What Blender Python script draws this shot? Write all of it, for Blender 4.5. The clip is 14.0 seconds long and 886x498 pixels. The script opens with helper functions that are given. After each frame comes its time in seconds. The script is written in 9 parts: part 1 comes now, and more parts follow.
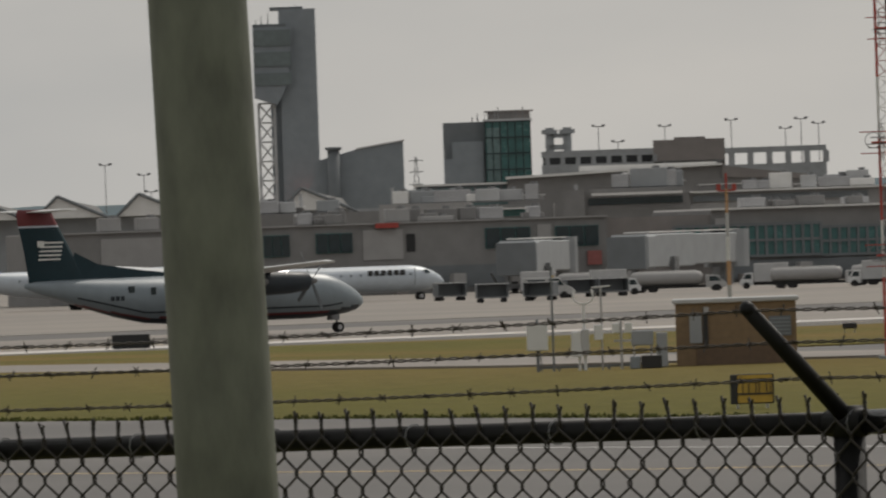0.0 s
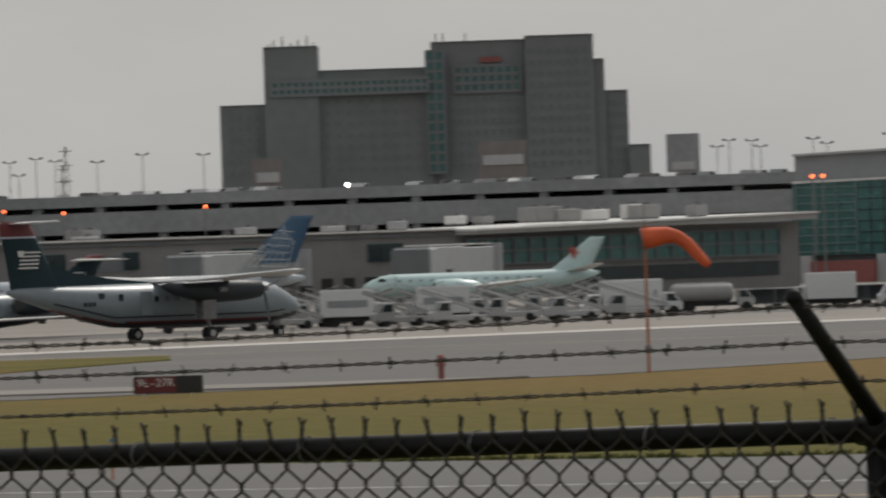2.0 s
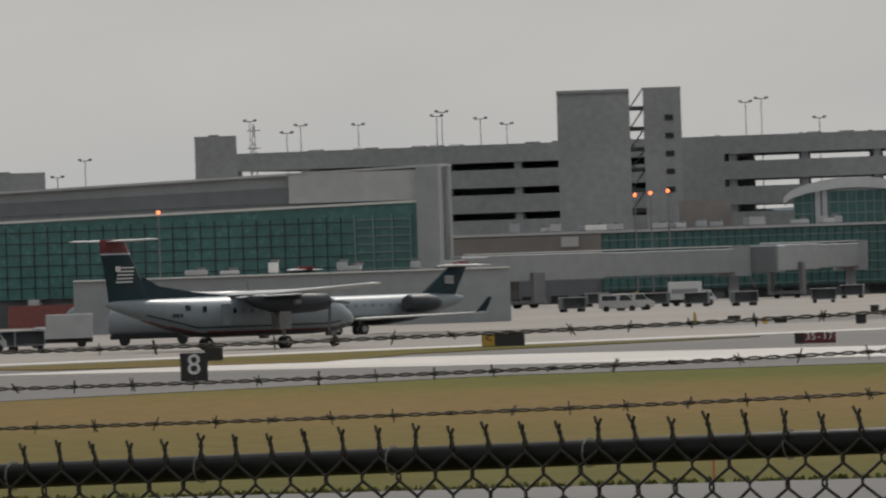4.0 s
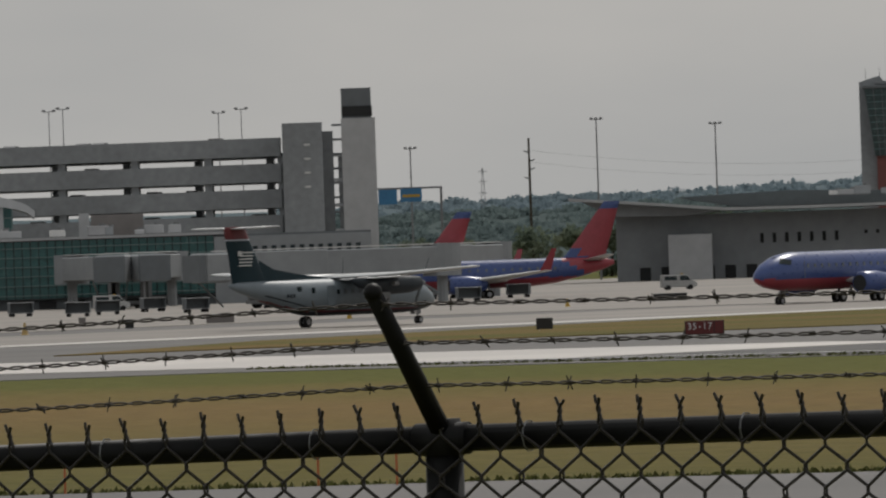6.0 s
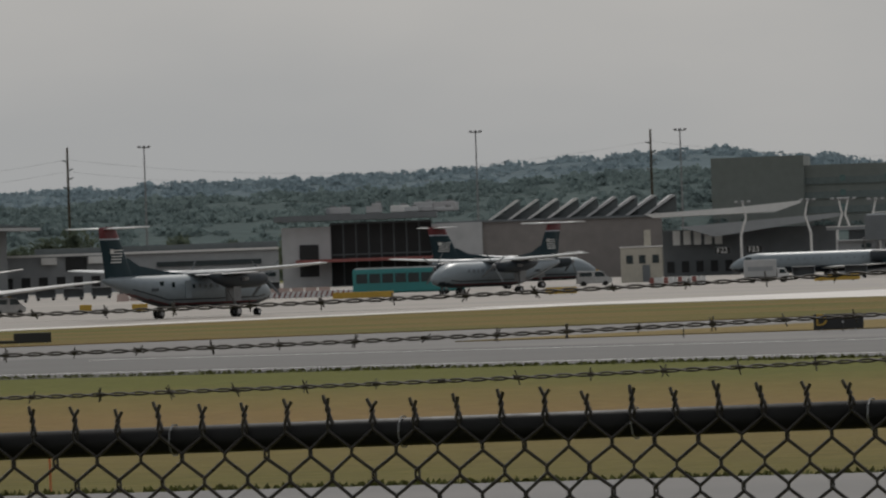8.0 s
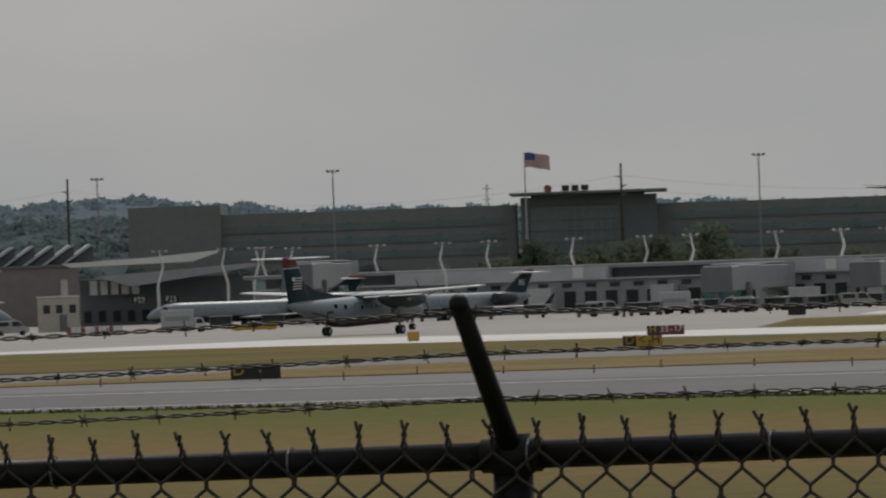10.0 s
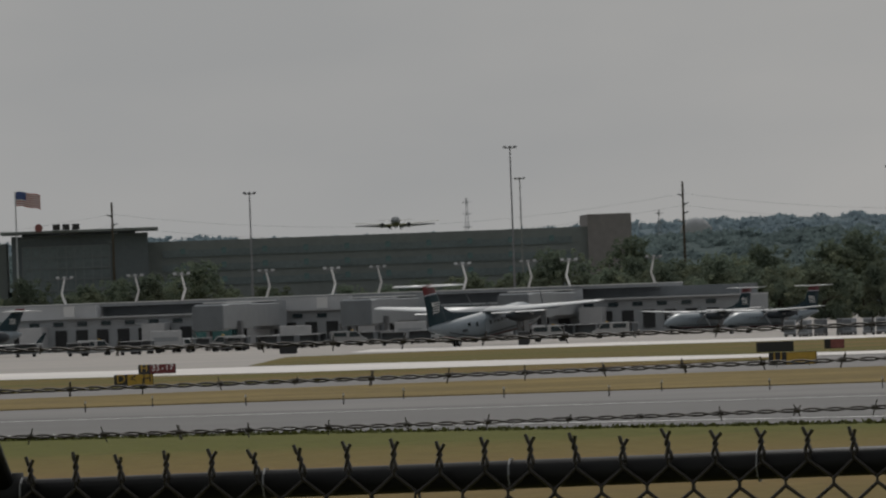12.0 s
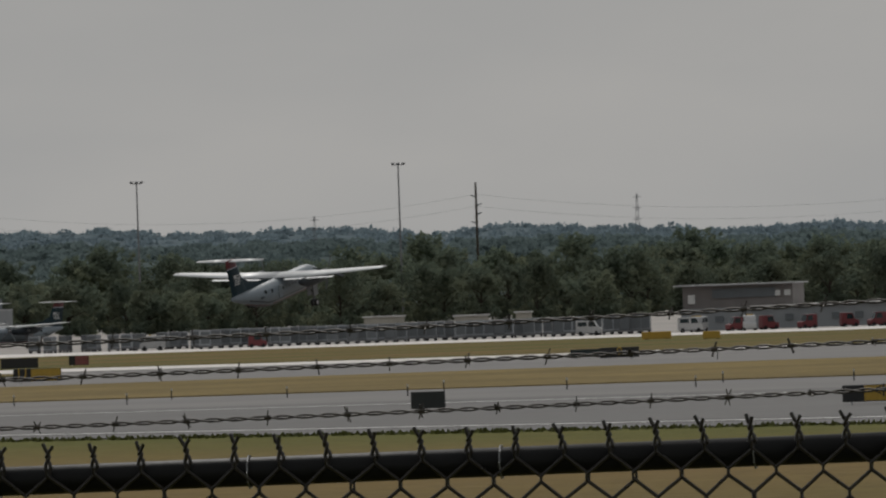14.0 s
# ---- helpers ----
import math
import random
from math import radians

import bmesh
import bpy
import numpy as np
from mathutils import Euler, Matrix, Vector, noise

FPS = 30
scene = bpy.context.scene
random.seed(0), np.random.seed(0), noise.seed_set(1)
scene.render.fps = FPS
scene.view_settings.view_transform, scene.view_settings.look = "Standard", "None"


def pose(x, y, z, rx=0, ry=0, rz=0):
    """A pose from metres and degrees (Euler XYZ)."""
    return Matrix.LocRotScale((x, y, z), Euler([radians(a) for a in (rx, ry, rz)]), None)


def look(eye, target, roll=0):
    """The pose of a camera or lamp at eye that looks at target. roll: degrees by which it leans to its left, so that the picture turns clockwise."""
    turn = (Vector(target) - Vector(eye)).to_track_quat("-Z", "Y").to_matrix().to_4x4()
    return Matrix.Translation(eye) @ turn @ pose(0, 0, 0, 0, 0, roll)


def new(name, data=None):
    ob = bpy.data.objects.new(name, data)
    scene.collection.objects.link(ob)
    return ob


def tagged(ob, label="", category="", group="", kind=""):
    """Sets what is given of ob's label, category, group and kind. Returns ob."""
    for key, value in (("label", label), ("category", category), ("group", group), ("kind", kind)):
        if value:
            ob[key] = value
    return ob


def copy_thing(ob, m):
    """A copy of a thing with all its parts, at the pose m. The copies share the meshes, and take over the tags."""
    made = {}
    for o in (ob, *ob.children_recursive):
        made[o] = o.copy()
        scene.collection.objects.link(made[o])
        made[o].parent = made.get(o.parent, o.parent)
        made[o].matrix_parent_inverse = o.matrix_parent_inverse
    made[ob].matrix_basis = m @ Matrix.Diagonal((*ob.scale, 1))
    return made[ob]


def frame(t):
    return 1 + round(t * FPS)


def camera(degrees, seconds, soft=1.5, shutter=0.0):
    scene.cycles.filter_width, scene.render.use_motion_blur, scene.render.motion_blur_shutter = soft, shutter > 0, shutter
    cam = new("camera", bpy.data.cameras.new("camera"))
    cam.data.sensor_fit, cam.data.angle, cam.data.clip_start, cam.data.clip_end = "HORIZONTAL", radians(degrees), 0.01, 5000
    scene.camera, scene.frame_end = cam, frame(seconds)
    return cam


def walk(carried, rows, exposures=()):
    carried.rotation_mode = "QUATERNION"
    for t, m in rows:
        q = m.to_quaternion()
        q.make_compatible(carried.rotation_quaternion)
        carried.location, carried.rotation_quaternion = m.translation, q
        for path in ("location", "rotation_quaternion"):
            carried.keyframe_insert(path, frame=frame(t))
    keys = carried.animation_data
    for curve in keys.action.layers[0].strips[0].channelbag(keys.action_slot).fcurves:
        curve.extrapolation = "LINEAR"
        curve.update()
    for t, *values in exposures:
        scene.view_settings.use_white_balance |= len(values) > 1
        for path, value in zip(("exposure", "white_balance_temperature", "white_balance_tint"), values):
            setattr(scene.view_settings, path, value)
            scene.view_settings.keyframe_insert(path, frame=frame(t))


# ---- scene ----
EYE = 5.66          # eye above the airfield
# bearing (degrees clockwise from the fence's normal), tilt, lean
TURNS = [(0, -41.942, -0.088, 1.95), (0.3, -41.072, -0.071, 1.87), (0.5, -40.385, -0.055, 1.93), (0.6, -39.967, -0.049, 1.95), (1.0, -38.575, -0.042, 2.0), (1.2, -37.913, -0.041, 2.05),
         (1.5, -37.169, -0.043, 2.10), (1.8, -36.142, -0.033, 1.99), (2.0, -35.117, -0.036, 1.90), (2.2, -33.884, -0.040, 1.88),
         (2.6, -32.55, -0.01, 1.88), (3.2, -31.25, 0.03, 1.88), (3.8, -29.85, 0.06, 1.89),
         (4.3, -28.749, 0.068, 1.89), (4.5, -28.425, 0.055, 1.90), (5.0, -26.576, 0.019, 1.88), (5.1, -25.719, 0.011, 1.88),
         (5.3, -25.150, 0.010, 1.95), (5.5, -24.969, 0.002, 1.97), (5.6, -24.757, 0.001, 1.97), (6.0, -24.291, 0.000, 2.00), (6.5, -23.163, 0.002, 1.98),
         (6.6, -22.614, -0.010, 1.99), (6.8, -21.620, -0.026, 1.95), (7.0, -20.734, -0.047, 1.90), (7.2, -20.024, -0.056, 1.96),
         (7.7, -18.95, -0.05, 1.98), (8.5, -17.75, -0.02, 2.0), (9.3, -16.637, 0.014, 2.00), (9.5, -16.198, 0.035, 2.04),
         (9.8, -15.645, 0.087, 2.02), (10.0, -15.113, 0.131, 1.99), (10.3, -14.509, 0.168, 2.02), (10.5, -14.126, 0.186, 2.00),
         (11.0, -13.297, 0.212, 2.08), (11.5, -12.773, 0.226, 2.10), (12.0, -12.193, 0.250, 2.10), (12.5, -11.502, 0.246, 2.09),
         (12.8, -10.972, 0.236, 2.03), (13.0, -10.311, 0.232, 1.96), (13.2, -9.532, 0.213, 1.95), (13.5, -8.56, 0.176, 1.93),
         (13.6, -8.342, 0.169, 1.93), (13.8, -8.068, 0.176, 1.98), (14.0, -7.869, 0.189, 2.05)]
cam = camera(5.071, 14.0, soft=2.2, shutter=0.12)
# the hand sways by a few millimetres while the camera swings fast
SWAY = ((0, 0.0), (4.6, 0.0), (5.0, 0.026), (5.3, 0.0), (9.5, 0.0), (10.5, -0.007), (12.0, -0.007), (14.0, 0.0))


def eye_at(t, b):
    k = float(np.interp(t, [r[0] for r in SWAY], [r[1] for r in SWAY]))
    return k * math.cos(radians(b)), -k * math.sin(radians(b)), EYE


walk(cam, [(t, pose(*eye_at(t, b), 90 + p, 0, -b) @ pose(0, 0, 0, 0, 0, -r)) for t, b, p, r in TURNS],
     exposures=[(0, 0.15, 6650, 10), (1.0, 0.06, 6550, 10), (1.5, 0.02, 6540, 10), (2.2, 0.14, 6500, 10), (4.3, 0.18, 6450, 10), (5.0, 0.15, 6450, 10), (5.5, 0.0, 6430, 10), (6.0, -0.07, 6420, 10), (7.2, -0.1, 6380, 10), (9.3, -0.16, 6320, 10), (11.0, -0.31, 6280, 10), (14.0, -0.34, 6320, 10)])

# ---- light ----
SUN_BEARING, SUN_HEIGHT = -8.0, 48.0
world = bpy.data.worlds.new("sky")
scene.world = world
world.use_nodes = True
wn, wl = world.node_tree.nodes, world.node_tree.links
wn.clear()
sky = wn.new("ShaderNodeTexSky")
sky.sky_type, sky.sun_disc = "NISHITA", False
sky.sun_elevation, sky.sun_rotation = radians(SUN_HEIGHT), radians(SUN_BEARING)
sky.dust_density, sky.air_density = 4.0, 1.2
coord = wn.new("ShaderNodeTexCoord")
stretch = wn.new("ShaderNodeMapping")
stretch.inputs["Scale"].default_value = (9, 9, 26)
wl.new(coord.outputs["Generated"], stretch.inputs["Vector"])
cloud = wn.new("ShaderNodeTexNoise")
cloud.inputs["Scale"].default_value, cloud.inputs["Detail"].default_value, cloud.inputs["Roughness"].default_value = 1.1, 5, 0.5
wl.new(stretch.outputs["Vector"], cloud.inputs["Vector"])
shade = wn.new("ShaderNodeValToRGB")
shade.color_ramp.elements[0].position, shade.color_ramp.elements[1].position = 0.34, 0.68
shade.color_ramp.elements[0].color = (4.0, 4.05, 4.03, 1)
shade.color_ramp.elements[1].color = (4.9, 4.8, 4.6, 1)
wl.new(cloud.outputs["Fac"], shade.inputs["Fac"])
veil = wn.new("ShaderNodeMixRGB")
veil.inputs["Fac"].default_value = 0.92
wl.new(sky.outputs["Color"], veil.inputs["Color1"])
wl.new(shade.outputs["Color"], veil.inputs["Color2"])
back = wn.new("ShaderNodeBackground")
back.inputs["Strength"].default_value = 0.1
wl.new(veil.outputs["Color"], back.inputs["Color"])
wout = wn.new("ShaderNodeOutputWorld")
wl.new(back.outputs["Background"], wout.inputs["Surface"])
sun = new("sun", bpy.data.lights.new("sun", "SUN"))
sun.data.energy, sun.data.angle, sun.data.color = 1.7, radians(2.0), (1.0, 0.95, 0.88)
sx, sy = math.sin(radians(SUN_BEARING)), math.cos(radians(SUN_BEARING))
sun.matrix_basis = look((0, 0, 80), (-sx * 50, -sy * 50, 80 - 50 * math.tan(radians(SUN_HEIGHT))))


# ---- materials ----
def material(name, colour, rough=0.6, metal=0.0, vary=0.18, size=1.0, bump=0.0, second=None, mix=0.5, spec=0.5, obvary=0.0, stretch=(1, 1, 1), thin=0.0):
    """A surface with variation at two scales; second: another colour that patches of the surface take."""
    m = bpy.data.materials.new(name)
    m.use_nodes = True
    n, l = m.node_tree.nodes, m.node_tree.links
    b = n["Principled BSDF"]
    b.inputs["Metallic"].default_value, b.inputs["Specular IOR Level"].default_value = metal, spec
    tc = n.new("ShaderNodeTexCoord")
    mp = n.new("ShaderNodeMapping")
    mp.inputs["Scale"].default_value = stretch
    l.new(tc.outputs["Object"], mp.inputs["Vector"])
    big, fine = n.new("ShaderNodeTexNoise"), n.new("ShaderNodeTexNoise")
    big.inputs["Scale"].default_value, big.inputs["Detail"].default_value = 0.35 / size, 4
    fine.inputs["Scale"].default_value, fine.inputs["Detail"].default_value = 5.0 / size, 6
    l.new(mp.outputs["Vector"], big.inputs["Vector"])
    l.new(mp.outputs["Vector"], fine.inputs["Vector"])
    ramp = n.new("ShaderNodeValToRGB")
    c2 = second or tuple(c * (1 - vary) for c in colour)
    ramp.color_ramp.elements[0].position, ramp.color_ramp.elements[1].position = 0.5 - 0.2 * mix, 0.5 + 0.2
    ramp.color_ramp.elements[0].color, ramp.color_ramp.elements[1].color = (*c2, 1), (*colour, 1)
    l.new(big.outputs["Fac"], ramp.inputs["Fac"])
    mul = n.new("ShaderNodeMixRGB")
    mul.blend_type, mul.inputs["Fac"].default_value = "OVERLAY", min(1.0, vary * 1.6)
    l.new(ramp.outputs["Color"], mul.inputs["Color1"])
    l.new(fine.outputs["Fac"], mul.inputs["Color2"])
    last = mul.outputs["Color"]
    if obvary:
        info, hsv, mr = n.new("ShaderNodeObjectInfo"), n.new("ShaderNodeHueSaturation"), n.new("ShaderNodeMapRange")
        mr.inputs["To Min"].default_value, mr.inputs["To Max"].default_value = 1 - obvary, 1 + obvary
        l.new(info.outputs["Random"], mr.inputs["Value"])
        l.new(mr.outputs["Result"], hsv.inputs["Value"])
        l.new(last, hsv.inputs["Color"])
        last = hsv.outputs["Color"]
    l.new(last, b.inputs["Base Color"])
    rr = n.new("ShaderNodeMapRange")
    rr.inputs["To Min"].default_value, rr.inputs["To Max"].default_value = max(0.02, rough - 0.1), min(1, rough + 0.1)
    l.new(fine.outputs["Fac"], rr.inputs["Value"])
    l.new(rr.outputs["Result"], b.inputs["Roughness"])
    if bump:
        bp = n.new("ShaderNodeBump")
        bp.inputs["Strength"].default_value, bp.inputs["Distance"].default_value = bump, 0.05 * size
        l.new(fine.outputs["Fac"], bp.inputs["Height"])
        l.new(bp.outputs["Normal"], b.inputs["Normal"])
    if thin:
        # leaves let part of the light through
        tr, ms = n.new("ShaderNodeBsdfTranslucent"), n.new("ShaderNodeMixShader")
        ms.inputs["Fac"].default_value = thin
        l.new(last, tr.inputs["Color"])
        l.new(b.outputs["BSDF"], ms.inputs[1])
        l.new(tr.outputs["BSDF"], ms.inputs[2])
        l.new(ms.outputs["Shader"], n["Material Output"].inputs["Surface"])
    return m


def field_grass(name, bands):
    """Mown grass whose colour changes in ragged bands along the runway's direction; bands: metres, colour."""
    m = material(name, (0.1, 0.1, 0.03), 0.92, vary=0.3, size=14, bump=0.4, stretch=(1, 2.6, 1), spec=0.08)
    n, l = m.node_tree.nodes, m.node_tree.links
    tc, dot = n.new("ShaderNodeTexCoord"), n.new("ShaderNodeVectorMath")
    dot.operation = "DOT_PRODUCT"
    dot.inputs[1].default_value = (math.sin(radians(16.3)), math.cos(radians(16.3)), 0)
    l.new(tc.outputs["Object"], dot.inputs[0])
    wob = n.new("ShaderNodeTexNoise")
    wob.inputs["Scale"].default_value, wob.inputs["Detail"].default_value, wob.inputs["Roughness"].default_value = 0.02, 7, 0.65
    l.new(tc.outputs["Object"], wob.inputs["Vector"])
    sh = n.new("ShaderNodeMath")
    sh.operation, sh.inputs[1].default_value = "MULTIPLY_ADD", 70.0
    l.new(wob.outputs["Fac"], sh.inputs[0])
    l.new(dot.outputs["Value"], sh.inputs[2])
    lo, hi = bands[0][0], bands[-1][0]
    mr = n.new("ShaderNodeMapRange")
    mr.inputs["From Min"].default_value, mr.inputs["From Max"].default_value = lo + 35, hi + 35
    l.new(sh.outputs["Value"], mr.inputs["Value"])
    ramp = n.new("ShaderNodeValToRGB")
    while len(ramp.color_ramp.elements) < len(bands):
        ramp.color_ramp.elements.new(0.5)
    for el, (u, c) in zip(ramp.color_ramp.elements, bands):
        el.position, el.color = (u - lo) / (hi - lo), (*c, 1)
    l.new(mr.outputs["Result"], ramp.inputs["Fac"])
    fine = n.new("ShaderNodeTexNoise")
    fine.inputs["Scale"].default_value, fine.inputs["Detail"].default_value = 0.8, 8
    l.new(tc.outputs["Object"], fine.inputs["Vector"])
    mix = n.new("ShaderNodeMixRGB")
    mix.blend_type, mix.inputs["Fac"].default_value = "OVERLAY", 0.5
    l.new(ramp.outputs["Color"], mix.inputs["Color1"])
    l.new(fine.outputs["Fac"], mix.inputs["Color2"])
    l.new(mix.outputs["Color"], n["Principled BSDF"].inputs["Base Color"])
    return m


def lamp_material(name, colour, strength):
    m = bpy.data.materials.new(name)
    m.use_nodes = True
    b = m.node_tree.nodes["Principled BSDF"]
    b.inputs["Base Color"].default_value = (*colour, 1)
    b.inputs["Emission Color"].default_value, b.inputs["Emission Strength"].default_value = (*colour, 1), strength
    return m


GRASS = material("mown_grass", (0.088, 0.092, 0.016), 0.9, vary=0.3, size=14, bump=0.4, second=(0.165, 0.108, 0.034), mix=0.9, stretch=(1, 2.6, 1), spec=0.1)
FIELD = field_grass("field_grass", [(140, (0.092, 0.09, 0.021)), (185, (0.11, 0.098, 0.025)), (235, (0.15, 0.112, 0.036)), (275, (0.18, 0.12, 0.044)), (305, (0.155, 0.118, 0.036)), (335, (0.108, 0.108, 0.024)), (375, (0.1, 0.104, 0.022))])
DRY = material("dry_grass", (0.235, 0.175, 0.066), 0.95, vary=0.3, size=5, bump=0.3, spec=0.1)
BLADE = material("grass_blades", (0.12, 0.13, 0.035), 0.8, vary=0.4, size=0.6, spec=0.2)
ASPHALT = material("asphalt", (0.066, 0.064, 0.061), 0.7, vary=0.2, size=6, bump=0.1, second=(0.05, 0.048, 0.046), spec=0.3)
OLD_ASPHALT = material("worn_asphalt", (0.12, 0.112, 0.105), 0.7, vary=0.2, size=6, bump=0.1, second=(0.09, 0.086, 0.082), spec=0.3)
CONCRETE = material("apron_concrete", (0.225, 0.196, 0.165), 0.65, vary=0.2, size=9, bump=0.05, second=(0.165, 0.146, 0.126))
PALE = material("pale_concrete", (0.58, 0.54, 0.50), 0.5, vary=0.15, size=8, second=(0.46, 0.43, 0.40))
WHITE_LINE = material("white_marking", (0.75, 0.75, 0.72), 0.5, vary=0.15, size=2)
YELLOW_LINE = material("yellow_marking", (0.60, 0.42, 0.16), 0.6, vary=0.2, size=2)
BLACK_VINYL = material("black_vinyl", (0.011, 0.011, 0.011), 0.55, vary=0.3, size=0.2, bump=0.15, spec=0.2)
GLOSS_BLACK = material("glossy_black", (0.012, 0.012, 0.012), 0.2, vary=0.2, size=0.2, spec=0.7)
BLACK_WIRE = material("black_wire", (0.024, 0.019, 0.015), 0.3, vary=0.3, size=0.1)
BARB_STEEL = material("barbed_steel", (0.068, 0.058, 0.048), 0.6, metal=0.25, vary=0.4, size=0.05)
POLE_GREY = material("weathered_pole", (0.155, 0.168, 0.135), 0.6, vary=0.45, size=0.22, bump=0.3, second=(0.08, 0.086, 0.06), mix=1.2, stretch=(1, 1, 0.45))
WALL_GREY = material("wall_grey", (0.32, 0.335, 0.345), 0.8, vary=0.12, size=8, bump=0.05)
WALL_LIGHT = material("wall_light", (0.47, 0.475, 0.48), 0.75, vary=0.12, size=8, bump=0.05)
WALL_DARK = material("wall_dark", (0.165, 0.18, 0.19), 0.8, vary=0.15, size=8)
WALL_BROWN = material("wall_brown", (0.235, 0.215, 0.205), 0.85, vary=0.15, size=8)
WALL_BLUE = material("wall_blue_grey", (0.235, 0.26, 0.28), 0.7, vary=0.12, size=8)
HOTEL_WALL = material("hotel_wall", (0.19, 0.222, 0.222), 0.8, vary=0.12, size=9, second=(0.165, 0.175, 0.178))
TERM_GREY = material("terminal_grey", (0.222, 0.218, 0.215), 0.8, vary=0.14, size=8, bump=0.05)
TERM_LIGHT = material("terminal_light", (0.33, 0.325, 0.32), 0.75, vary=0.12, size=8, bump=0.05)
OFFICE_WALL = material("office_wall", (0.185, 0.2, 0.19), 0.8, vary=0.12, size=9)
# white vehicle paint greyed, the backlit shade put into its colour
LOADER_WHITE = material("shaded_white_paint", (0.46, 0.46, 0.455), 0.5, vary=0.2, size=1, obvary=0.2)
TOWER_GLASS = material("tower_glass", (0.085, 0.122, 0.122), 0.25, vary=0.25, size=3)
SHAFT_RED = material("shaft_red", (0.22, 0.078, 0.068), 0.7, vary=0.2, size=3)
TUG_RED = material("tug_red", (0.2, 0.035, 0.04), 0.5, vary=0.2, size=1)
CREAM = material("cream_wall", (0.5, 0.47, 0.4), 0.75, vary=0.12, size=3)
CONC_WALL = material("cast_concrete", (0.32, 0.335, 0.345), 0.85, vary=0.18, size=5, bump=0.08)
ROOF_WHITE = material("white_roof", (0.72, 0.71, 0.69), 0.4, vary=0.12, size=4)
ROOF_DARK = material("dark_roof", (0.10, 0.115, 0.12), 0.55, vary=0.15, size=5)
GLASS_GREEN = material("green_glass", (0.055, 0.165, 0.158), 0.25, vary=0.25, size=5, second=(0.042, 0.13, 0.126))
GLASS_DARK = material("dark_glass", (0.02, 0.035, 0.04), 0.15, vary=0.3, size=4)
CABIN_GLASS = material("cabin_glass", (0.16, 0.18, 0.2), 0.3, vary=0.15)
HOTEL_GLASS = material("hotel_glass", (0.142, 0.172, 0.175), 0.4, vary=0.2, size=4)
GLASS_LIGHT = material("light_glass", (0.14, 0.22, 0.22), 0.2, vary=0.25, size=3)
MULLION = material("mullion", (0.15, 0.235, 0.23), 0.5, vary=0.1)
# near-black: paints the shade inside doorways, openings and recesses
SHADOW_IN = material("interior_shade_paint", (0.035, 0.036, 0.037), 0.9, vary=0.2)
RED_PAINT = material("red_paint", (0.42, 0.06, 0.045), 0.55, vary=0.2, size=2)
FADED_RED = material("faded_red", (0.30, 0.10, 0.09), 0.65, vary=0.25, size=2)
WHITE_PAINT = material("white_paint", (0.66, 0.67, 0.67), 0.42, vary=0.08, size=2)
# livery white dulled towards blue, with haze mixed into the colour
PLANE_WHITE = material("aircraft_hazed_white", (0.47, 0.52, 0.57), 0.4, vary=0.08, size=3)
# fuselage paint darkened: the shade of the backlit side is in its colour
PLANE_SHADED = material("aircraft_shaded_grey", (0.205, 0.24, 0.262), 0.4, vary=0.1, size=3, second=(0.18, 0.215, 0.24))
PLANE_NAVY = material("aircraft_navy", (0.01, 0.018, 0.026), 0.5, vary=0.15, size=2)
FIN_NAVY = material("fin_navy", (0.013, 0.034, 0.044), 0.6, vary=0.15, size=2, spec=0.25)
PLANE_RED = material("aircraft_red", (0.14, 0.018, 0.022), 0.5, vary=0.12, size=2)
PLANE_BLUE = material("aircraft_blue", (0.055, 0.09, 0.25), 0.3, vary=0.12, size=2)
CANYON = material("aircraft_orange_red", (0.33, 0.052, 0.068), 0.35, vary=0.12, size=2)
FIN_BLUE = material("fin_blue", (0.045, 0.11, 0.2), 0.35, vary=0.12, size=2)
PALE_TEAL = material("pale_teal", (0.50, 0.66, 0.66), 0.35, vary=0.08, size=2)
METAL_GREY = material("bare_metal", (0.42, 0.42, 0.43), 0.35, metal=0.8, vary=0.15, size=1)
DULL_METAL = material("dull_metal", (0.22, 0.225, 0.23), 0.5, metal=0.3, vary=0.2, size=1)
TYRE = material("tyre", (0.015, 0.015, 0.015), 0.8, vary=0.2, size=0.5)
SIGN_BLACK = material("sign_black", (0.018, 0.018, 0.018), 0.5, vary=0.15)
SIGN_RED = material("sign_red", (0.14, 0.018, 0.018), 0.5, vary=0.15)
SIGN_YELLOW = material("sign_yellow", (0.52, 0.33, 0.04), 0.5, vary=0.15)
SIGN_WHITE = material("sign_white", (0.7, 0.7, 0.68), 0.5, vary=0.1)
SIGN_BLUE = material("sign_blue", (0.05, 0.20, 0.38), 0.5, vary=0.15)
BRICK_BROWN = material("brown_block", (0.24, 0.165, 0.095), 0.85, vary=0.18, size=1.5, bump=0.1)
ORANGE = material("orange_cloth", (0.70, 0.13, 0.05), 0.75, vary=0.2, size=0.6, bump=0.2)
BARK = material("bark", (0.07, 0.055, 0.04), 0.9, vary=0.3, size=0.6, bump=0.4)
LEAF = material("leaves", (0.21, 0.222, 0.142), 0.95, vary=0.2, size=3, second=(0.155, 0.19, 0.142), obvary=0.28, spec=0.02, thin=0.45)
# foliage paled and blued: the haze of distance is put into these two colours
LEAF_FAR_HAZED = material("far_woods", (0.25, 0.315, 0.345), 0.95, vary=0.12, size=30, second=(0.22, 0.28, 0.31), spec=0.02, thin=0.45)
LEAF_MIDDLE_HAZED = material("middle_woods", (0.185, 0.235, 0.23), 0.95, vary=0.15, size=20, second=(0.155, 0.2, 0.2), spec=0.02, thin=0.45)
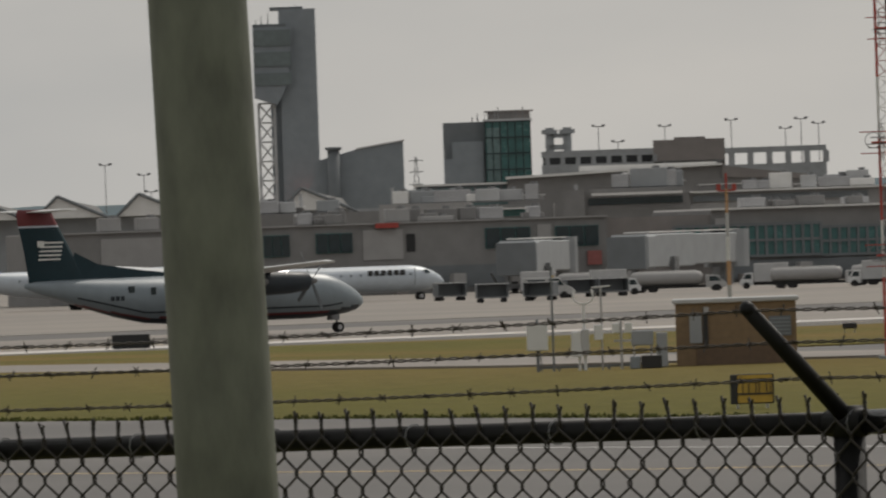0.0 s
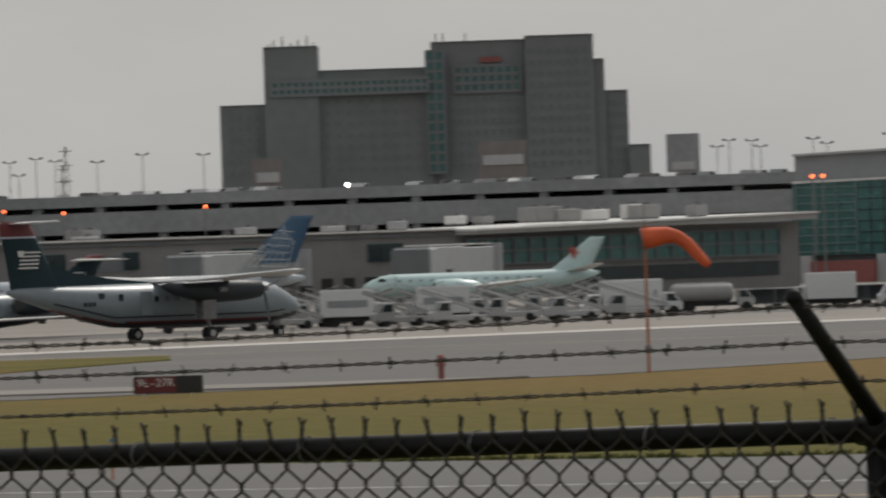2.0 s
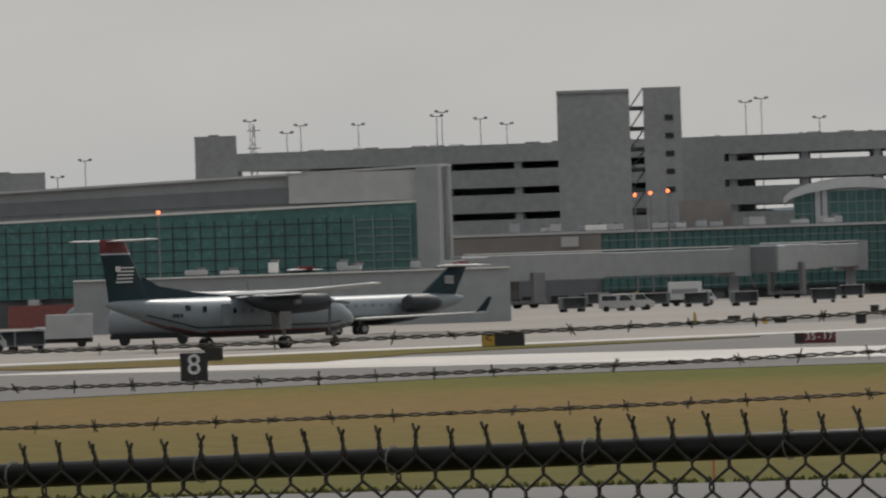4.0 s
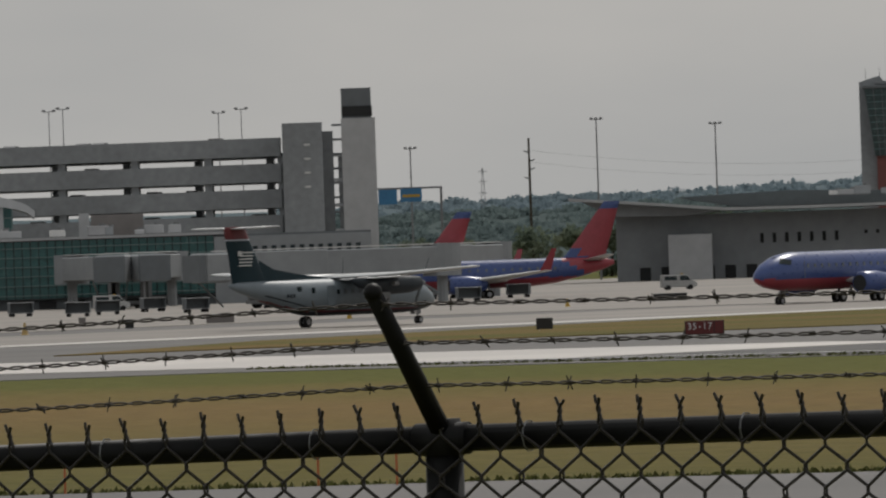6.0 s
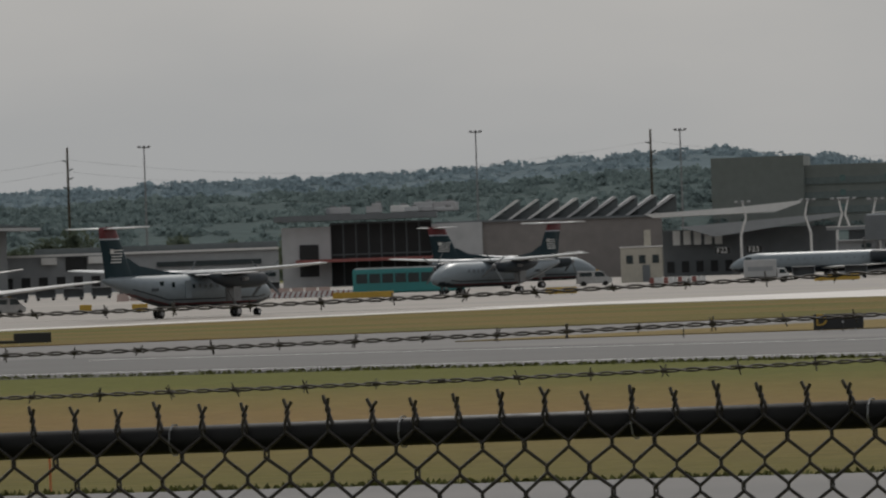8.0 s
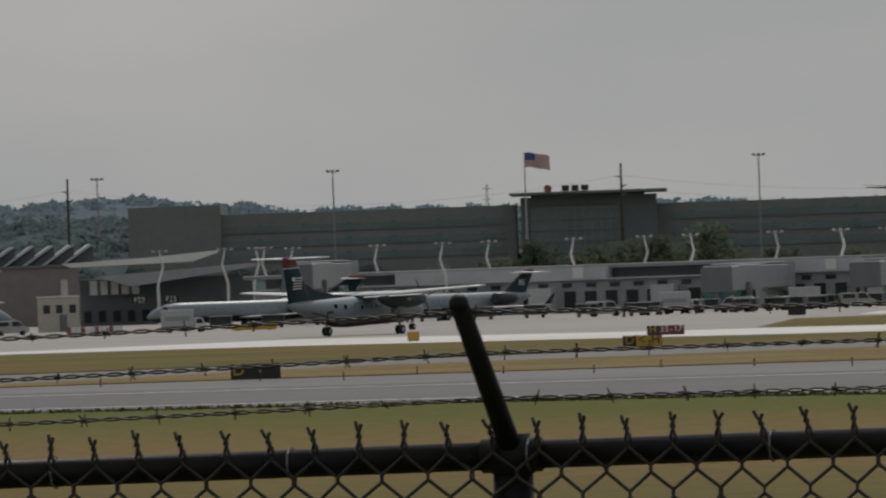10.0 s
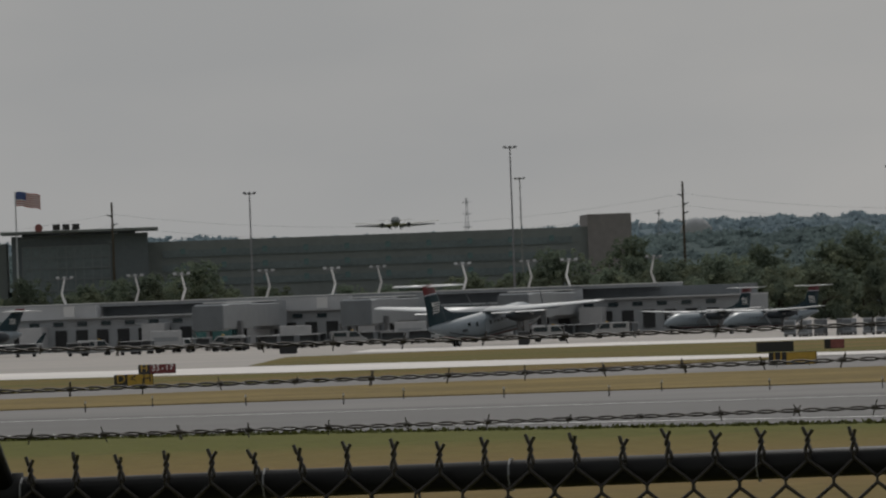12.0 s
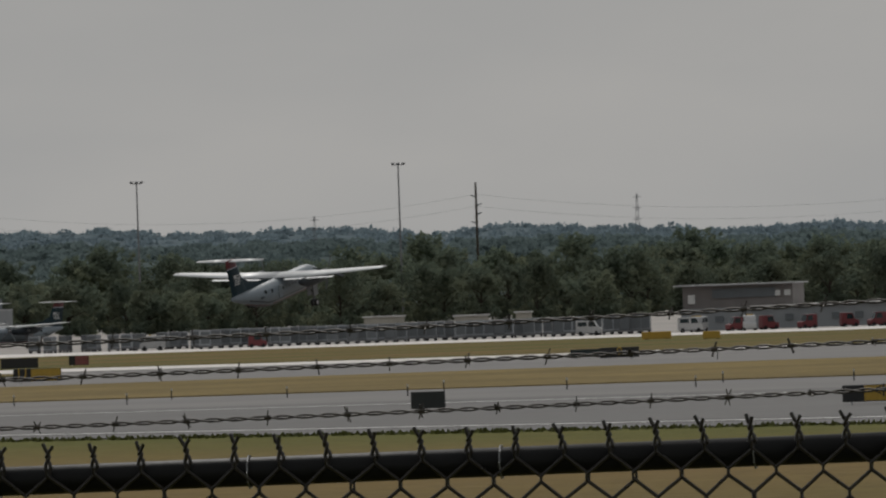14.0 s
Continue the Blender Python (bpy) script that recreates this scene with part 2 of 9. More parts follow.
LAMP_RED = lamp_material("obstruction_light", (1.0, 0.16, 0.05), 3.2)
LAMP_WHITE = lamp_material("bright_light", (1.0, 0.97, 0.9), 14)


# ---- helpers of shape ----
def at(b, d, z=0.0):
    """The place at bearing b (degrees) and d metres from the camera's foot."""
    return Vector((d * math.sin(radians(b)), d * math.cos(radians(b)), z))


def thing(name, b, d, z=0.0, turn=0.0, label="", category="", group="", kind=""):
    """An Empty whose local x runs to the right along its face and y away from the camera."""
    ob = new(name)
    p = at(b, d, z)
    ob.matrix_basis = pose(p.x, p.y, p.z, 0, 0, -b + turn)
    return tagged(ob, label, category, group, kind)


def part(name, bm, mats, parent, label=""):
    me = bpy.data.meshes.new(name)
    bmesh.ops.recalc_face_normals(bm, faces=bm.faces[:])
    bm.to_mesh(me)
    bm.free()
    for m in (mats if isinstance(mats, (list, tuple)) else [mats]):
        me.materials.append(m)
    ob = new(name, me)
    ob.parent = parent
    return tagged(ob, label)


def smooth(ob):
    for p in ob.data.polygons:
        p.use_smooth = True
    return ob


def box(bm, x0, x1, y0, y1, z0, z1, idx=0):
    v = [bm.verts.new(c) for c in ((x0, y0, z0), (x1, y0, z0), (x1, y1, z0), (x0, y1, z0), (x0, y0, z1), (x1, y0, z1), (x1, y1, z1), (x0, y1, z1))]
    for q in ((3, 2, 1, 0), (4, 5, 6, 7), (0, 1, 5, 4), (1, 2, 6, 5), (2, 3, 7, 6), (3, 0, 4, 7)):
        bm.faces.new([v[i] for i in q]).material_index = idx
    return v


def bev(bm, w):
    bmesh.ops.bevel(bm, geom=bm.edges[:], offset=w, segments=1, affect="EDGES")
    return bm


def boxes(*args):
    bm = bmesh.new()
    for a in args:
        box(bm, *a)
    return bm


def prism(bm, pts, y0, y1, idx=0):
    """A shape given in x, z, drawn out from y0 to y1."""
    a, b = [bm.verts.new((x, y0, z)) for x, z in pts], [bm.verts.new((x, y1, z)) for x, z in pts]
    n = len(pts)
    fs = [bm.faces.new(a), bm.faces.new(b[::-1])] + [bm.faces.new((a[i], b[i], b[(i + 1) % n], a[(i + 1) % n])) for i in range(n)]
    for f in fs:
        f.material_index = idx
    return bm


def rod(bm, a, b, r0, r1=None, n=8, idx=0):
    a, b = Vector(a), Vector(b)
    r1 = r0 if r1 is None else r1
    d = (b - a).normalized()
    u = d.orthogonal().normalized()
    w = d.cross(u)
    ra = [bm.verts.new(a + (u * math.cos(2 * math.pi * i / n) + w * math.sin(2 * math.pi * i / n)) * r0) for i in range(n)]
    rb = [bm.verts.new(b + (u * math.cos(2 * math.pi * i / n) + w * math.sin(2 * math.pi * i / n)) * r1) for i in range(n)]
    for i in range(n):
        bm.faces.new((ra[i], ra[(i + 1) % n], rb[(i + 1) % n], rb[i])).material_index = idx
    bm.faces.new(ra[::-1]).material_index = idx
    bm.faces.new(rb).material_index = idx
    return bm


def loft(bm, rings, closed=True, idx=0, cap=True):
    vs = [[bm.verts.new(p) for p in ring] for ring in rings]
    n = len(vs[0])
    for a, b in zip(vs, vs[1:]):
        for i in range(n if closed else n - 1):
            bm.faces.new((a[i], a[(i + 1) % n], b[(i + 1) % n], b[i])).material_index = idx
    if cap:
        bm.faces.new(vs[0][::-1]).material_index = idx
        bm.faces.new(vs[-1]).material_index = idx
    return bm


def oval(x, zc, ry, rz, n=28, yc=0.0):
    return [(x, yc + ry * math.cos(2 * math.pi * (i + 0.5) / n), zc + rz * math.sin(2 * math.pi * (i + 0.5) / n)) for i in range(n)]


def foil(x, y, z, c, t, upright=False):
    """A wing section with its leading edge at x and its chord c to the rear."""
    prof = [(0, 0), (0.08, 0.55), (0.3, 1.0), (0.6, 0.75), (1.0, 0.08), (1.0, -0.08), (0.6, -0.45), (0.3, -0.6), (0.08, -0.4)]
    if upright:
        return [(x - c * u, y + t * 0.5 * (v if v > 0 else v * 1.4), z) for u, v in prof]
    return [(x - c * u, y, z + t * 0.6 * v) for u, v in prof]


def text_mesh(s, size, depth=0.01):
    cu = bpy.data.curves.new("lettering", "FONT")
    cu.body, cu.size, cu.extrude, cu.align_x, cu.align_y = s, size, depth, "CENTER", "CENTER"
    ob = bpy.data.objects.new("lettering", cu)
    me = bpy.data.meshes.new_from_object(ob)
    bpy.data.objects.remove(ob)
    return me


def lettering(name, s, size, m, mat, parent, label=""):
    me = text_mesh(s, size)
    me.materials.append(mat)
    ob = new(name, me)
    ob.parent = parent
    ob.matrix_basis = m
    return tagged(ob, label)


# ---- ground ----
RUN = 16.3          # bearing of the runway on which the airliner takes off
RU = Vector((math.sin(radians(RUN)), math.cos(radians(RUN)), 0))
RV = Vector((-math.cos(radians(RUN)), math.sin(radians(RUN)), 0))


def uv(u, v, z=0.0):
    p = RU * u + RV * v
    return Vector((p.x, p.y, z))


def ground_height(x, y):
    d = y - 0.0
    if d < 17.5:
        return 3.25 + 0.0125 * max(-60, min(60, x)) + 0.055 * max(0, 15.5 - max(d, 0))
    k = min(1, (d - 17.5) / 40)
    return (3.25 + 0.0125 * max(-60, min(60, x))) * (1 - k * k * (3 - 2 * k))


def build_ground():
    xs = [-4600, -3000, -1500, -700, -300, -120, -60, -30, -15, 0, 15, 30, 60, 120, 300, 700, 1500, 3000, 4600]
    ys = [-4600, -1500, -300, -60, 0, 6, 12, 15.5, 17.5, 21, 25, 29, 33, 38, 43, 48, 53, 58, 80, 150, 400, 900, 1600, 2600, 4600]
    bm = bmesh.new()
    g = [[bm.verts.new((x, y, ground_height(x, y))) for x in xs] for y in ys]
    for r0, r1 in zip(g, g[1:]):
        for i in range(len(xs) - 1):
            bm.faces.new((r0[i], r0[i + 1], r1[i + 1], r1[i]))
    return tagged(part("ground", bm, FIELD, None), "mown airfield grass, green and straw-coloured", "ground", kind="structure")


def slab(name, pts, z, mat, label, category="pavement"):
    """A thin paved sheet from corners in runway metres."""
    bm = bmesh.new()
    top, low = [bm.verts.new(uv(u, v, z)) for u, v in pts], [bm.verts.new(uv(u, v, -0.1)) for u, v in pts]
    bm.faces.new(top)
    n = len(pts)
    for i in range(n):
        bm.faces.new((top[i], low[i], low[(i + 1) % n], top[(i + 1) % n]))
    return tagged(part(name, bm, mat, None), label, category, kind="structure")


def stripe(name, line, w, z, mat, label):
    """A painted line along points in runway metres."""
    bm = bmesh.new()
    left, right = [], []
    for i, (u, v) in enumerate(line):
        a, b = line[max(0, i - 1)], line[min(len(line) - 1, i + 1)]
        d = Vector((b[0] - a[0], b[1] - a[1])).normalized()
        left.append(bm.verts.new(uv(u - d.y * w / 2, v + d.x * w / 2, z)))
        right.append(bm.verts.new(uv(u + d.y * w / 2, v - d.x * w / 2, z)))
    for i in range(len(line) - 1):
        bm.faces.new((left[i], left[i + 1], right[i + 1], right[i]))
    return tagged(part(name, bm, mat, None), label, "marking", kind="structure")


build_ground()
slab("pavement_near", [(-500, 30), (205, 60), (196, 120), (184, 157), (174, 174), (163, 192), (159, 215), (161, 261), (156, 330), (130, 420), (60, 700), (-500, 700)], 0.02,
     OLD_ASPHALT, "worn grey asphalt taxiway with faded lines", "taxiway")
slab("pavement_far", [(150, 560), (190, 470), (222, 395), (228, 350), (232, 318), (262, 318), (300, 335), (340, 345), (362, 325), (368, 290), (371, 235), (366, 208), (342, 152), (310, 60), (280, -120),
                      (1100, -300), (1150, 700), (1100, 1400), (-200, 1400), (60, 700)], 0.03, OLD_ASPHALT, "worn asphalt runway and taxiway area", "runway")
slab("runway_crossing", [(371, 330), (371, 235), (366, 208), (342, 152), (310, 60), (430, -120), (438, 150), (436, 330)], 0.04, ASPHALT, "dark grey asphalt runway with white edge lines", "runway")
slab("runway_takeoff", [(-300, 470), (1500, 470), (1500, 530), (-300, 530)], 0.05, CONCRETE, "pale worn concrete runway", "runway")
slab("apron", [(-100, 560), (420, 560), (640, 560), (700, 500), (690, 420), (655, 330), (690, 200), (700, -100), (1250, -200), (1500, 600), (900, 1500), (-400, 1500)], 0.06, CONCRETE, "pale concrete apron", "apron")
slab("pale_strip", [(374, 424), (374, 330), (380, 318), (410, 318), (416, 330), (412, 424)], 0.055, PALE, "bright worn concrete strip across the taxiway", "pavement")
slab("pale_taxiway", [(690, 480), (688, 435), (660, 371), (655, 300), (690, 256), (725, 256), (712, 330), (725, 420), (760, 480)], 0.07, PALE, "bright concrete taxiway edge", "taxiway")
slab("pale_shoulder", [(150, 462), (690, 462), (690, 471), (150, 471)], 0.07, PALE, "bright concrete runway shoulder", "pavement")
slab("grass_island", [(170, 400), (180, 452), (250, 456), (278, 446), (312, 440), (324, 430), (312, 414), (290, 396), (264, 372), (238, 374)], 0.09, GRASS, "mown grass island between taxiways", "grass")
slab("grass_island_small", [(390, 432), (398, 418), (425, 438), (470, 452), (440, 460), (400, 452)], 0.09, GRASS, "small mown grass island", "grass")
slab("grass_island_long", [(440, 408), (466, 396), (508, 373), (540, 352), (590, 330), (640, 318), (655, 330), (655, 372), (684, 430), (680, 458), (568, 458), (490, 436)], 0.09, GRASS, "long mown grass island beside the runway", "grass")
slab("grass_island_dry", [(462, 320), (470, 300), (478, 270), (482, 200), (480, 60), (590, 40), (584, 200), (570, 255), (550, 300), (520, 325)], 0.09, DRY, "dry straw-coloured grass between taxiways", "grass")
slab("grass_island_far", [(735, 418), (690, 350), (678, 320), (678, 300), (689, 269), (700, 150), (850, 200), (836, 331), (832, 380), (829, 417), (845, 455), (830, 468)], 0.09, GRASS, "mown grass strip before the apron", "grass")
slab("pale_apron_edge", [(850, 200), (836, 331), (832, 380), (829, 417), (845, 455), (868, 482), (905, 500), (884, 455), (866, 417), (870, 380), (876, 331), (892, 200)], 0.075, PALE, "bright concrete edge of the far apron", "pavement")
slab("path", [(215, 520), (221, 352), (236, 330), (246, 318), (258, 318), (240, 348), (236, 372), (232, 420)], 0.1, CONCRETE, "pale concrete service path", "path")
stripe("edge_line", [(379, 330), (379, 235), (374, 208), (352, 152), (322, 60)], 0.7, 0.06, WHITE_LINE, "white painted runway edge line")
stripe("far_edge_line", [(425, 318), (425, 200), (421, 150), (420, 60)], 0.7, 0.06, WHITE_LINE, "white painted runway edge line")
stripe("taxi_line", [(122, 300), (120, 230), (126, 196), (133, 180), (142, 150), (150, 100)], 0.35, 0.03, YELLOW_LINE, "faded yellow taxiway line")
stripe("taxi_line_white", [(140, 300), (138, 230), (140, 196), (147, 170), (157, 130)], 0.25, 0.03, WHITE_LINE, "thin white taxiway edge line")
stripe("taxi_line_curve", [(240, 500), (290, 470), (330, 430), (360, 405), (420, 395)], 0.5, 0.08, YELLOW_LINE, "faded yellow taxiway line")


# ---- fence ----
FY, WIRE_STEP, POST_STEP = 15.94, 0.0762, 3.004
POST0 = FY * math.tan(radians(-39.66))


def rail_height(x):
    """The rail follows the verge and rises or sinks a little from post to post."""
    return 5.407 + 0.01255 * x + float(np.interp(x, (-10.2, -7.2, -4.2, -1.2), (0.0, 0.012, 0.0, -0.018)))


# how each barb arm is bent: sideways and upwards
ARM_BEND = {0: (-0.004, -0.006), 1: (0.011, 0.008), 2: (0.015, 0.011), 3: (0.0, 0.003)}


def build_fence():
    fence = tagged(new("chain_link_fence"), "black vinyl chain-link fence with three strands of barbed wire", "fence", kind="structure")
    x0, x1 = -22.0, 6.0
    ends = [x0] + [POST0 + k * POST_STEP for k in range(-2, 7)] + [x1]
    rail = bmesh.new()
    for xa, xb in zip(ends, ends[1:]):
        if xb > xa:
            rod(rail, (xa, FY, rail_height(xa)), (xb, FY, rail_height(xb)), 0.0235, n=16)
    smooth(part("top_rail", rail, BLACK_VINYL, fence, "black top rail"))
    # a glossy sleeve over the rail beside one post, added to catch a glint
    sleeve = rod(bmesh.new(), (POST0 + 0.05, FY, rail_height(POST0 + 0.05)), (POST0 + 0.27, FY, rail_height(POST0 + 0.27)), 0.0262, n=20)
    smooth(part("rail_sleeve", sleeve, GLOSS_BLACK, fence, "glossy black rail sleeve added for a glint"))
    for k in range(-2, 7):
        x = POST0 + k * POST_STEP
        z, g = rail_height(x), ground_height(x, FY)
        bm = rod(bmesh.new(), (x, FY + 0.004, g - 0.3), (x, FY + 0.004, z - 0.02), 0.0335, n=16)
        rod(bm, (x, FY + 0.004, z - 0.03), (x, FY + 0.004, z + 0.035), 0.037, 0.03, n=16)
        rod(bm, (x - 0.05, FY, rail_height(x - 0.05)), (x + 0.05, FY, rail_height(x + 0.05)), 0.0285, n=16)
        smooth(part("post", bm, BLACK_VINYL, fence))
        side, up = ARM_BEND.get(k, (0.0, 0.0))
        tip = Vector((x + side, FY - 0.305, z + 0.25 + up))
        arm = rod(bmesh.new(), (x, FY + 0.004, z + 0.005), tip, 0.019, 0.0155, n=12)
        bmesh.ops.create_icosphere(arm, subdivisions=2, radius=0.017, matrix=Matrix.Translation(tip))
        smooth(part("barb_arm", arm, BLACK_VINYL, fence, "black angled arm that carries the barbed wire"))
    # three strands, each two wires twisted together, with barbs
    rnd = random.Random(5)
    for fr in (0.96, 0.68, 0.37):
        verts, faces = [], []
        step, n = 0.0125, int((x1 - x0) / 0.0125)
        sag = [rnd.uniform(0.004, 0.02) for _ in range(20)]
        for s in (0, math.pi):
            base = len(verts)
            for i in range(n + 1):
                x = x0 + i * step
                q = (x - POST0) / POST_STEP
                dip = sag[int(q) % 20] * 4 * (q % 1) * (1 - q % 1)
                ph = 2 * math.pi * x / 0.075 + s
                cy, cz = FY + 0.004 - 0.309 * fr, rail_height(x) + 0.005 + 0.245 * fr - dip
                for j in range(4):
                    a = math.pi / 2 * j
                    verts.append((x, cy + 0.0026 * math.cos(ph) + 0.0017 * math.cos(a), cz + 0.0026 * math.sin(ph) + 0.0017 * math.sin(a)))
                if i:
                    for j in range(4):
                        k = base + (i - 1) * 4
                        faces.append((k + j, k + (j + 1) % 4, k + 4 + (j + 1) % 4, k + 4 + j))
        me = bpy.data.meshes.new("barbed_wire")
        me.from_pydata(verts, [], faces)
        me.materials.append(BARB_STEEL)
        ob = new("barbed_wire", me)
        ob.parent = fence
        smooth(ob)
        bm = bmesh.new()
        x = x0 + rnd.uniform(0, 0.1)
        while x < x1:
            q = (x - POST0) / POST_STEP
            dip = sag[int(q) % 20] * 4 * (q % 1) * (1 - q % 1)
            c = Vector((x, FY + 0.004 - 0.309 * fr, rail_height(x) + 0.005 + 0.245 * fr - dip))
            rod(bm, c + Vector((-0.005, 0, 0)), c + Vector((0.005, 0, 0)), 0.0042, n=6)
            for s in range(2):
                a = rnd.uniform(0, math.pi)
                d = Vector((rnd.uniform(-0.4, 0.4), math.cos(a), math.sin(a))) * 0.013
                rod(bm, c - d, c + d, 0.0013, 0.0013, n=4)
            x += rnd.uniform(0.115, 0.135)
        part("barbs", bm, BARB_STEEL, ob)
    # the mesh: zigzag wires hooked into one another, twisted ends above the rail
    verts, faces = [], []

    def wire(pts, r):
        base = len(verts)
        for i, p in enumerate(pts):
            a, b = pts[max(0, i - 1)], pts[min(len(pts) - 1, i + 1)]
            d = (b - a).normalized()
            u = Vector((0, 1, 0)).cross(d).normalized()
            w = Vector((0, 1, 0))
            for su, sw in ((1, 0), (0.5, 0.87), (-0.5, 0.87), (-1, 0), (-0.5, -0.87), (0.5, -0.87)):
                verts.append(p + u * r * su + w * r * sw)
            if i:
                k = base + (i - 1) * 6
                for j in range(6):
                    faces.append((k + j, k + (j + 1) % 6, k + 6 + (j + 1) % 6, k + 6 + j))

    half, drop = WIRE_STEP / 4, 0.0415
    for i in range(int((x1 - x0) / WIRE_STEP * 2)):
        x = x0 + i * WIRE_STEP / 2
        z = rail_height(x)
        yy = FY - 0.031
        jig = [rnd.uniform(-0.003, 0.003) for _ in range(60)]
        pts = []
        for k in range(50):
            side = -1 if (k + i) % 2 else 1
            zz = z + 0.012 - k * drop
            pts.append(Vector((x + side * half + jig[k], yy + side * 0.003, zz + 0.005)))
            pts.append(Vector((x + side * half + jig[k], yy + side * 0.003, zz - 0.005)))
        wire(pts, 0.0031)
        if i % 2:
            # the ends of two wires, twisted into one stalk and parted at the tip
            c = x - half
            lean, bend = rnd.uniform(-0.009, 0.003), rnd.uniform(0.6, 1.3)
            top = 0.062 + rnd.uniform(-0.006, 0.005)
            for sg in (-1, 1):
                stalk = [Vector((c + sg * half * 0.28, yy, z + 0.016)), Vector((c + sg * 0.0035, yy - 0.003 * sg, z + 0.027))]
                for q in range(1, 5):
                    a = q * 1.6
                    stalk.append(Vector((c + lean * q / 5 + sg * 0.0027 * math.cos(a), yy + sg * 0.0027 * math.sin(a), z + 0.027 + (top - 0.039) * q / 4)))
                stalk.append(Vector((c + lean + sg * 0.0075 * bend, yy - 0.003 * sg, z + top - (0.005 if sg > 0 else 0))))
                wire(stalk, 0.0031)
    me = bpy.data.meshes.new("chain_link_mesh")
    me.from_pydata(verts, [], faces)
    me.materials.append(BLACK_WIRE)
    ob = new("chain_link_mesh", me)
    ob.parent = fence
    smooth(tagged(ob, "woven black chain-link wire mesh", kind="stuff"))
    bm = bmesh.new()
    x = x0 + 0.2
    while x < x1:
        for a in range(10):
            t0, t1 = 2 * math.pi * a / 10, 2 * math.pi * (a + 1) / 10
            rod(bm, (x, FY - 0.005 + 0.03 * math.cos(t0), rail_height(x) + 0.027 * math.sin(t0)), (x + 0.001, FY - 0.005 + 0.03 * math.cos(t1), rail_height(x) + 0.027 * math.sin(t1)), 0.0016, n=4)
        x += 0.41
    part("wire_ties", bm, DULL_METAL, fence, "small dull wire ties")
    return fence


build_fence()


def build_near_pole():
    d = 14.0
    ob = thing("utility_pole", -43.22, d, ground_height(*at(-43.22, d).xy) - 0.4, label="weathered grey-green metal pole beside the fence", category="pole")
    # leans a little; its foot stands on the verge
    rings = []
    for i in range(26):
        z = i * 0.33
        ztop = EYE + 0.024 * d - ob.location.z
        zlow = EYE - 0.0256 * d - ob.location.z
        lean = (z - zlow) / (ztop - zlow) * (-0.0014) * d
        r = 0.0765 - 0.0008 * i
        rings.append([(lean + r * math.cos(2 * math.pi * k / 24), r * math.sin(2 * math.pi * k / 24), z) for k in range(24)])
    smooth(part("shaft", loft(bmesh.new(), rings), POLE_GREY, ob))
    bm = bmesh.new()
    box(bm, -0.12, 0.12, -0.12, 0.12, 0.38, 0.42)
    part("base_plate", bev(bm, 0.01), DULL_METAL, ob)
    return ob


build_near_pole()


# ---- aircraft ----
def blades(bm, n, r, w):
    for k in range(n):
        a = 2 * math.pi * k / n
        c, s = math.cos(a), math.sin(a)
        prof = [(0.12, 0.5), (0.35, 0.9), (0.7, 1.0), (0.95, 0.75), (1.0, 0.4)]
        ring = []
        for fr, ww in prof:
            h = w * ww / 2
            ring.append([(dx, fr * r * c - dy * s, fr * r * s + dy * c) for dx, dy in ((0.05, -h), (0.02, 0), (-0.05, h), (-0.02, 0))])
        loft(bm, ring)
    return bm


def paint_fuselage(ob, rule):
    for p in ob.data.polygons:
        p.material_index = rule(p.center)


def wheel(parent, x, y, r, w=0.24):
    bm = rod(bmesh.new(), (x, y - w / 2, r), (x, y + w / 2, r), r, n=20)
    bev_e = [e for e in bm.edges if abs(e.verts[0].co.y - e.verts[1].co.y) < 1e-5 and len(e.link_faces) == 2 and any(len(f.verts) > 6 for f in e.link_faces)]
    bmesh.ops.bevel(bm, geom=bev_e, offset=0.05, segments=2, affect="EDGES")
    ob = part("wheel", bm, TYRE, parent)
    bm = rod(bmesh.new(), (x, y - w / 2 - 0.008, r), (x, y + w / 2 + 0.008, r), r * 0.5, n=14)
    part("rim", bm, METAL_GREY, ob)
    return ob


def bars(name, parent, m, rows, mat):
    """Small raised bars: x0, x1, z0, z1 in the plane of m."""
    bm = bmesh.new()
    for x0, x1, z0, z1 in rows:
        box(bm, x0, x1, -0.01, 0.01, z0, z1)
    ob = part(name, bm, mat, parent)
    ob.matrix_basis = m
    return ob


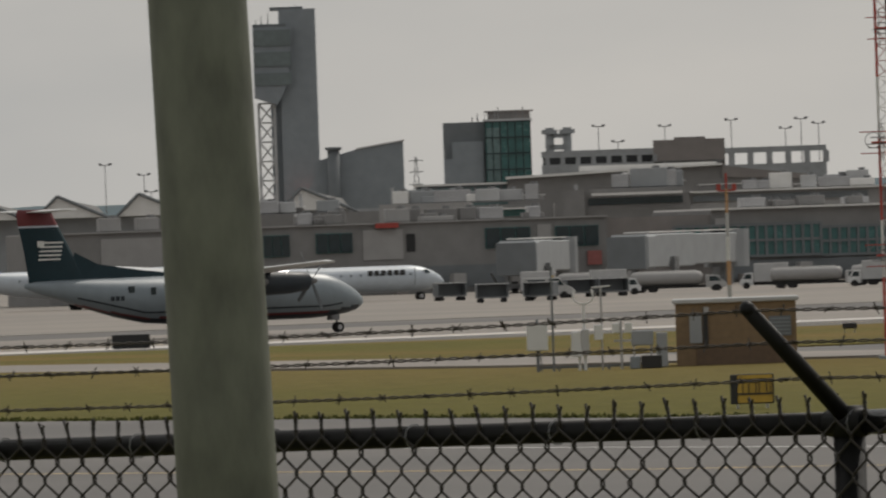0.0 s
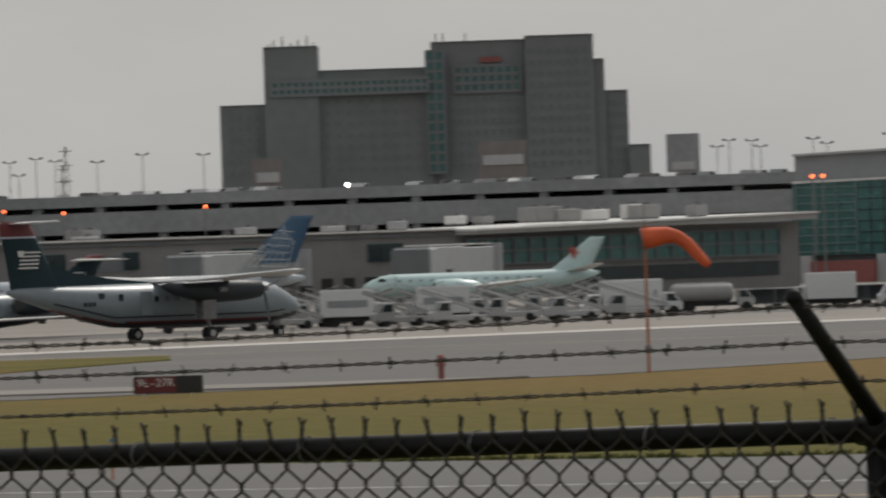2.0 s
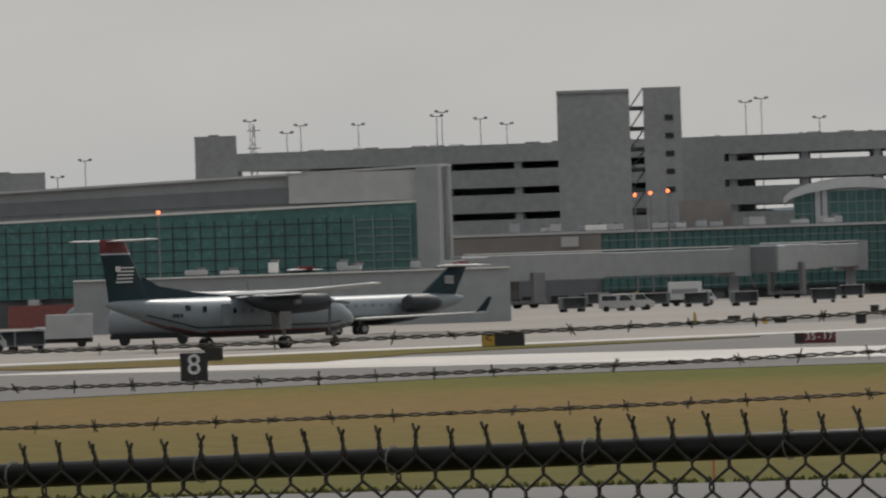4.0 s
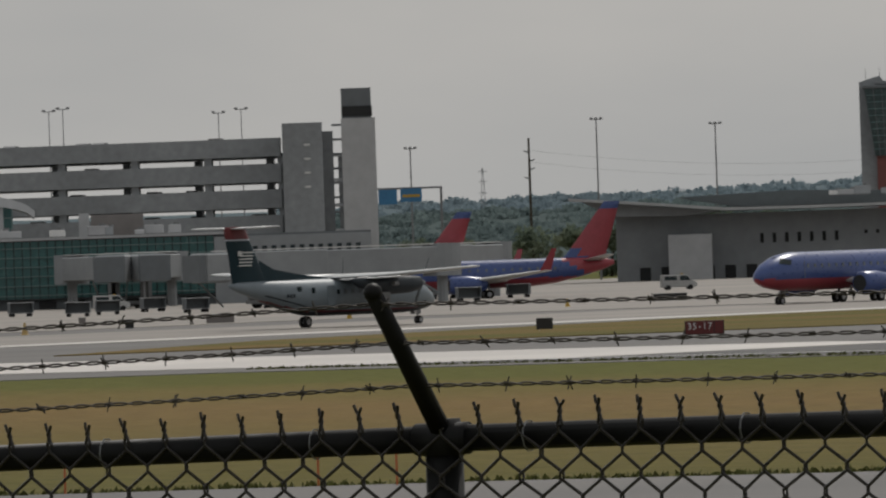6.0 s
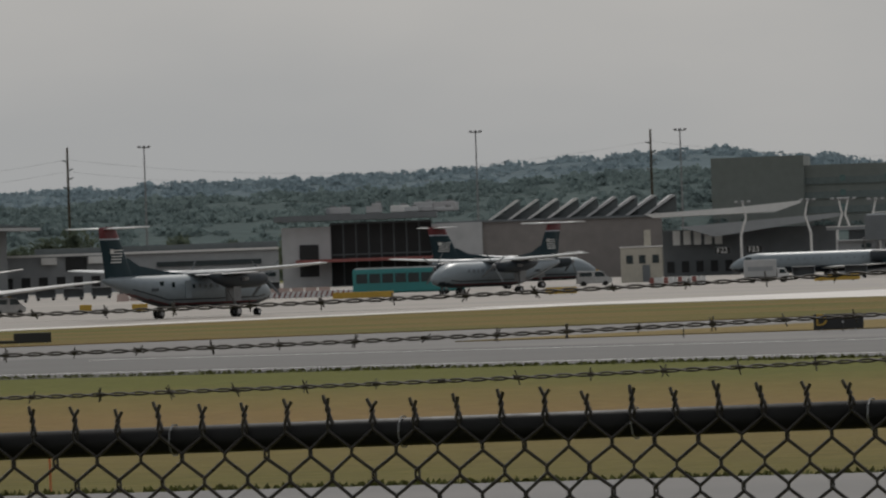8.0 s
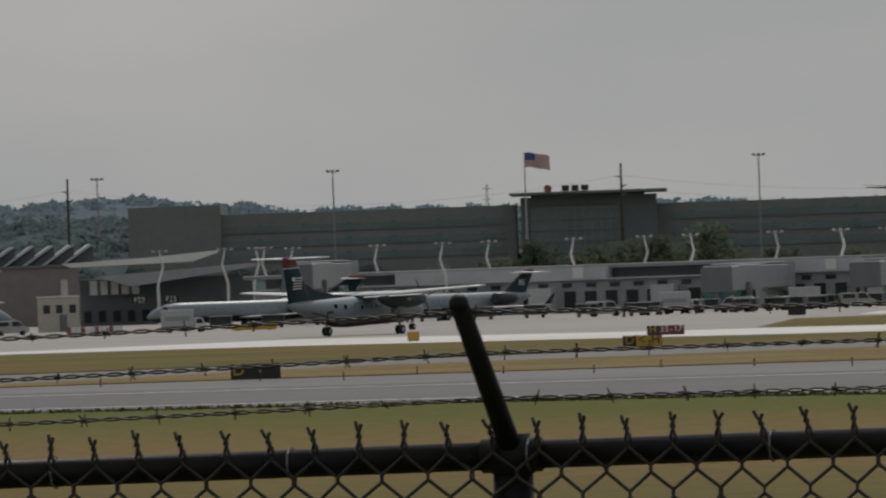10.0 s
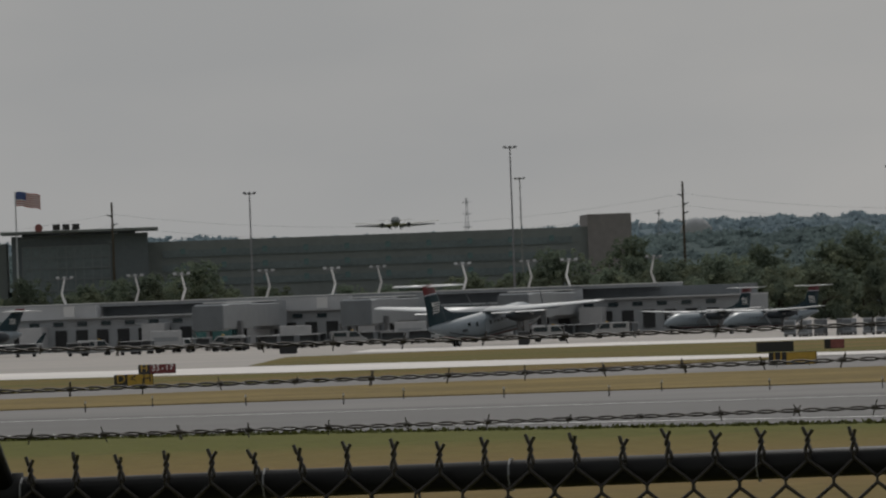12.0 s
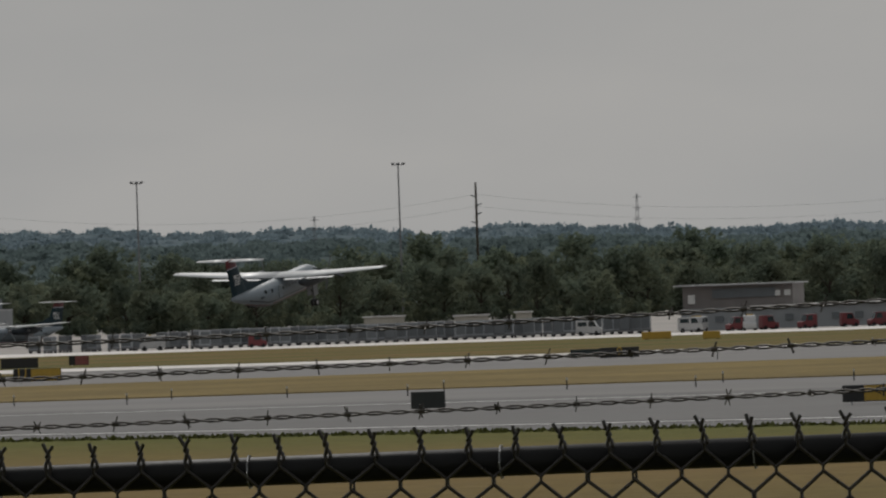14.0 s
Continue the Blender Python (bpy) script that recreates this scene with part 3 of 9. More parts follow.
def turboprop(name, label, group=""):
    """A high-wing twin turboprop with a T-tail; origin under the main wheels, nose to +x."""
    root = tagged(new(name), label, "airliner", group)
    R = 1.345
    sec = [(9.62, 1.72, 0.05, 0.05), (9.45, 1.74, 0.32, 0.30), (9.05, 1.80, 0.62, 0.58), (8.4, 1.92, 0.92, 0.86), (7.7, 2.05, 1.13, 1.08), (6.9, 2.14, 1.28, 1.25),
           (6.0, 2.17, R, 1.33), (3.5, 2.17, R, 1.34), (0, 2.17, R, 1.34), (-3.0, 2.17, R, 1.34), (-4.6, 2.22, 1.31, 1.29), (-6.4, 2.40, 1.14, 1.10),
           (-8.2, 2.66, 0.88, 0.84), (-10.0, 2.93, 0.58, 0.56), (-11.4, 3.12, 0.32, 0.32), (-12.1, 3.2, 0.1, 0.12)]
    dense = []
    for a, b in zip(sec, sec[1:]):
        k = max(1, int(abs(a[0] - b[0]) / 0.45))
        dense += [tuple(a[i] + (b[i] - a[i]) * j / k for i in range(4)) for j in range(k)]
    dense.append(sec[-1])
    fus = smooth(part("fuselage", loft(bmesh.new(), [oval(*s, n=44) for s in dense]), [PLANE_SHADED, PLANE_NAVY, PLANE_RED], root, "pale grey fuselage, shade in its colour, with a dark belly and a red line"))

    def livery(c):
        edge = 1.14 + (0.16 * max(0, c.x - 6.6) if c.x > 6.6 else 0) + (max(0, -5.0 - c.x) * 0.22)
        if c.x > 8.75:
            return 0
        if c.z < edge:
            return 1
        return 2 if c.z < edge + 0.07 else 0
    paint_fuselage(fus, livery)
    for s in (-1, 1):
        stripe_bm = bmesh.new()
        for a, b in zip(dense, dense[1:]):
            if -9 < a[0] < 8.4:
                q = []
                for x, zc, ry, rz in (a, b):
                    edge = 1.46 + (0.13 * max(0, x - 6.6) if x > 6.6 else 0) + max(0, -5.0 - x) * 0.23
                    for dz in (0, 0.09):
                        h = max(-0.99, min(0.99, (edge + dz - zc) / rz))
                        q.append(stripe_bm.verts.new((x, s * (ry * math.sqrt(1 - h * h) + 0.012), edge + dz)))
                stripe_bm.faces.new((q[0], q[2], q[3], q[1]))
        part("cheat_line", stripe_bm, PLANE_NAVY, fus, "thin navy line")
    for s in (-1, 1):
        for i in range(11):
            x = 5.0 - i * 0.78
            part("cabin_window", boxes((x - 0.13, x + 0.13, s * (R - 0.01) - 0.02, s * (R - 0.01) + 0.02, 2.38, 2.70)), GLASS_DARK if i in (9, 10) else CABIN_GLASS, fus)
        part("cabin_window", boxes((-4.75, -4.45, s * 1.27 - 0.03, s * 1.27 + 0.03, 2.5, 2.9)), GLASS_DARK, fus)
        part("cabin_window", boxes((-6.1, -5.75, s * 1.12 - 0.06, s * 1.12 + 0.06, 2.65, 3.0)), GLASS_DARK, fus)
        part("cabin_door", boxes((-3.2, -2.4, s * (R + 0.002) - 0.012, s * (R + 0.002) + 0.012, 1.62, 3.0)), PLANE_SHADED, fus)
    ck = bmesh.new()
    for s in (-1, 1):
        loft(ck, [[(8.20, s * 0.06, 2.63), (8.20, s * 0.06, 2.70), (7.55, s * 0.06, 3.03), (7.55, s * 0.06, 2.96)], [(8.02, s * 0.62, 2.48), (8.02, s * 0.62, 2.56), (7.45, s * 0.62, 2.96), (7.45, s * 0.62, 2.88)]])
        loft(ck, [[(7.98, s * 0.70, 2.44), (7.98, s * 0.76, 2.44), (7.4, s * 0.70, 2.92), (7.4, s * 0.64, 2.92)], [(7.25, s * 1.06, 2.4), (7.25, s * 1.12, 2.4), (7.0, s * 0.90, 2.9), (7.0, s * 0.84, 2.9)]])
    part("cockpit_windows", ck, GLASS_DARK, fus)
    for s in (-1, 1):
        w = loft(bmesh.new(), [foil(1.45, 0, 3.55, 3.05, 0.42), foil(1.45, s * 4.6, 3.6, 3.05, 0.38), foil(1.2, s * 8.6, 3.8, 2.4, 0.28), foil(0.85, s * 12.4, 4.0, 1.6, 0.2), foil(0.6, s * 12.95, 4.03, 1.1, 0.12)])
        wing = smooth(part("wing", w, WHITE_PAINT, root, "white high wing"))
        fl = loft(bmesh.new(), [foil(-1.3, s * 1.5, 3.38, 0.85, 0.14), foil(-1.3, s * 7.4, 3.5, 0.75, 0.12)])
        part("flap", fl, WHITE_PAINT, wing)
        nac = loft(bmesh.new(), [oval(4.05, 2.98, 0.22, 0.24, 20, s * 3.94), oval(3.8, 2.95, 0.42, 0.50, 20, s * 3.94), oval(2.6, 2.9, 0.52, 0.62, 20, s * 3.94), oval(0.6, 2.9, 0.55, 0.68, 20, s * 3.94),
                                 oval(-1.2, 2.98, 0.5, 0.6, 20, s * 3.94), oval(-2.6, 3.15, 0.32, 0.4, 20, s * 3.94), oval(-3.4, 3.28, 0.08, 0.12, 20, s * 3.94)])
        nac = smooth(part("nacelle", nac, PLANE_NAVY, root, "dark navy engine nacelle"))
        ex = rod(bmesh.new(), (0.9, s * 4.52, 3.0), (0.3, s * 4.62, 2.98), 0.16, 0.15, n=12)
        part("exhaust", ex, DULL_METAL, nac)
        pr = new("propeller")
        pr.parent = root
        pr.matrix_basis = pose(4.1, s * 3.94, 2.98, 35 * s)
        part("blade_set", blades(bmesh.new(), 4, 1.98, 0.2), WALL_DARK, pr)
        sp = loft(bmesh.new(), [oval(0.42, 0, 0.03, 0.03, 16), oval(0.25, 0, 0.16, 0.16, 16), oval(-0.1, 0, 0.24, 0.24, 16)])
        smooth(part("spinner", sp, DULL_METAL, pr))
        g = rod(bmesh.new(), (-0.1, s * 3.94, 2.4), (0.0, s * 3.94, 0.45), 0.085, n=10)
        rod(g, (-1.1, s * 3.94, 2.4), (-0.05, s * 3.94, 0.9), 0.05, n=8)
        rod(g, (0, s * 3.94 - 0.3, 0.42), (0, s * 3.94 + 0.3, 0.42), 0.06, n=8)
        box(g, -0.75, 0.25, s * 3.94 - 0.42, s * 3.94 - 0.39, 1.25, 2.4)
        box(g, -0.75, 0.25, s * 3.94 + 0.39, s * 3.94 + 0.42, 1.25, 2.4)
        gear = part("main_gear", g, DULL_METAL, root)
        wheel(gear, 0, s * 3.94 - 0.22, 0.41)
        wheel(gear, 0, s * 3.94 + 0.22, 0.41)
        tp = loft(bmesh.new(), [foil(-10.15, 0, 7.28, 1.75, 0.2), foil(-10.75, s * 3.95, 7.34, 1.05, 0.11)])
        smooth(part("tailplane", tp, WHITE_PAINT, root, "white tailplane"))
    g = rod(bmesh.new(), (7.75, 0, 1.2), (7.95, 0, 0.3), 0.06, n=8)
    rod(g, (7.95, -0.2, 0.3), (7.95, 0.2, 0.3), 0.045, n=8)
    box(g, 7.4, 7.9, -0.3, -0.27, 0.7, 1.2)
    box(g, 7.4, 7.9, 0.27, 0.3, 0.7, 1.2)
    gear = part("nose_gear", g, DULL_METAL, root)
    wheel(gear, 7.95, -0.16, 0.29, 0.16)
    wheel(gear, 7.95, 0.16, 0.29, 0.16)
    fin = bmesh.new()
    zs = [(3.0, -7.6, 4.2), (3.6, -8.2, 3.65), (4.4, -8.72, 3.25), (5.2, -9.15, 2.95), (6.2, -9.70, 2.62), (6.42, -9.83, 2.55), (6.52, -9.88, 2.52), (7.2, -10.25, 2.25), (7.42, -10.45, 1.95)]
    loft(fin, [foil(x, 0, z, c, 0.42 - 0.03 * i, True) for i, (z, x, c) in enumerate(zs)])
    fin = smooth(part("fin", fin, [FIN_NAVY, PLANE_RED, PLANE_WHITE], root, "dark green-blue fin with a red tip"))
    paint_fuselage(fin, lambda c: 1 if c.z > 6.52 else 2 if c.z > 6.42 else 0)
    dorsal = loft(bmesh.new(), [[(-1.6, -0.12, 3.4), (-1.6, 0.12, 3.4), (-1.6, 0.0, 3.56)], [(-4.5, -0.18, 3.3), (-4.5, 0.18, 3.3), (-4.5, 0.0, 3.86)], [(-7.4, -0.2, 3.2), (-7.4, 0.2, 3.2), (-7.4, 0.02, 4.3)], [(-8.9, -0.14, 3.3), (-8.9, 0.14, 3.3), (-8.9, 0.02, 5.0)]])
    part("dorsal_fin", dorsal, FIN_NAVY, root)
    for s in (-1, 1):
        rows = [(-0.7, 0.7, -0.45 + 0.23 * i, -0.36 + 0.23 * i) for i in range(5)]
        rows = [(r[0] + 0.05 * i, (r[1] if i < 3 else r[1]) + 0.05 * i, r[2], r[3]) for i, r in enumerate(rows)]
        rows += [(-0.72 if s < 0 else 0.35, -0.3 if s < 0 else 0.8, 0.28, 0.62)]
        bars("fin_emblem", fin, Matrix.Translation((-10.6, s * 0.215, 5.05)), rows, SIGN_WHITE)
        bars("registration", fus, Matrix.Translation((-6.35, s * 1.13, 2.35)), [(-0.9 + 0.32 * i, -0.68 + 0.32 * i, -0.12, 0.12) for i in range(6)], PLANE_NAVY)
    return root


def jet(name, label, L=36.0, R=1.88, span=34.0, tail=11.5, body=None, fin_mats=None, rule=None, rear=False, ttail=False, engine_mat=None, group="", winglet=None, fin_rule=None, fuse_label=""):
    """A jet airliner; origin under the main wheels, nose to +x."""
    root = tagged(new(name), label, "airliner", group)
    zc = R + (1.15 if not rear else 0.75)
    nose, end = L * 0.47, -L * 0.53
    sec = [(nose, zc - R * 0.28, 0.05, 0.05), (nose - R * 0.3, zc - R * 0.24, R * 0.38, R * 0.36), (nose - R * 0.9, zc - R * 0.15, R * 0.68, R * 0.66), (nose - R * 1.8, zc - R * 0.05, R * 0.92, R * 0.9), (nose - R * 2.8, zc, R, R),
           (L * 0.1, zc, R, R), (-L * 0.16, zc, R, R), (-L * 0.28, zc + R * 0.10, R * 0.88, R * 0.9), (-L * 0.40, zc + R * 0.32, R * 0.60, R * 0.66), (-L * 0.49, zc + R * 0.5, R * 0.3, R * 0.38), (end, zc + R * 0.58, R * 0.08, R * 0.14)]
    dense = []
    for a, b in zip(sec, sec[1:]):
        k = max(1, int(abs(a[0] - b[0]) / 0.8))
        dense += [tuple(a[i] + (b[i] - a[i]) * j / k for i in range(4)) for j in range(k)]
    dense.append(sec[-1])
    fus = smooth(part("fuselage", loft(bmesh.new(), [oval(*s, n=40) for s in dense]), body, root, fuse_label))
    if rule:
        paint_fuselage(fus, lambda c: rule(c.x / L, (c.z - zc) / R))
    wm = bmesh.new()
    for s in (-1, 1):
        x = nose - R * 3.2
        while x > -L * 0.3:
            wd = 0.085 if R < 1.3 else 0.13
            box(wm, x - wd, x + wd, s * R * 0.965 - 0.02, s * R * 0.965 + 0.03, zc + 0.28, zc + 0.28 + wd * 2.4)
            x -= 0.95
        box(wm, nose - R * 2.9, nose - R * 2.9 + 0.06, s * R - 0.02, s * R + 0.01, zc - 0.6, zc + 0.9)
    tagged(part("cabin_windows", wm, CABIN_GLASS, fus), kind="stuff")
    ck = bmesh.new()
    for s in (-1, 1):
        x0 = nose - R * 1.12
        loft(ck, [[(x0, s * 0.05, zc + R * 0.50), (x0, s * 0.05, zc + R * 0.55), (x0 - R * 0.42, s * 0.05, zc + R * 0.78), (x0 - R * 0.42, s * 0.05, zc + R * 0.72)],
                  [(x0 - R * 0.2, s * R * 0.58, zc + R * 0.40), (x0 - R * 0.2, s * R * 0.62, zc + R * 0.42), (x0 - R * 0.6, s * R * 0.62, zc + R * 0.66), (x0 - R * 0.6, s * R * 0.56, zc + R * 0.64)],
                  [(x0 - R * 0.75, s * R * 0.84, zc + R * 0.34), (x0 - R * 0.75, s * R * 0.90, zc + R * 0.34), (x0 - R * 0.95, s * R * 0.80, zc + R * 0.60), (x0 - R * 0.95, s * R * 0.74, zc + R * 0.60)]])
    part("cockpit_windows", ck, GLASS_DARK, fus)
    wz = zc - R * 0.62
    for s in (-1, 1):
        c0 = L * 0.19
        xr = L * 0.075 if not rear else L * 0.0
        hs = span / 2
        tk, di = (0.5, 0.35) if rear else (1.0, 1.0)
        w = loft(bmesh.new(), [foil(xr + c0 * 0.35, 0, wz, c0 * 1.15, 0.75 * tk), foil(xr - L * 0.05 + 1.0, s * hs * 0.33, wz + 0.03 * hs * di, c0 * 0.72, 0.5 * tk), foil(xr - hs * 0.48, s * hs * 0.95, wz + 0.09 * hs * di, c0 * 0.28, 0.22 * tk), foil(xr - hs * 0.53, s * hs, wz + 0.095 * hs * di, c0 * 0.2, 0.1)])
        wing = smooth(part("wing", w, ROOF_WHITE, root, "pale wing"))
        if winglet:
            wl_ = loft(bmesh.new(), [foil(xr - hs * 0.50, s * hs * 0.98, wz + 0.095 * hs * di, c0 * 0.24, 0.1, True), foil(xr - hs * 0.60, s * (hs + 0.5 * tk), wz + 0.095 * hs * di + 2.4 * tk, c0 * 0.1, 0.05, True)])
            part("winglet", wl_, winglet, wing)
        em = engine_mat or METAL_GREY
        if rear:
            ex, ey, ez, er, el = -L * 0.26, s * (R + 0.95), zc + R * 0.35, 0.75, L * 0.15
        else:
            ex, ey, ez, er, el = xr + 0.5, s * hs * 0.31, 1.62, 1.0, 4.2
        e = loft(bmesh.new(), [oval(ex + el * 0.5, ez, er * 0.8, er * 0.8, 22, ey), oval(ex + el * 0.42, ez, er * 0.96, er * 0.96, 22, ey), oval(ex, ez, er, er, 22, ey), oval(ex - el * 0.35, ez, er * 0.78, er * 0.78, 22, ey), oval(ex - el * 0.5, ez, er * 0.5, er * 0.5, 22, ey)])
        eng = smooth(part("engine", e, em, root))
        part("intake", rod(bmesh.new(), (ex + el * 0.5, ey, ez), (ex + el * 0.5 + 0.03, ey, ez), er * 0.68, n=20), SHADOW_IN, eng)
        py = boxes((ex - 1.2, ex + 1.0, min(ey * 0.62, ey) if rear else ey - 0.15, max(ey * 0.62, ey) if rear else ey + 0.15, ez - 0.1 if rear else ez + er * 0.8, ez + 0.12 if rear else wz + 0.5))
        part("pylon", py, em, eng)
        gy = s * R * 1.25
        g = rod(bmesh.new(), (0, gy, wz), (0, gy, 0.5), 0.12, n=8)
        gear = part("main_gear", g, DULL_METAL, root)
        wheel(gear, 0, gy - 0.35, 0.5, 0.3)
        wheel(gear, 0, gy + 0.35, 0.5, 0.3)
        tz = tail - 0.35 if ttail else zc + R * 0.75
        tx = end + L * (0.045 if ttail else 0.10)
        tp = loft(bmesh.new(), [foil(tx + 1.0, s * (0 if ttail else 0.4), tz, L * 0.085, 0.25), foil(tx - L * 0.035, s * span * (0.14 if ttail else 0.2), tz + (0.0 if ttail else 0.6), L * 0.04, 0.1)])
        smooth(part("tailplane", tp, ROOF_WHITE, root))
    g = rod(bmesh.new(), (nose - R * 2.0, 0, zc - R), (nose - R * 2.0, 0, 0.35), 0.09, n=8)
    gear = part("nose_gear", g, DULL_METAL, root)
    wheel(gear, nose - R * 2.0, -0.22, 0.36, 0.2)
    wheel(gear, nose - R * 2.0, 0.22, 0.36, 0.2)
    z0 = zc + R * 0.55
    zs = [(z0 + (tail - z0) * k, end + L * (0.225 - 0.19 * k) if k > 0.12 else end + L * (0.29 - 0.7 * k), 0) for k in (0, 0.06, 0.12, 0.25, 0.4, 0.55, 0.7, 0.8, 0.88, 0.94, 1.0)]
    rings = []
    for i, (z, xl, _) in enumerate(zs):
        k = (z - z0) / (tail - z0)
        xt = end + L * (0.045 - 0.075 * k)
        rings.append(foil(xl, 0, z, xl - xt, 0.5 - 0.3 * k, True))
    fin = smooth(part("fin", loft(bmesh.new(), rings), fin_mats, root))
    if fin_rule:
        paint_fuselage(fin, lambda c: fin_rule((c.z - z0) / (tail - z0), (c.x - end) / L))
    if rear and ttail and span < 20:
        for s in (-1, 1):
            rows = [(-0.5, 0.5, -0.3 + 0.17 * i, -0.22 + 0.17 * i) for i in range(4)]
            bars("fin_emblem", fin, Matrix.Translation((end + L * 0.068, s * 0.2, z0 + (tail - z0) * 0.52)), rows, SIGN_WHITE)
    return root


def place(ob, b, d, heading, z=0.0):
    """Set a thing down at bearing b, d metres off, its nose to that bearing."""
    p = at(b, d, z)
    ob.matrix_basis = pose(p.x, p.y, p.z, 0, 0, 90 - heading)
    return ob


airliner = turboprop("turboprop_airliner", "pale grey turboprop airliner with a navy fin, taking off")
airliner.scale = (1.035, 1.035, 1.05)


def airliner_pose(t):
    s = 281.90 + 38.021 * t + 1.3583 * t * t + -0.02381 * t * t * t + float(np.interp(t, (0.5, 1.5, 2.2, 4.3, 12.5, 14), (0, 1, 1, 0, 0, 2.7)))
    z = float(np.interp(t, (0, 12.2, 12.6, 13.2, 13.6, 14.0), (0, 0, 0.3, 1.3, 2.2, 3.4)))
    tilt = float(np.interp(t, (0, 9.3, 9.8, 10.3, 11.0, 12.0, 12.6, 13.4, 14.0), (0, 0, 1.0, 3.2, 5.5, 6.5, 7.8, 9.6, 10.5)))
    p = at(-72, 514, z + 0.06) + at(18, s)
    return pose(p.x, p.y, p.z, 0, -tilt, 72)


# ---- buildings ----
class Site:
    """A building's plot: its face runs from bearing bl at dl metres to bearing br at dr metres."""

    def __init__(self, name, bl, dl, br, dr, label, category="building", kind=""):
        a, b = at(bl, dl), at(br, dr)
        self.a, self.d = a, (b - a).normalized()
        self.w = (b - a).length
        self.ob = tagged(new(name), label, category, kind=kind)
        self.ob.matrix_basis = pose(a.x, a.y, 0, 0, 0, math.degrees(math.atan2(self.d.y, self.d.x)))

    def x(self, b):
        """Local x at which the face is met at bearing b."""
        s, c = math.sin(radians(b)), math.cos(radians(b))
        return (self.a.y * s - self.a.x * c) / (self.d.x * c - self.d.y * s)

    def z(self, e, b=None):
        """Height of what is seen e thousandths above the eye's level at bearing b."""
        p = self.a + self.d * (self.w / 2 if b is None else self.x(b))
        return EYE + p.length * e / 1000

    def add(self, name, bl, br, e0, e1, depth, mat, y0=0.0, label="", bevel=0.0):
        z0 = 0.0 if e0 is None else self.z(e0, (bl + br) / 2)
        bm = boxes((self.x(bl), self.x(br), y0, y0 + depth, z0, self.z(e1, (bl + br) / 2)))
        if bevel:
            bev(bm, bevel)
        return part(name, bm, mat, self.ob, label)

    def windows(self, bl, br, e0, e1, nx, nz, fx=0.7, fz=0.6, mat=None, y=0.0, name="window", parent=None):
        x0, x1 = self.x(bl), self.x(br)
        z0, z1 = self.z(e0, (bl + br) / 2), self.z(e1, (bl + br) / 2)
        cw, ch = (x1 - x0) / nx, (z1 - z0) / nz
        me = None
        for i in range(nx):
            for j in range(nz):
                if me is None:
                    ob = part(name, boxes((-cw * fx / 2, cw * fx / 2, -0.12, 0.1, -ch * fz / 2, ch * fz / 2)), mat or GLASS_DARK, parent or self.ob)
                    me = ob.data
                else:
                    ob = new(name, me)
                    ob.parent = parent or self.ob
                ob.matrix_basis = pose(x0 + cw * (i + 0.5), y, z0 + ch * (j + 0.5))

    def mullions(self, bl, br, e0, e1, nx, nz, mat=None, y=-0.15, r=0.09):
        x0, x1 = self.x(bl), self.x(br)
        z0, z1 = self.z(e0, (bl + br) / 2), self.z(e1, (bl + br) / 2)
        for i in range(nx + 1):
            x = x0 + (x1 - x0) * i / nx
            ob = part("mullion", boxes((x - r, x + r, y - 0.1, y + 0.12, z0, z1)), mat or MULLION, self.ob)
        for j in range(nz + 1):
            z = z0 + (z1 - z0) * j / nz
            part("transom", boxes((x0, x1, y - 0.12, y + 0.10, z - r, z + r)), mat or MULLION, self.ob)


def roof_units(site, bl, br, e, count, seed, big=1.0, mats=None):
    """Air handlers, ducts and hatches on a roof, each a thing of its own."""
    rnd = random.Random(seed)
    x0, x1 = site.x(bl), site.x(br)
    z = site.z(e, (bl + br) / 2)
    m = site.ob.matrix_basis
    for _ in range(count):
        w, h = rnd.uniform(1.2, 4.0) * big, rnd.uniform(0.7, 1.8) * big
        ob = tagged(new("roof_unit"), "pale metal roof unit on a terminal roof", "roof unit", "roof units")
        ob.matrix_basis = m @ pose(rnd.uniform(x0 + w, x1 - w), rnd.uniform(2, 6), z)
        mat = rnd.choice(mats or [WALL_LIGHT, WALL_GREY, ROOF_WHITE, METAL_GREY])
        part("casing", bev(boxes((-w / 2, w / 2, -0.8, 0.8, 0.12, h)), 0.06), mat, ob)
        part("kerb", boxes((-w / 2 + 0.1, w / 2 - 0.1, -0.7, 0.7, 0, 0.13)), DULL_METAL, ob)
        part("fan_cowl", rod(bmesh.new(), (w * 0.2, 0, h), (w * 0.2, 0, h + 0.25), 0.4, n=12), DULL_METAL, ob)


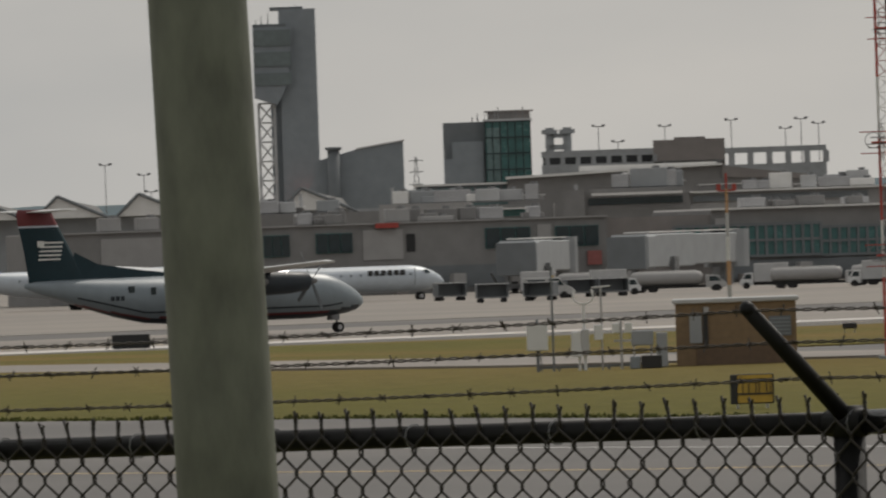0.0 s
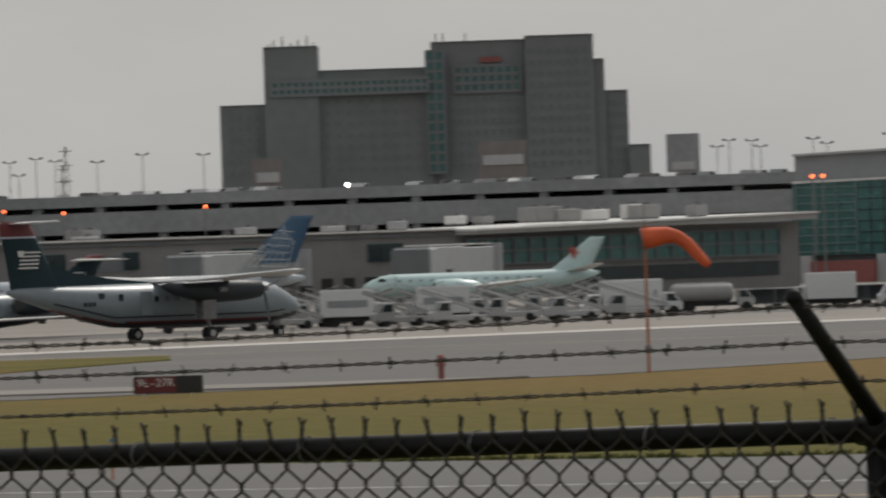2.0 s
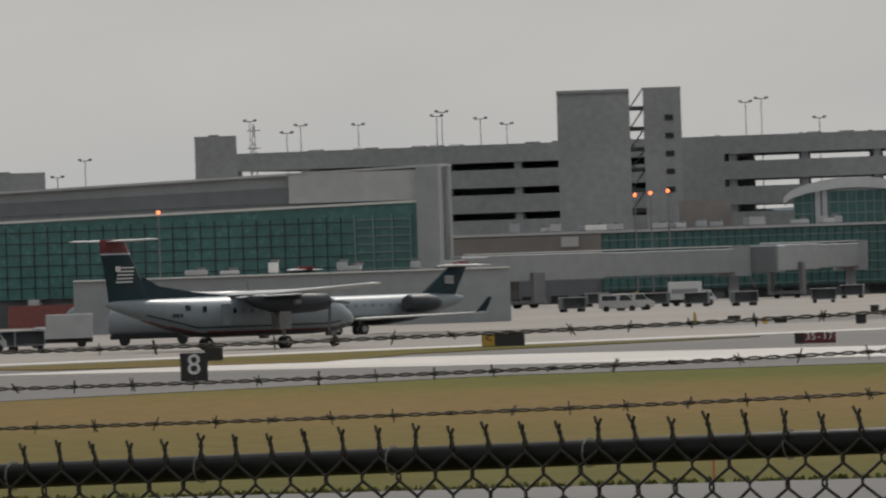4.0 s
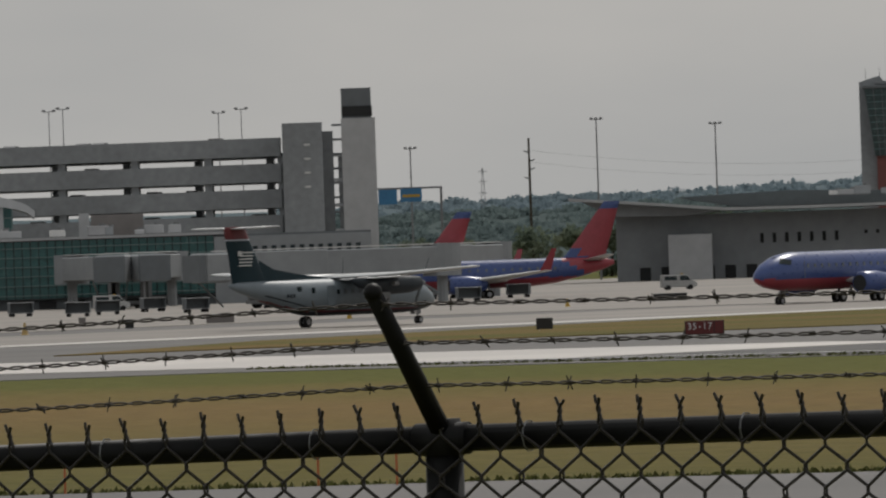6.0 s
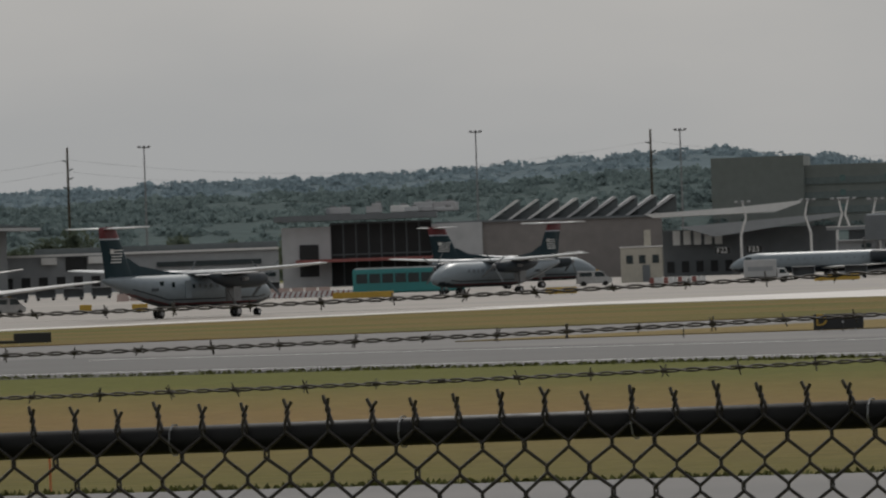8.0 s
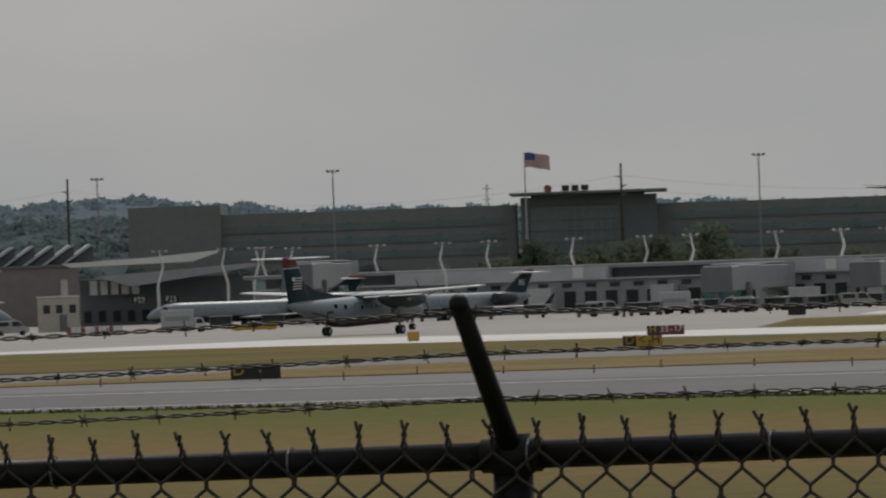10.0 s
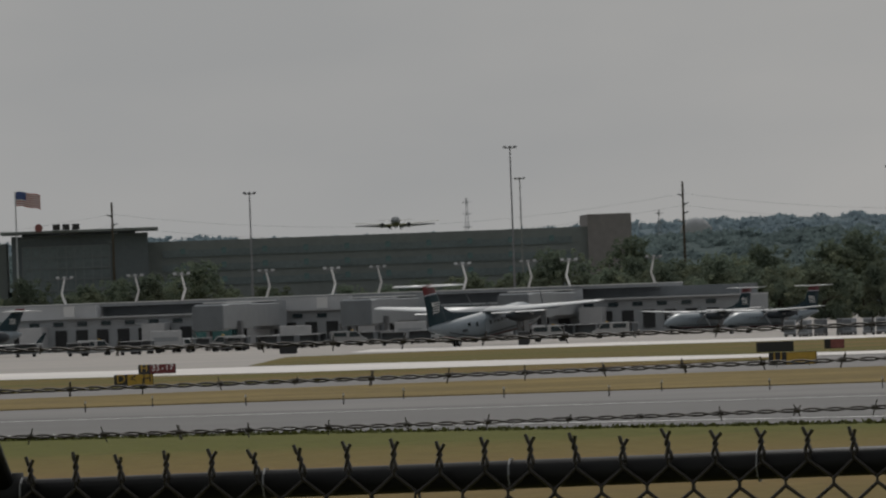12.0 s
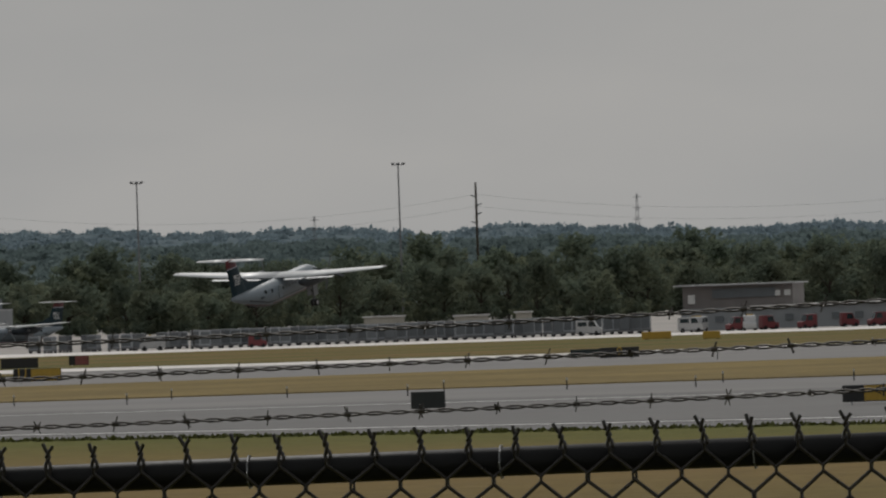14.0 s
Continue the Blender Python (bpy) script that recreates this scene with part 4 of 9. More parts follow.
def control_tower():
    s = Site("control_tower", -43.06, 1500, -42.63, 1500, "tall blue-grey airport control tower with banded glass cab", "tower")
    s.add("shaft", -42.84, -42.63, None, 22.95, 9, WALL_BLUE)
    s.add("lift_core", -42.90, -42.84, None, 15.5, 6, WALL_BLUE, 1.5)
    bm = bmesh.new()
    prism(bm, [(s.x(-42.99), s.z(21.2)), (s.x(-42.76), s.z(21.2)), (s.x(-42.80), s.z(15.5)), (s.x(-42.86), s.z(13.4)), (s.x(-42.99), s.z(14.2))], -1.5, 6)
    cab = part("cab", bm, WALL_BLUE, s.ob)
    for e0, e1 in ((19.3, 20.9), (17.3, 18.7), (15.4, 16.6)):
        bm = boxes((s.x(-42.985), s.x(-42.775), -1.75, -1.4, s.z(e0), s.z(e1)))
        part("glass_band", bm, HOTEL_GLASS, cab)
    s.add("roof_cap", -42.99, -42.80, 21.2, 21.5, 6, WALL_DARK, -0.8)
    s.add("penthouse", -42.89, -42.70, 22.9, 23.2, 5, WALL_DARK, 1)
    bm = bmesh.new()
    xl, xr, z0, z1 = s.x(-42.97), s.x(-42.88), 0, s.z(13.6)
    for x in (xl, xr):
        rod(bm, (x, 0.3, z0), (x, 0.3, z1), 0.22, n=6)
    k = 9
    for i in range(k):
        a, b = z0 + (z1 - z0) * i / k, z0 + (z1 - z0) * (i + 1) / k
        rod(bm, (xl, 0.3, a), (xr, 0.3, b), 0.14, n=5)
        rod(bm, (xr, 0.3, a), (xl, 0.3, b), 0.14, n=5)
        rod(bm, (xl, 0.3, b), (xr, 0.3, b), 0.14, n=5)
    part("stair_truss", bm, WALL_LIGHT, s.ob)
    for i, b in enumerate((-42.97, -42.94, -42.90, -42.80, -42.74)):
        part("antenna", rod(bmesh.new(), (s.x(b), 2, s.z(21.2)), (s.x(b), 2, s.z(22.0 + 0.4 * (i % 3) + (1.0 if i > 2 else 0))), 0.1, 0.04, n=6), DULL_METAL, s.ob)
    lamp = tagged(new("obstruction_lamp"), "glowing orange obstruction lamp", "lamp", "obstruction lamps")
    lamp.matrix_basis = s.ob.matrix_basis @ pose(s.x(-42.73), -1.5, s.z(4.55))
    bm = bmesh.new()
    bmesh.ops.create_icosphere(bm, subdivisions=2, radius=0.32, matrix=Matrix.Translation((-0.35, 0, 0)))
    bmesh.ops.create_icosphere(bm, subdivisions=2, radius=0.32, matrix=Matrix.Translation((0.35, 0, 0)))
    smooth(part("lens", bm, LAMP_RED, lamp))
    part("bracket", boxes((-0.8, 0.8, 0.1, 1.5, -0.1, 0.1)), DULL_METAL, lamp)


def wedge_building():
    s = Site("wedge_building", -42.66, 1450, -42.15, 1450, "blue-grey metal building with a sloping roof", "building")
    prism_bm = prism(bmesh.new(), [(s.x(-42.66), 0), (s.x(-42.15), 0), (s.x(-42.15), s.z(9.4)), (s.x(-42.42), s.z(8.7)), (s.x(-42.66), s.z(7.6))], 0, 20)
    part("shell", prism_bm, WALL_BLUE, s.ob)
    part("roof_sheet", prism(bmesh.new(), [(s.x(-42.42), s.z(8.72)), (s.x(-42.145), s.z(9.42)), (s.x(-42.145), s.z(9.55)), (s.x(-42.42), s.z(8.85))], -0.3, 20.3), ROOF_WHITE, s.ob)
    bm = rod(bmesh.new(), (s.x(-42.55), -1.2, 0), (s.x(-42.55), -1.2, s.z(8.7)), 0.9, n=14)
    rod(bm, (s.x(-42.55), -1.2, s.z(8.7)), (s.x(-42.55), -1.2, s.z(9.0)), 1.2, n=14)
    smooth(part("vent_stack", bm, WALL_DARK, s.ob))


def glass_office():
    s = Site("glass_office", -41.93, 1400, -41.41, 1400, "dark green glass office block with roof antennas", "building")
    s.add("stair_block", -41.92, -41.68, None, 11.05, 18, WALL_DARK, 1.0)
    s.add("wall_panel", -41.87, -41.69, 4.6, 9.1, 1.0, WALL_BLUE, 0)
    s.add("wall_panel", -41.92, -41.87, 4.6, 7.4, 1.0, WALL_BLUE, 0)
    glass = s.add("curtain_wall", -41.68, -41.42, None, 11.0, 18, GLASS_GREEN, -0.5)
    s.add("roof_slab", -41.69, -41.41, 11.0, 11.25, 19, WALL_LIGHT, -0.8)
    s.add("light_pane", -41.67, -41.59, 5.0, 10.4, 0.3, GLASS_LIGHT, -0.7)
    s.mullions(-41.68, -41.42, 4.6, 11.0, 6, 4, GLASS_DARK, y=-0.75, r=0.07)
    bm = rod(bmesh.new(), (s.x(-41.54), 8, s.z(11.2)), (s.x(-41.54), 8, s.z(12.0)), 3.0, n=20)
    rod(bm, (s.x(-41.54), 8, s.z(12.0)), (s.x(-41.54), 8, s.z(12.15)), 3.5, n=20)
    part("roof_drum", bm, WALL_BROWN, s.ob)
    for i, b in enumerate((-41.75, -41.72, -41.62, -41.60, -41.56, -41.53, -41.50, -41.46, -41.43)):
        part("antenna", rod(bmesh.new(), (s.x(b), 3, s.z(11.1)), (s.x(b), 3, s.z(11.6 + 0.3 * (i % 4))), 0.12, 0.05, n=5), DULL_METAL, s.ob)
    rail = bmesh.new()
    for i in range(13):
        x = s.x(-41.68) + (s.x(-41.42) - s.x(-41.68)) * i / 12
        rod(rail, (x, -0.5, s.z(11.2)), (x, -0.5, s.z(11.75)), 0.05, n=4)
    rod(rail, (s.x(-41.68), -0.5, s.z(11.7)), (s.x(-41.42), -0.5, s.z(11.7)), 0.05, n=4)
    part("roof_railing", rail, DULL_METAL, s.ob)


def deck_opening_rows(s, bl, br, rows, bays, depth, wall, beam=0.5):
    """Parking decks: parapet bands with open bays between them, columns and a back wall of other decks."""
    x0, x1 = s.x(bl), s.x(br)
    for z0, z1 in rows:
        part("parapet", boxes((x0, x1, -0.25, 0.25, z0, z1)), wall, s.ob)
        part("deck", boxes((x0, x1, 0.25, depth, z0, z0 + 0.45)), wall, s.ob)
    top = rows[-1][0]
    for i in range(bays + 1):
        x = x0 + (x1 - x0) * i / bays
        part("column", boxes((x - 0.55, x + 0.55, 0.26, 1.2, 0, top)), wall, s.ob)
        part("rear_column", boxes((x - 0.5, x + 0.5, depth - 1.2, depth - 0.2, 0, top)), wall, s.ob)


def west_garage():
    s = Site("parking_garage_west", -39.1, 1270, -33.0, 1230, "long grey concrete parking garage with open decks", "parking garage")
    h = s.z(5.85)
    deck_opening_rows(s, -38.5, -33.05, [(h - 11.6, h - 8.9), (h - 8.2, h - 5.5), (h - 4.8, h - 2.1), (h - 1.4, h)], 15, 34, CONC_WALL)
    part("deck_rear_wall", boxes((s.x(-38.5), s.x(-33.05), 34, 34.5, 0, h - 1.2)), WALL_GREY, s.ob)
    part("lower_wall", boxes((s.x(-39.1), s.x(-38.5), 0, 20, 0, s.z(4.4, -38.9))), CONC_WALL, s.ob)
    s.windows(-39.05, -38.52, 3.0, 3.8, 7, 1, 0.6, 0.8, SHADOW_IN, -0.05, "opening")
    t = Site("stair_tower", -38.23, 1240, -37.62, 1240, "square brown-grey stair tower on the garage", "tower")
    t.add("core", -38.22, -37.92, None, 10.05, 10, WALL_DARK)
    t.add("wing", -37.92, -37.85, None, 9.4, 10, WALL_DARK, 0.5)
    t.add("cap", -38.05, -37.93, 10.05, 10.25, 4, WALL_DARK, 2)
    t.add("base_block", -38.23, -37.62, None, 4.9, 8, WALL_BROWN, -8.2)
    rnd = random.Random(3)
    for i in range(46):
        b = rnd.uniform(-38.4, -33.2)
        parked_car(s.ob.matrix_basis @ pose(s.x(b), 3.2, h - 1.0, 0, 0, rnd.choice((90, -90))), rnd)


def parked_car(m, rnd):
    ob = tagged(new("parked_car"), "parked car on the garage's roof deck", "car", "cars on the garage")
    ob.matrix_basis = m
    mat = rnd.choice([WHITE_PAINT, DULL_METAL, SIGN_BLACK, METAL_GREY, WALL_DARK])
    pts = [(-2.2, 0.3), (2.2, 0.3), (2.25, 0.75), (1.3, 0.95), (0.6, 1.42), (-1.2, 1.45), (-1.9, 0.98), (-2.25, 0.9)]
    part("body", bev(prism(bmesh.new(), pts, -0.85, 0.85), 0.06), mat, ob)
    part("glass", prism(bmesh.new(), [(1.15, 0.96), (0.58, 1.37), (-1.15, 1.4), (-1.7, 1.0)], -0.87, 0.87), GLASS_DARK, ob)
    for x in (-1.4, 1.4):
        for y in (-0.8, 0.8):
            part("wheel", rod(bmesh.new(), (x, y - 0.1, 0.32), (x, y + 0.1, 0.32), 0.32, n=12), TYRE, ob)


def roof_deck():
    s = Site("upper_parking_deck", -41.36, 1320, -39.72, 1320, "grey concrete deck with open columns on top", "parking garage")
    s.add("lower_wall", -41.36, -40.31, None, 6.5, 20, CONC_WALL)
    s.add("parapet", -41.36, -40.72, 7.2, 7.85, 0.6, CONC_WALL)
    for i in range(8):
        b = -41.34 + i * 0.088
        s.add("column", b, b + 0.025, 6.5, 7.2, 1, CONC_WALL)
    # a near-black sheet paints the gloom behind the open deck
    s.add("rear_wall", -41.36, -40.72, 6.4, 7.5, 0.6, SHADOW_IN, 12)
    s.add("penthouse", -40.72, -40.31, None, 8.6, 16, WALL_BROWN)
    s.add("penthouse_cap", -40.60, -40.42, 8.6, 8.85, 8, WALL_BROWN, 2)
    s.add("beam", -40.31, -39.73, 7.05, 7.6, 3, CONC_WALL)
    s.add("low_wall", -40.31, -39.73, None, 5.9, 6, CONC_WALL)
    for i in range(6):
        b = -40.29 + i * 0.108
        s.add("column", b, b + 0.035, 5.9, 7.05, 1.2, CONC_WALL)
    t = Site("vent_towers", -41.35, 1340, -41.17, 1340, "pair of concrete ventilation towers with flared heads", "tower")
    for b in (-41.31, -41.21):
        t.add("shaft", b - 0.025, b + 0.025, None, 10.2, 3, CONC_WALL)
        t.add("head", b - 0.045, b + 0.045, 9.6, 10.0, 4, CONC_WALL, -0.4)
    t.add("link", -41.31, -41.21, 9.2, 9.6, 2, CONC_WALL)
    t.add("link", -41.31, -41.21, 8.0, 8.5, 2, CONC_WALL)


def terminal_west():
    r = Site("terminal_roof_hall", -41.56, 1160, -39.84, 1160, "long grey terminal hall with bright roof edges", "terminal")
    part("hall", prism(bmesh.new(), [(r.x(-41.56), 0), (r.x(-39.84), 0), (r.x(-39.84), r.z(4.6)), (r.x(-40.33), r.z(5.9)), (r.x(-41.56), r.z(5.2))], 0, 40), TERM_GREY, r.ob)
    part("roof_edge", prism(bmesh.new(), [(r.x(-41.57), r.z(5.2)), (r.x(-40.33), r.z(5.92)), (r.x(-40.33), r.z(6.12)), (r.x(-41.57), r.z(5.45))], -1, 40), ROOF_WHITE, r.ob)
    r.add("roof_step", -41.15, -40.36, 5.75, 6.3, 10, ROOF_WHITE, 4)
    part("side_slope", prism(bmesh.new(), [(r.x(-40.33), r.z(4.7)), (r.x(-39.84), r.z(4.3)), (r.x(-39.84), r.z(4.75)), (r.x(-40.33), r.z(5.8))], -0.4, 39), WALL_BROWN, r.ob)
    g = Site("glazed_lounge", -42.10, 1170, -41.44, 1170, "low glazed lounge with green panes", "terminal")
    g.add("glass", -42.08, -41.56, None, 4.75, 8, GLASS_LIGHT)
    g.mullions(-42.08, -41.56, 3.6, 4.75, 14, 1, WALL_DARK, r=0.15)
    g.add("roof", -42.10, -41.54, 4.75, 4.95, 9, ROOF_WHITE, -0.5)
    m = Site("terminal_middle", -43.7, 1060, -38.4, 1060, "pale stepped terminal building with cluttered roofs", "terminal")
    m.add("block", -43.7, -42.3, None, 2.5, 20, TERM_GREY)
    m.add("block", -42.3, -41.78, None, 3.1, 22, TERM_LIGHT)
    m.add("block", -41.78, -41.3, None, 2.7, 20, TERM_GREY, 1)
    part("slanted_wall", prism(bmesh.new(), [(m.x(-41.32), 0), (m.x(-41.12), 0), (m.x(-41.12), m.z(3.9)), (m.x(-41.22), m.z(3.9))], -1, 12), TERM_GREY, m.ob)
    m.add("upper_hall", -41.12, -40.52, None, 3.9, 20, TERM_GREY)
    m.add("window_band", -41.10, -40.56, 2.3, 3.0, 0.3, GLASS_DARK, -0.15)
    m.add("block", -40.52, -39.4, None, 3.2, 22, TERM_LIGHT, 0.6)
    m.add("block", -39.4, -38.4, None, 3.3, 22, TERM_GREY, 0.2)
    m.add("roof_edge", -40.52, -38.4, 3.2, 3.38, 2, ROOF_WHITE, -0.2)
    roof_units(m, -43.5, -42.4, 2.5, 10, 11)
    roof_units(m, -42.3, -41.3, 3.0, 14, 12)
    roof_units(m, -41.1, -40.5, 3.9, 8, 13, 1.2)
    roof_units(m, -40.4, -38.5, 3.3, 16, 14)
    # long duct runs and penthouses on the stepped roofs; white parapets paint the backlit glints
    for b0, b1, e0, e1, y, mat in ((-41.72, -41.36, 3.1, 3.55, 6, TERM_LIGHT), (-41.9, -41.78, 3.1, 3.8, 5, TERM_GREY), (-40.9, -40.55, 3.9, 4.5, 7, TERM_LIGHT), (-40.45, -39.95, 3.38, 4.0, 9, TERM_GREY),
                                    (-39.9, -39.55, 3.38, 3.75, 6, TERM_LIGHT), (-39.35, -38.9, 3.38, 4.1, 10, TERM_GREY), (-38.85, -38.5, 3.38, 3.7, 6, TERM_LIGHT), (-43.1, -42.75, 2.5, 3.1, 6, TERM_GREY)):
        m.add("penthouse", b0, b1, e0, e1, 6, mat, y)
        m.add("penthouse_glint_edge", b0 - 0.01, b1 + 0.01, e1, e1 + 0.09, 6.4, ROOF_WHITE, y - 0.2)
    m.add("duct_run", -41.08, -40.56, 3.25, 3.5, 1.2, ROOF_WHITE, -1.6)
    m.add("canopy_strip", -41.62, -41.42, 2.2, 2.35, 3, ROOF_WHITE, -3)
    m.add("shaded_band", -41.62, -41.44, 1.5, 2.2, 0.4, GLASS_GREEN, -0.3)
    # two dark strips paint the shade below the roof edge
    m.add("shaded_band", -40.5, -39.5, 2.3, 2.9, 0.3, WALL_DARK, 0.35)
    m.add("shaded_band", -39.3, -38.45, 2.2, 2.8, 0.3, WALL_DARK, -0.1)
    for i in range(9):
        b = -43.3 + i * 0.53
        m.add("vent_stack", b, b + 0.02, 3.0, 4.2 + 0.3 * (i % 3), 0.5, METAL_GREY, 8)
    f = Site("concourse_west", -44.2, 940, -38.45, 960, "grey two-storey concourse with dark windows", "terminal")
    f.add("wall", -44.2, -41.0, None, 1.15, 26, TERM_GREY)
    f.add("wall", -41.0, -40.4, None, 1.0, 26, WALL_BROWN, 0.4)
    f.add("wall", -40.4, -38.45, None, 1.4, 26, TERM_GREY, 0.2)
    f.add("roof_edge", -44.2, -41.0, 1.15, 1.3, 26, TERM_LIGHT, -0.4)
    f.add("roof_edge", -40.4, -38.45, 1.4, 1.6, 26, ROOF_WHITE, -0.5)
    f.add("glass_wall", -40.62, -39.78, -3.3, -0.15, 0.5, GLASS_GREEN, -0.2)
    f.mullions(-40.62, -39.78, -3.3, -0.15, 16, 2, WALL_DARK, -0.3, 0.12)
    f.add("glass_wall", -39.78, -39.30, -3.4, -0.6, 0.5, GLASS_GREEN, 0.0)
    f.mullions(-39.78, -39.30, -3.4, -0.6, 9, 2, WALL_DARK, -0.1, 0.12)
    f.add("glass_wall", -39.24, -38.86, -3.25, -0.6, 0.5, GLASS_GREEN, 0.0)
    f.mullions(-39.24, -38.86, -3.25, -0.6, 7, 2, WALL_DARK, -0.1, 0.12)
    for b0, b1, e0, e1 in ((-42.97, -42.82, -1.8, 0.4), (-42.67, -42.46, -1.6, 0.4), (-41.70, -41.44, -1.65, 0.42), (-41.30, -41.05, -1.7, 0.37), (-43.5, -43.3, -1.7, 0.3)):
        f.add("window", b0, b1, e0, e1, 0.4, GLASS_GREEN, -0.15)
        f.windows(b0, b1, e0, e1, 3, 1, 0.9, 0.94, GLASS_DARK, -0.2, "pane")
    for b0, b1, e0, e1 in ((-42.15, -42.10, -1.7, 0.1), (-40.98, -40.93, -4.5, -2.6), (-40.90, -40.83, -5.3, -3.9), (-43.15, -43.1, -4.6, -2.5)):
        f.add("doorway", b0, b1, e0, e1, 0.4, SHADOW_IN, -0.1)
    f.add("fascia_sign", -42.33, -42.20, 0.75, 1.25, 0.5, RED_PAINT, -0.8)
    f.add("red_panel", -41.12, -41.04, -3.6, -2.2, 0.4, FADED_RED, -0.5)
    f.add("red_panel", -40.60, -40.54, -3.3, -1.7, 0.4, FADED_RED, -0.5)
    # pale wall panels, gate boxes, and dark strips painting the shade under the eaves
    for b0, b1 in ((-43.9, -43.55), (-42.4, -42.17), (-41.4, -41.32), (-40.38, -40.3)):
        f.add("wall_panel", b0, b1, -2.4, 0.6, 0.25, TERM_LIGHT, -0.12)
    f.add("painted_shade_band", -41.0, -40.42, -1.6, -1.1, 0.3, WALL_DARK, 0.2)
    f.add("painted_lower_shade", -44.1, -41.2, -5.4, -3.2, 0.3, WALL_DARK, -0.1)
    f.add("painted_lower_shade", -40.35, -38.5, -5.5, -3.7, 0.3, WALL_DARK, -0.08)
    for i in range(16):
        b = -43.9 + i * 0.33
        f.add("gate_box", b, b + 0.07, None, -4.0 - 0.5 * (i % 3), 2.2, (TERM_LIGHT, TERM_GREY, WALL_BROWN)[i % 3], -3.0)
    roof_units(f, -44.0, -41.1, 1.2, 22, 15, 0.8, [TERM_LIGHT, TERM_GREY, METAL_GREY])
    roof_units(f, -40.3, -38.5, 1.5, 9, 16, 0.7, [TERM_LIGHT, TERM_GREY, METAL_GREY])
    g = Site("concourse_middle", -38.45, 960, -35.05, 980, "grey two-storey concourse beside the aircraft stands", "terminal")
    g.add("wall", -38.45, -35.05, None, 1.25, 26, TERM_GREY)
    g.add("roof_edge", -38.45, -35.05, 1.25, 1.45, 26, ROOF_WHITE, -0.5)
    # a dark strip stands for the shadow line under the roof
    g.add("painted_fascia_shade", -38.45, -35.05, 0.75, 0.9, 0.5, WALL_DARK, -0.3)
    for b0, b1 in ((-38.17, -38.01), (-37.50, -37.28), (-36.95, -36.86), (-36.6, -36.55), (-36.33, -36.15), (-35.55, -35.35)):
        g.add("window", b0, b1, -1.7, 0.1, 0.4, GLASS_GREEN, -0.15)
        g.windows(b0, b1, -1.7, 0.1, 3, 1, 0.9, 0.94, GLASS_DARK, -0.2, "pane")
    # no hollow here: a flush dark sheet paints a recess's shade
    g.add("recess_shade", -37.2, -36.95, -1.9, -0.2, 0.4, WALL_DARK, -0.1)
    # flat dark boxes paint the shaded doorways
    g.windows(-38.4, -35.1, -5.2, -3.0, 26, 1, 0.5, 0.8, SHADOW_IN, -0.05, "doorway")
    roof_units(g, -38.4, -35.1, 1.35, 14, 17, 0.6, [TERM_LIGHT, TERM_GREY, METAL_GREY])
    h = Site("concourse_east", -35.05, 980, -33.08, 1010, "concourse with a dark glass band under a pale roof", "terminal")
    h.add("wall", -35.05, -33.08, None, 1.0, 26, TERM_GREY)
    part("roof", prism(bmesh.new(), [(h.x(-35.05), h.z(0.7)), (h.x(-33.08), h.z(1.2)), (h.x(-33.08), h.z(1.75)), (h.x(-35.05), h.z(1.05))], -3, 27), TERM_LIGHT, h.ob)
    part("roof_top", prism(bmesh.new(), [(h.x(-35.05), h.z(1.06)), (h.x(-33.08), h.z(1.76)), (h.x(-33.08), h.z(1.95)), (h.x(-35.05), h.z(1.25))], -3.2, 27), ROOF_WHITE, h.ob)
    h.add("glass_band", -35.0, -33.2, -2.3, 0.3, 0.5, GLASS_GREEN, -0.2)
    h.mullions(-35.0, -33.2, -2.3, 0.3, 20, 2, WALL_DARK, -0.3, 0.1)
    h.add("lower_glass", -34.3, -33.2, -4.3, -2.9, 0.5, GLASS_DARK, -0.2)
    roof_units(h, -34.9, -33.2, 1.7, 14, 18, 0.9, [ROOF_WHITE, TERM_LIGHT])


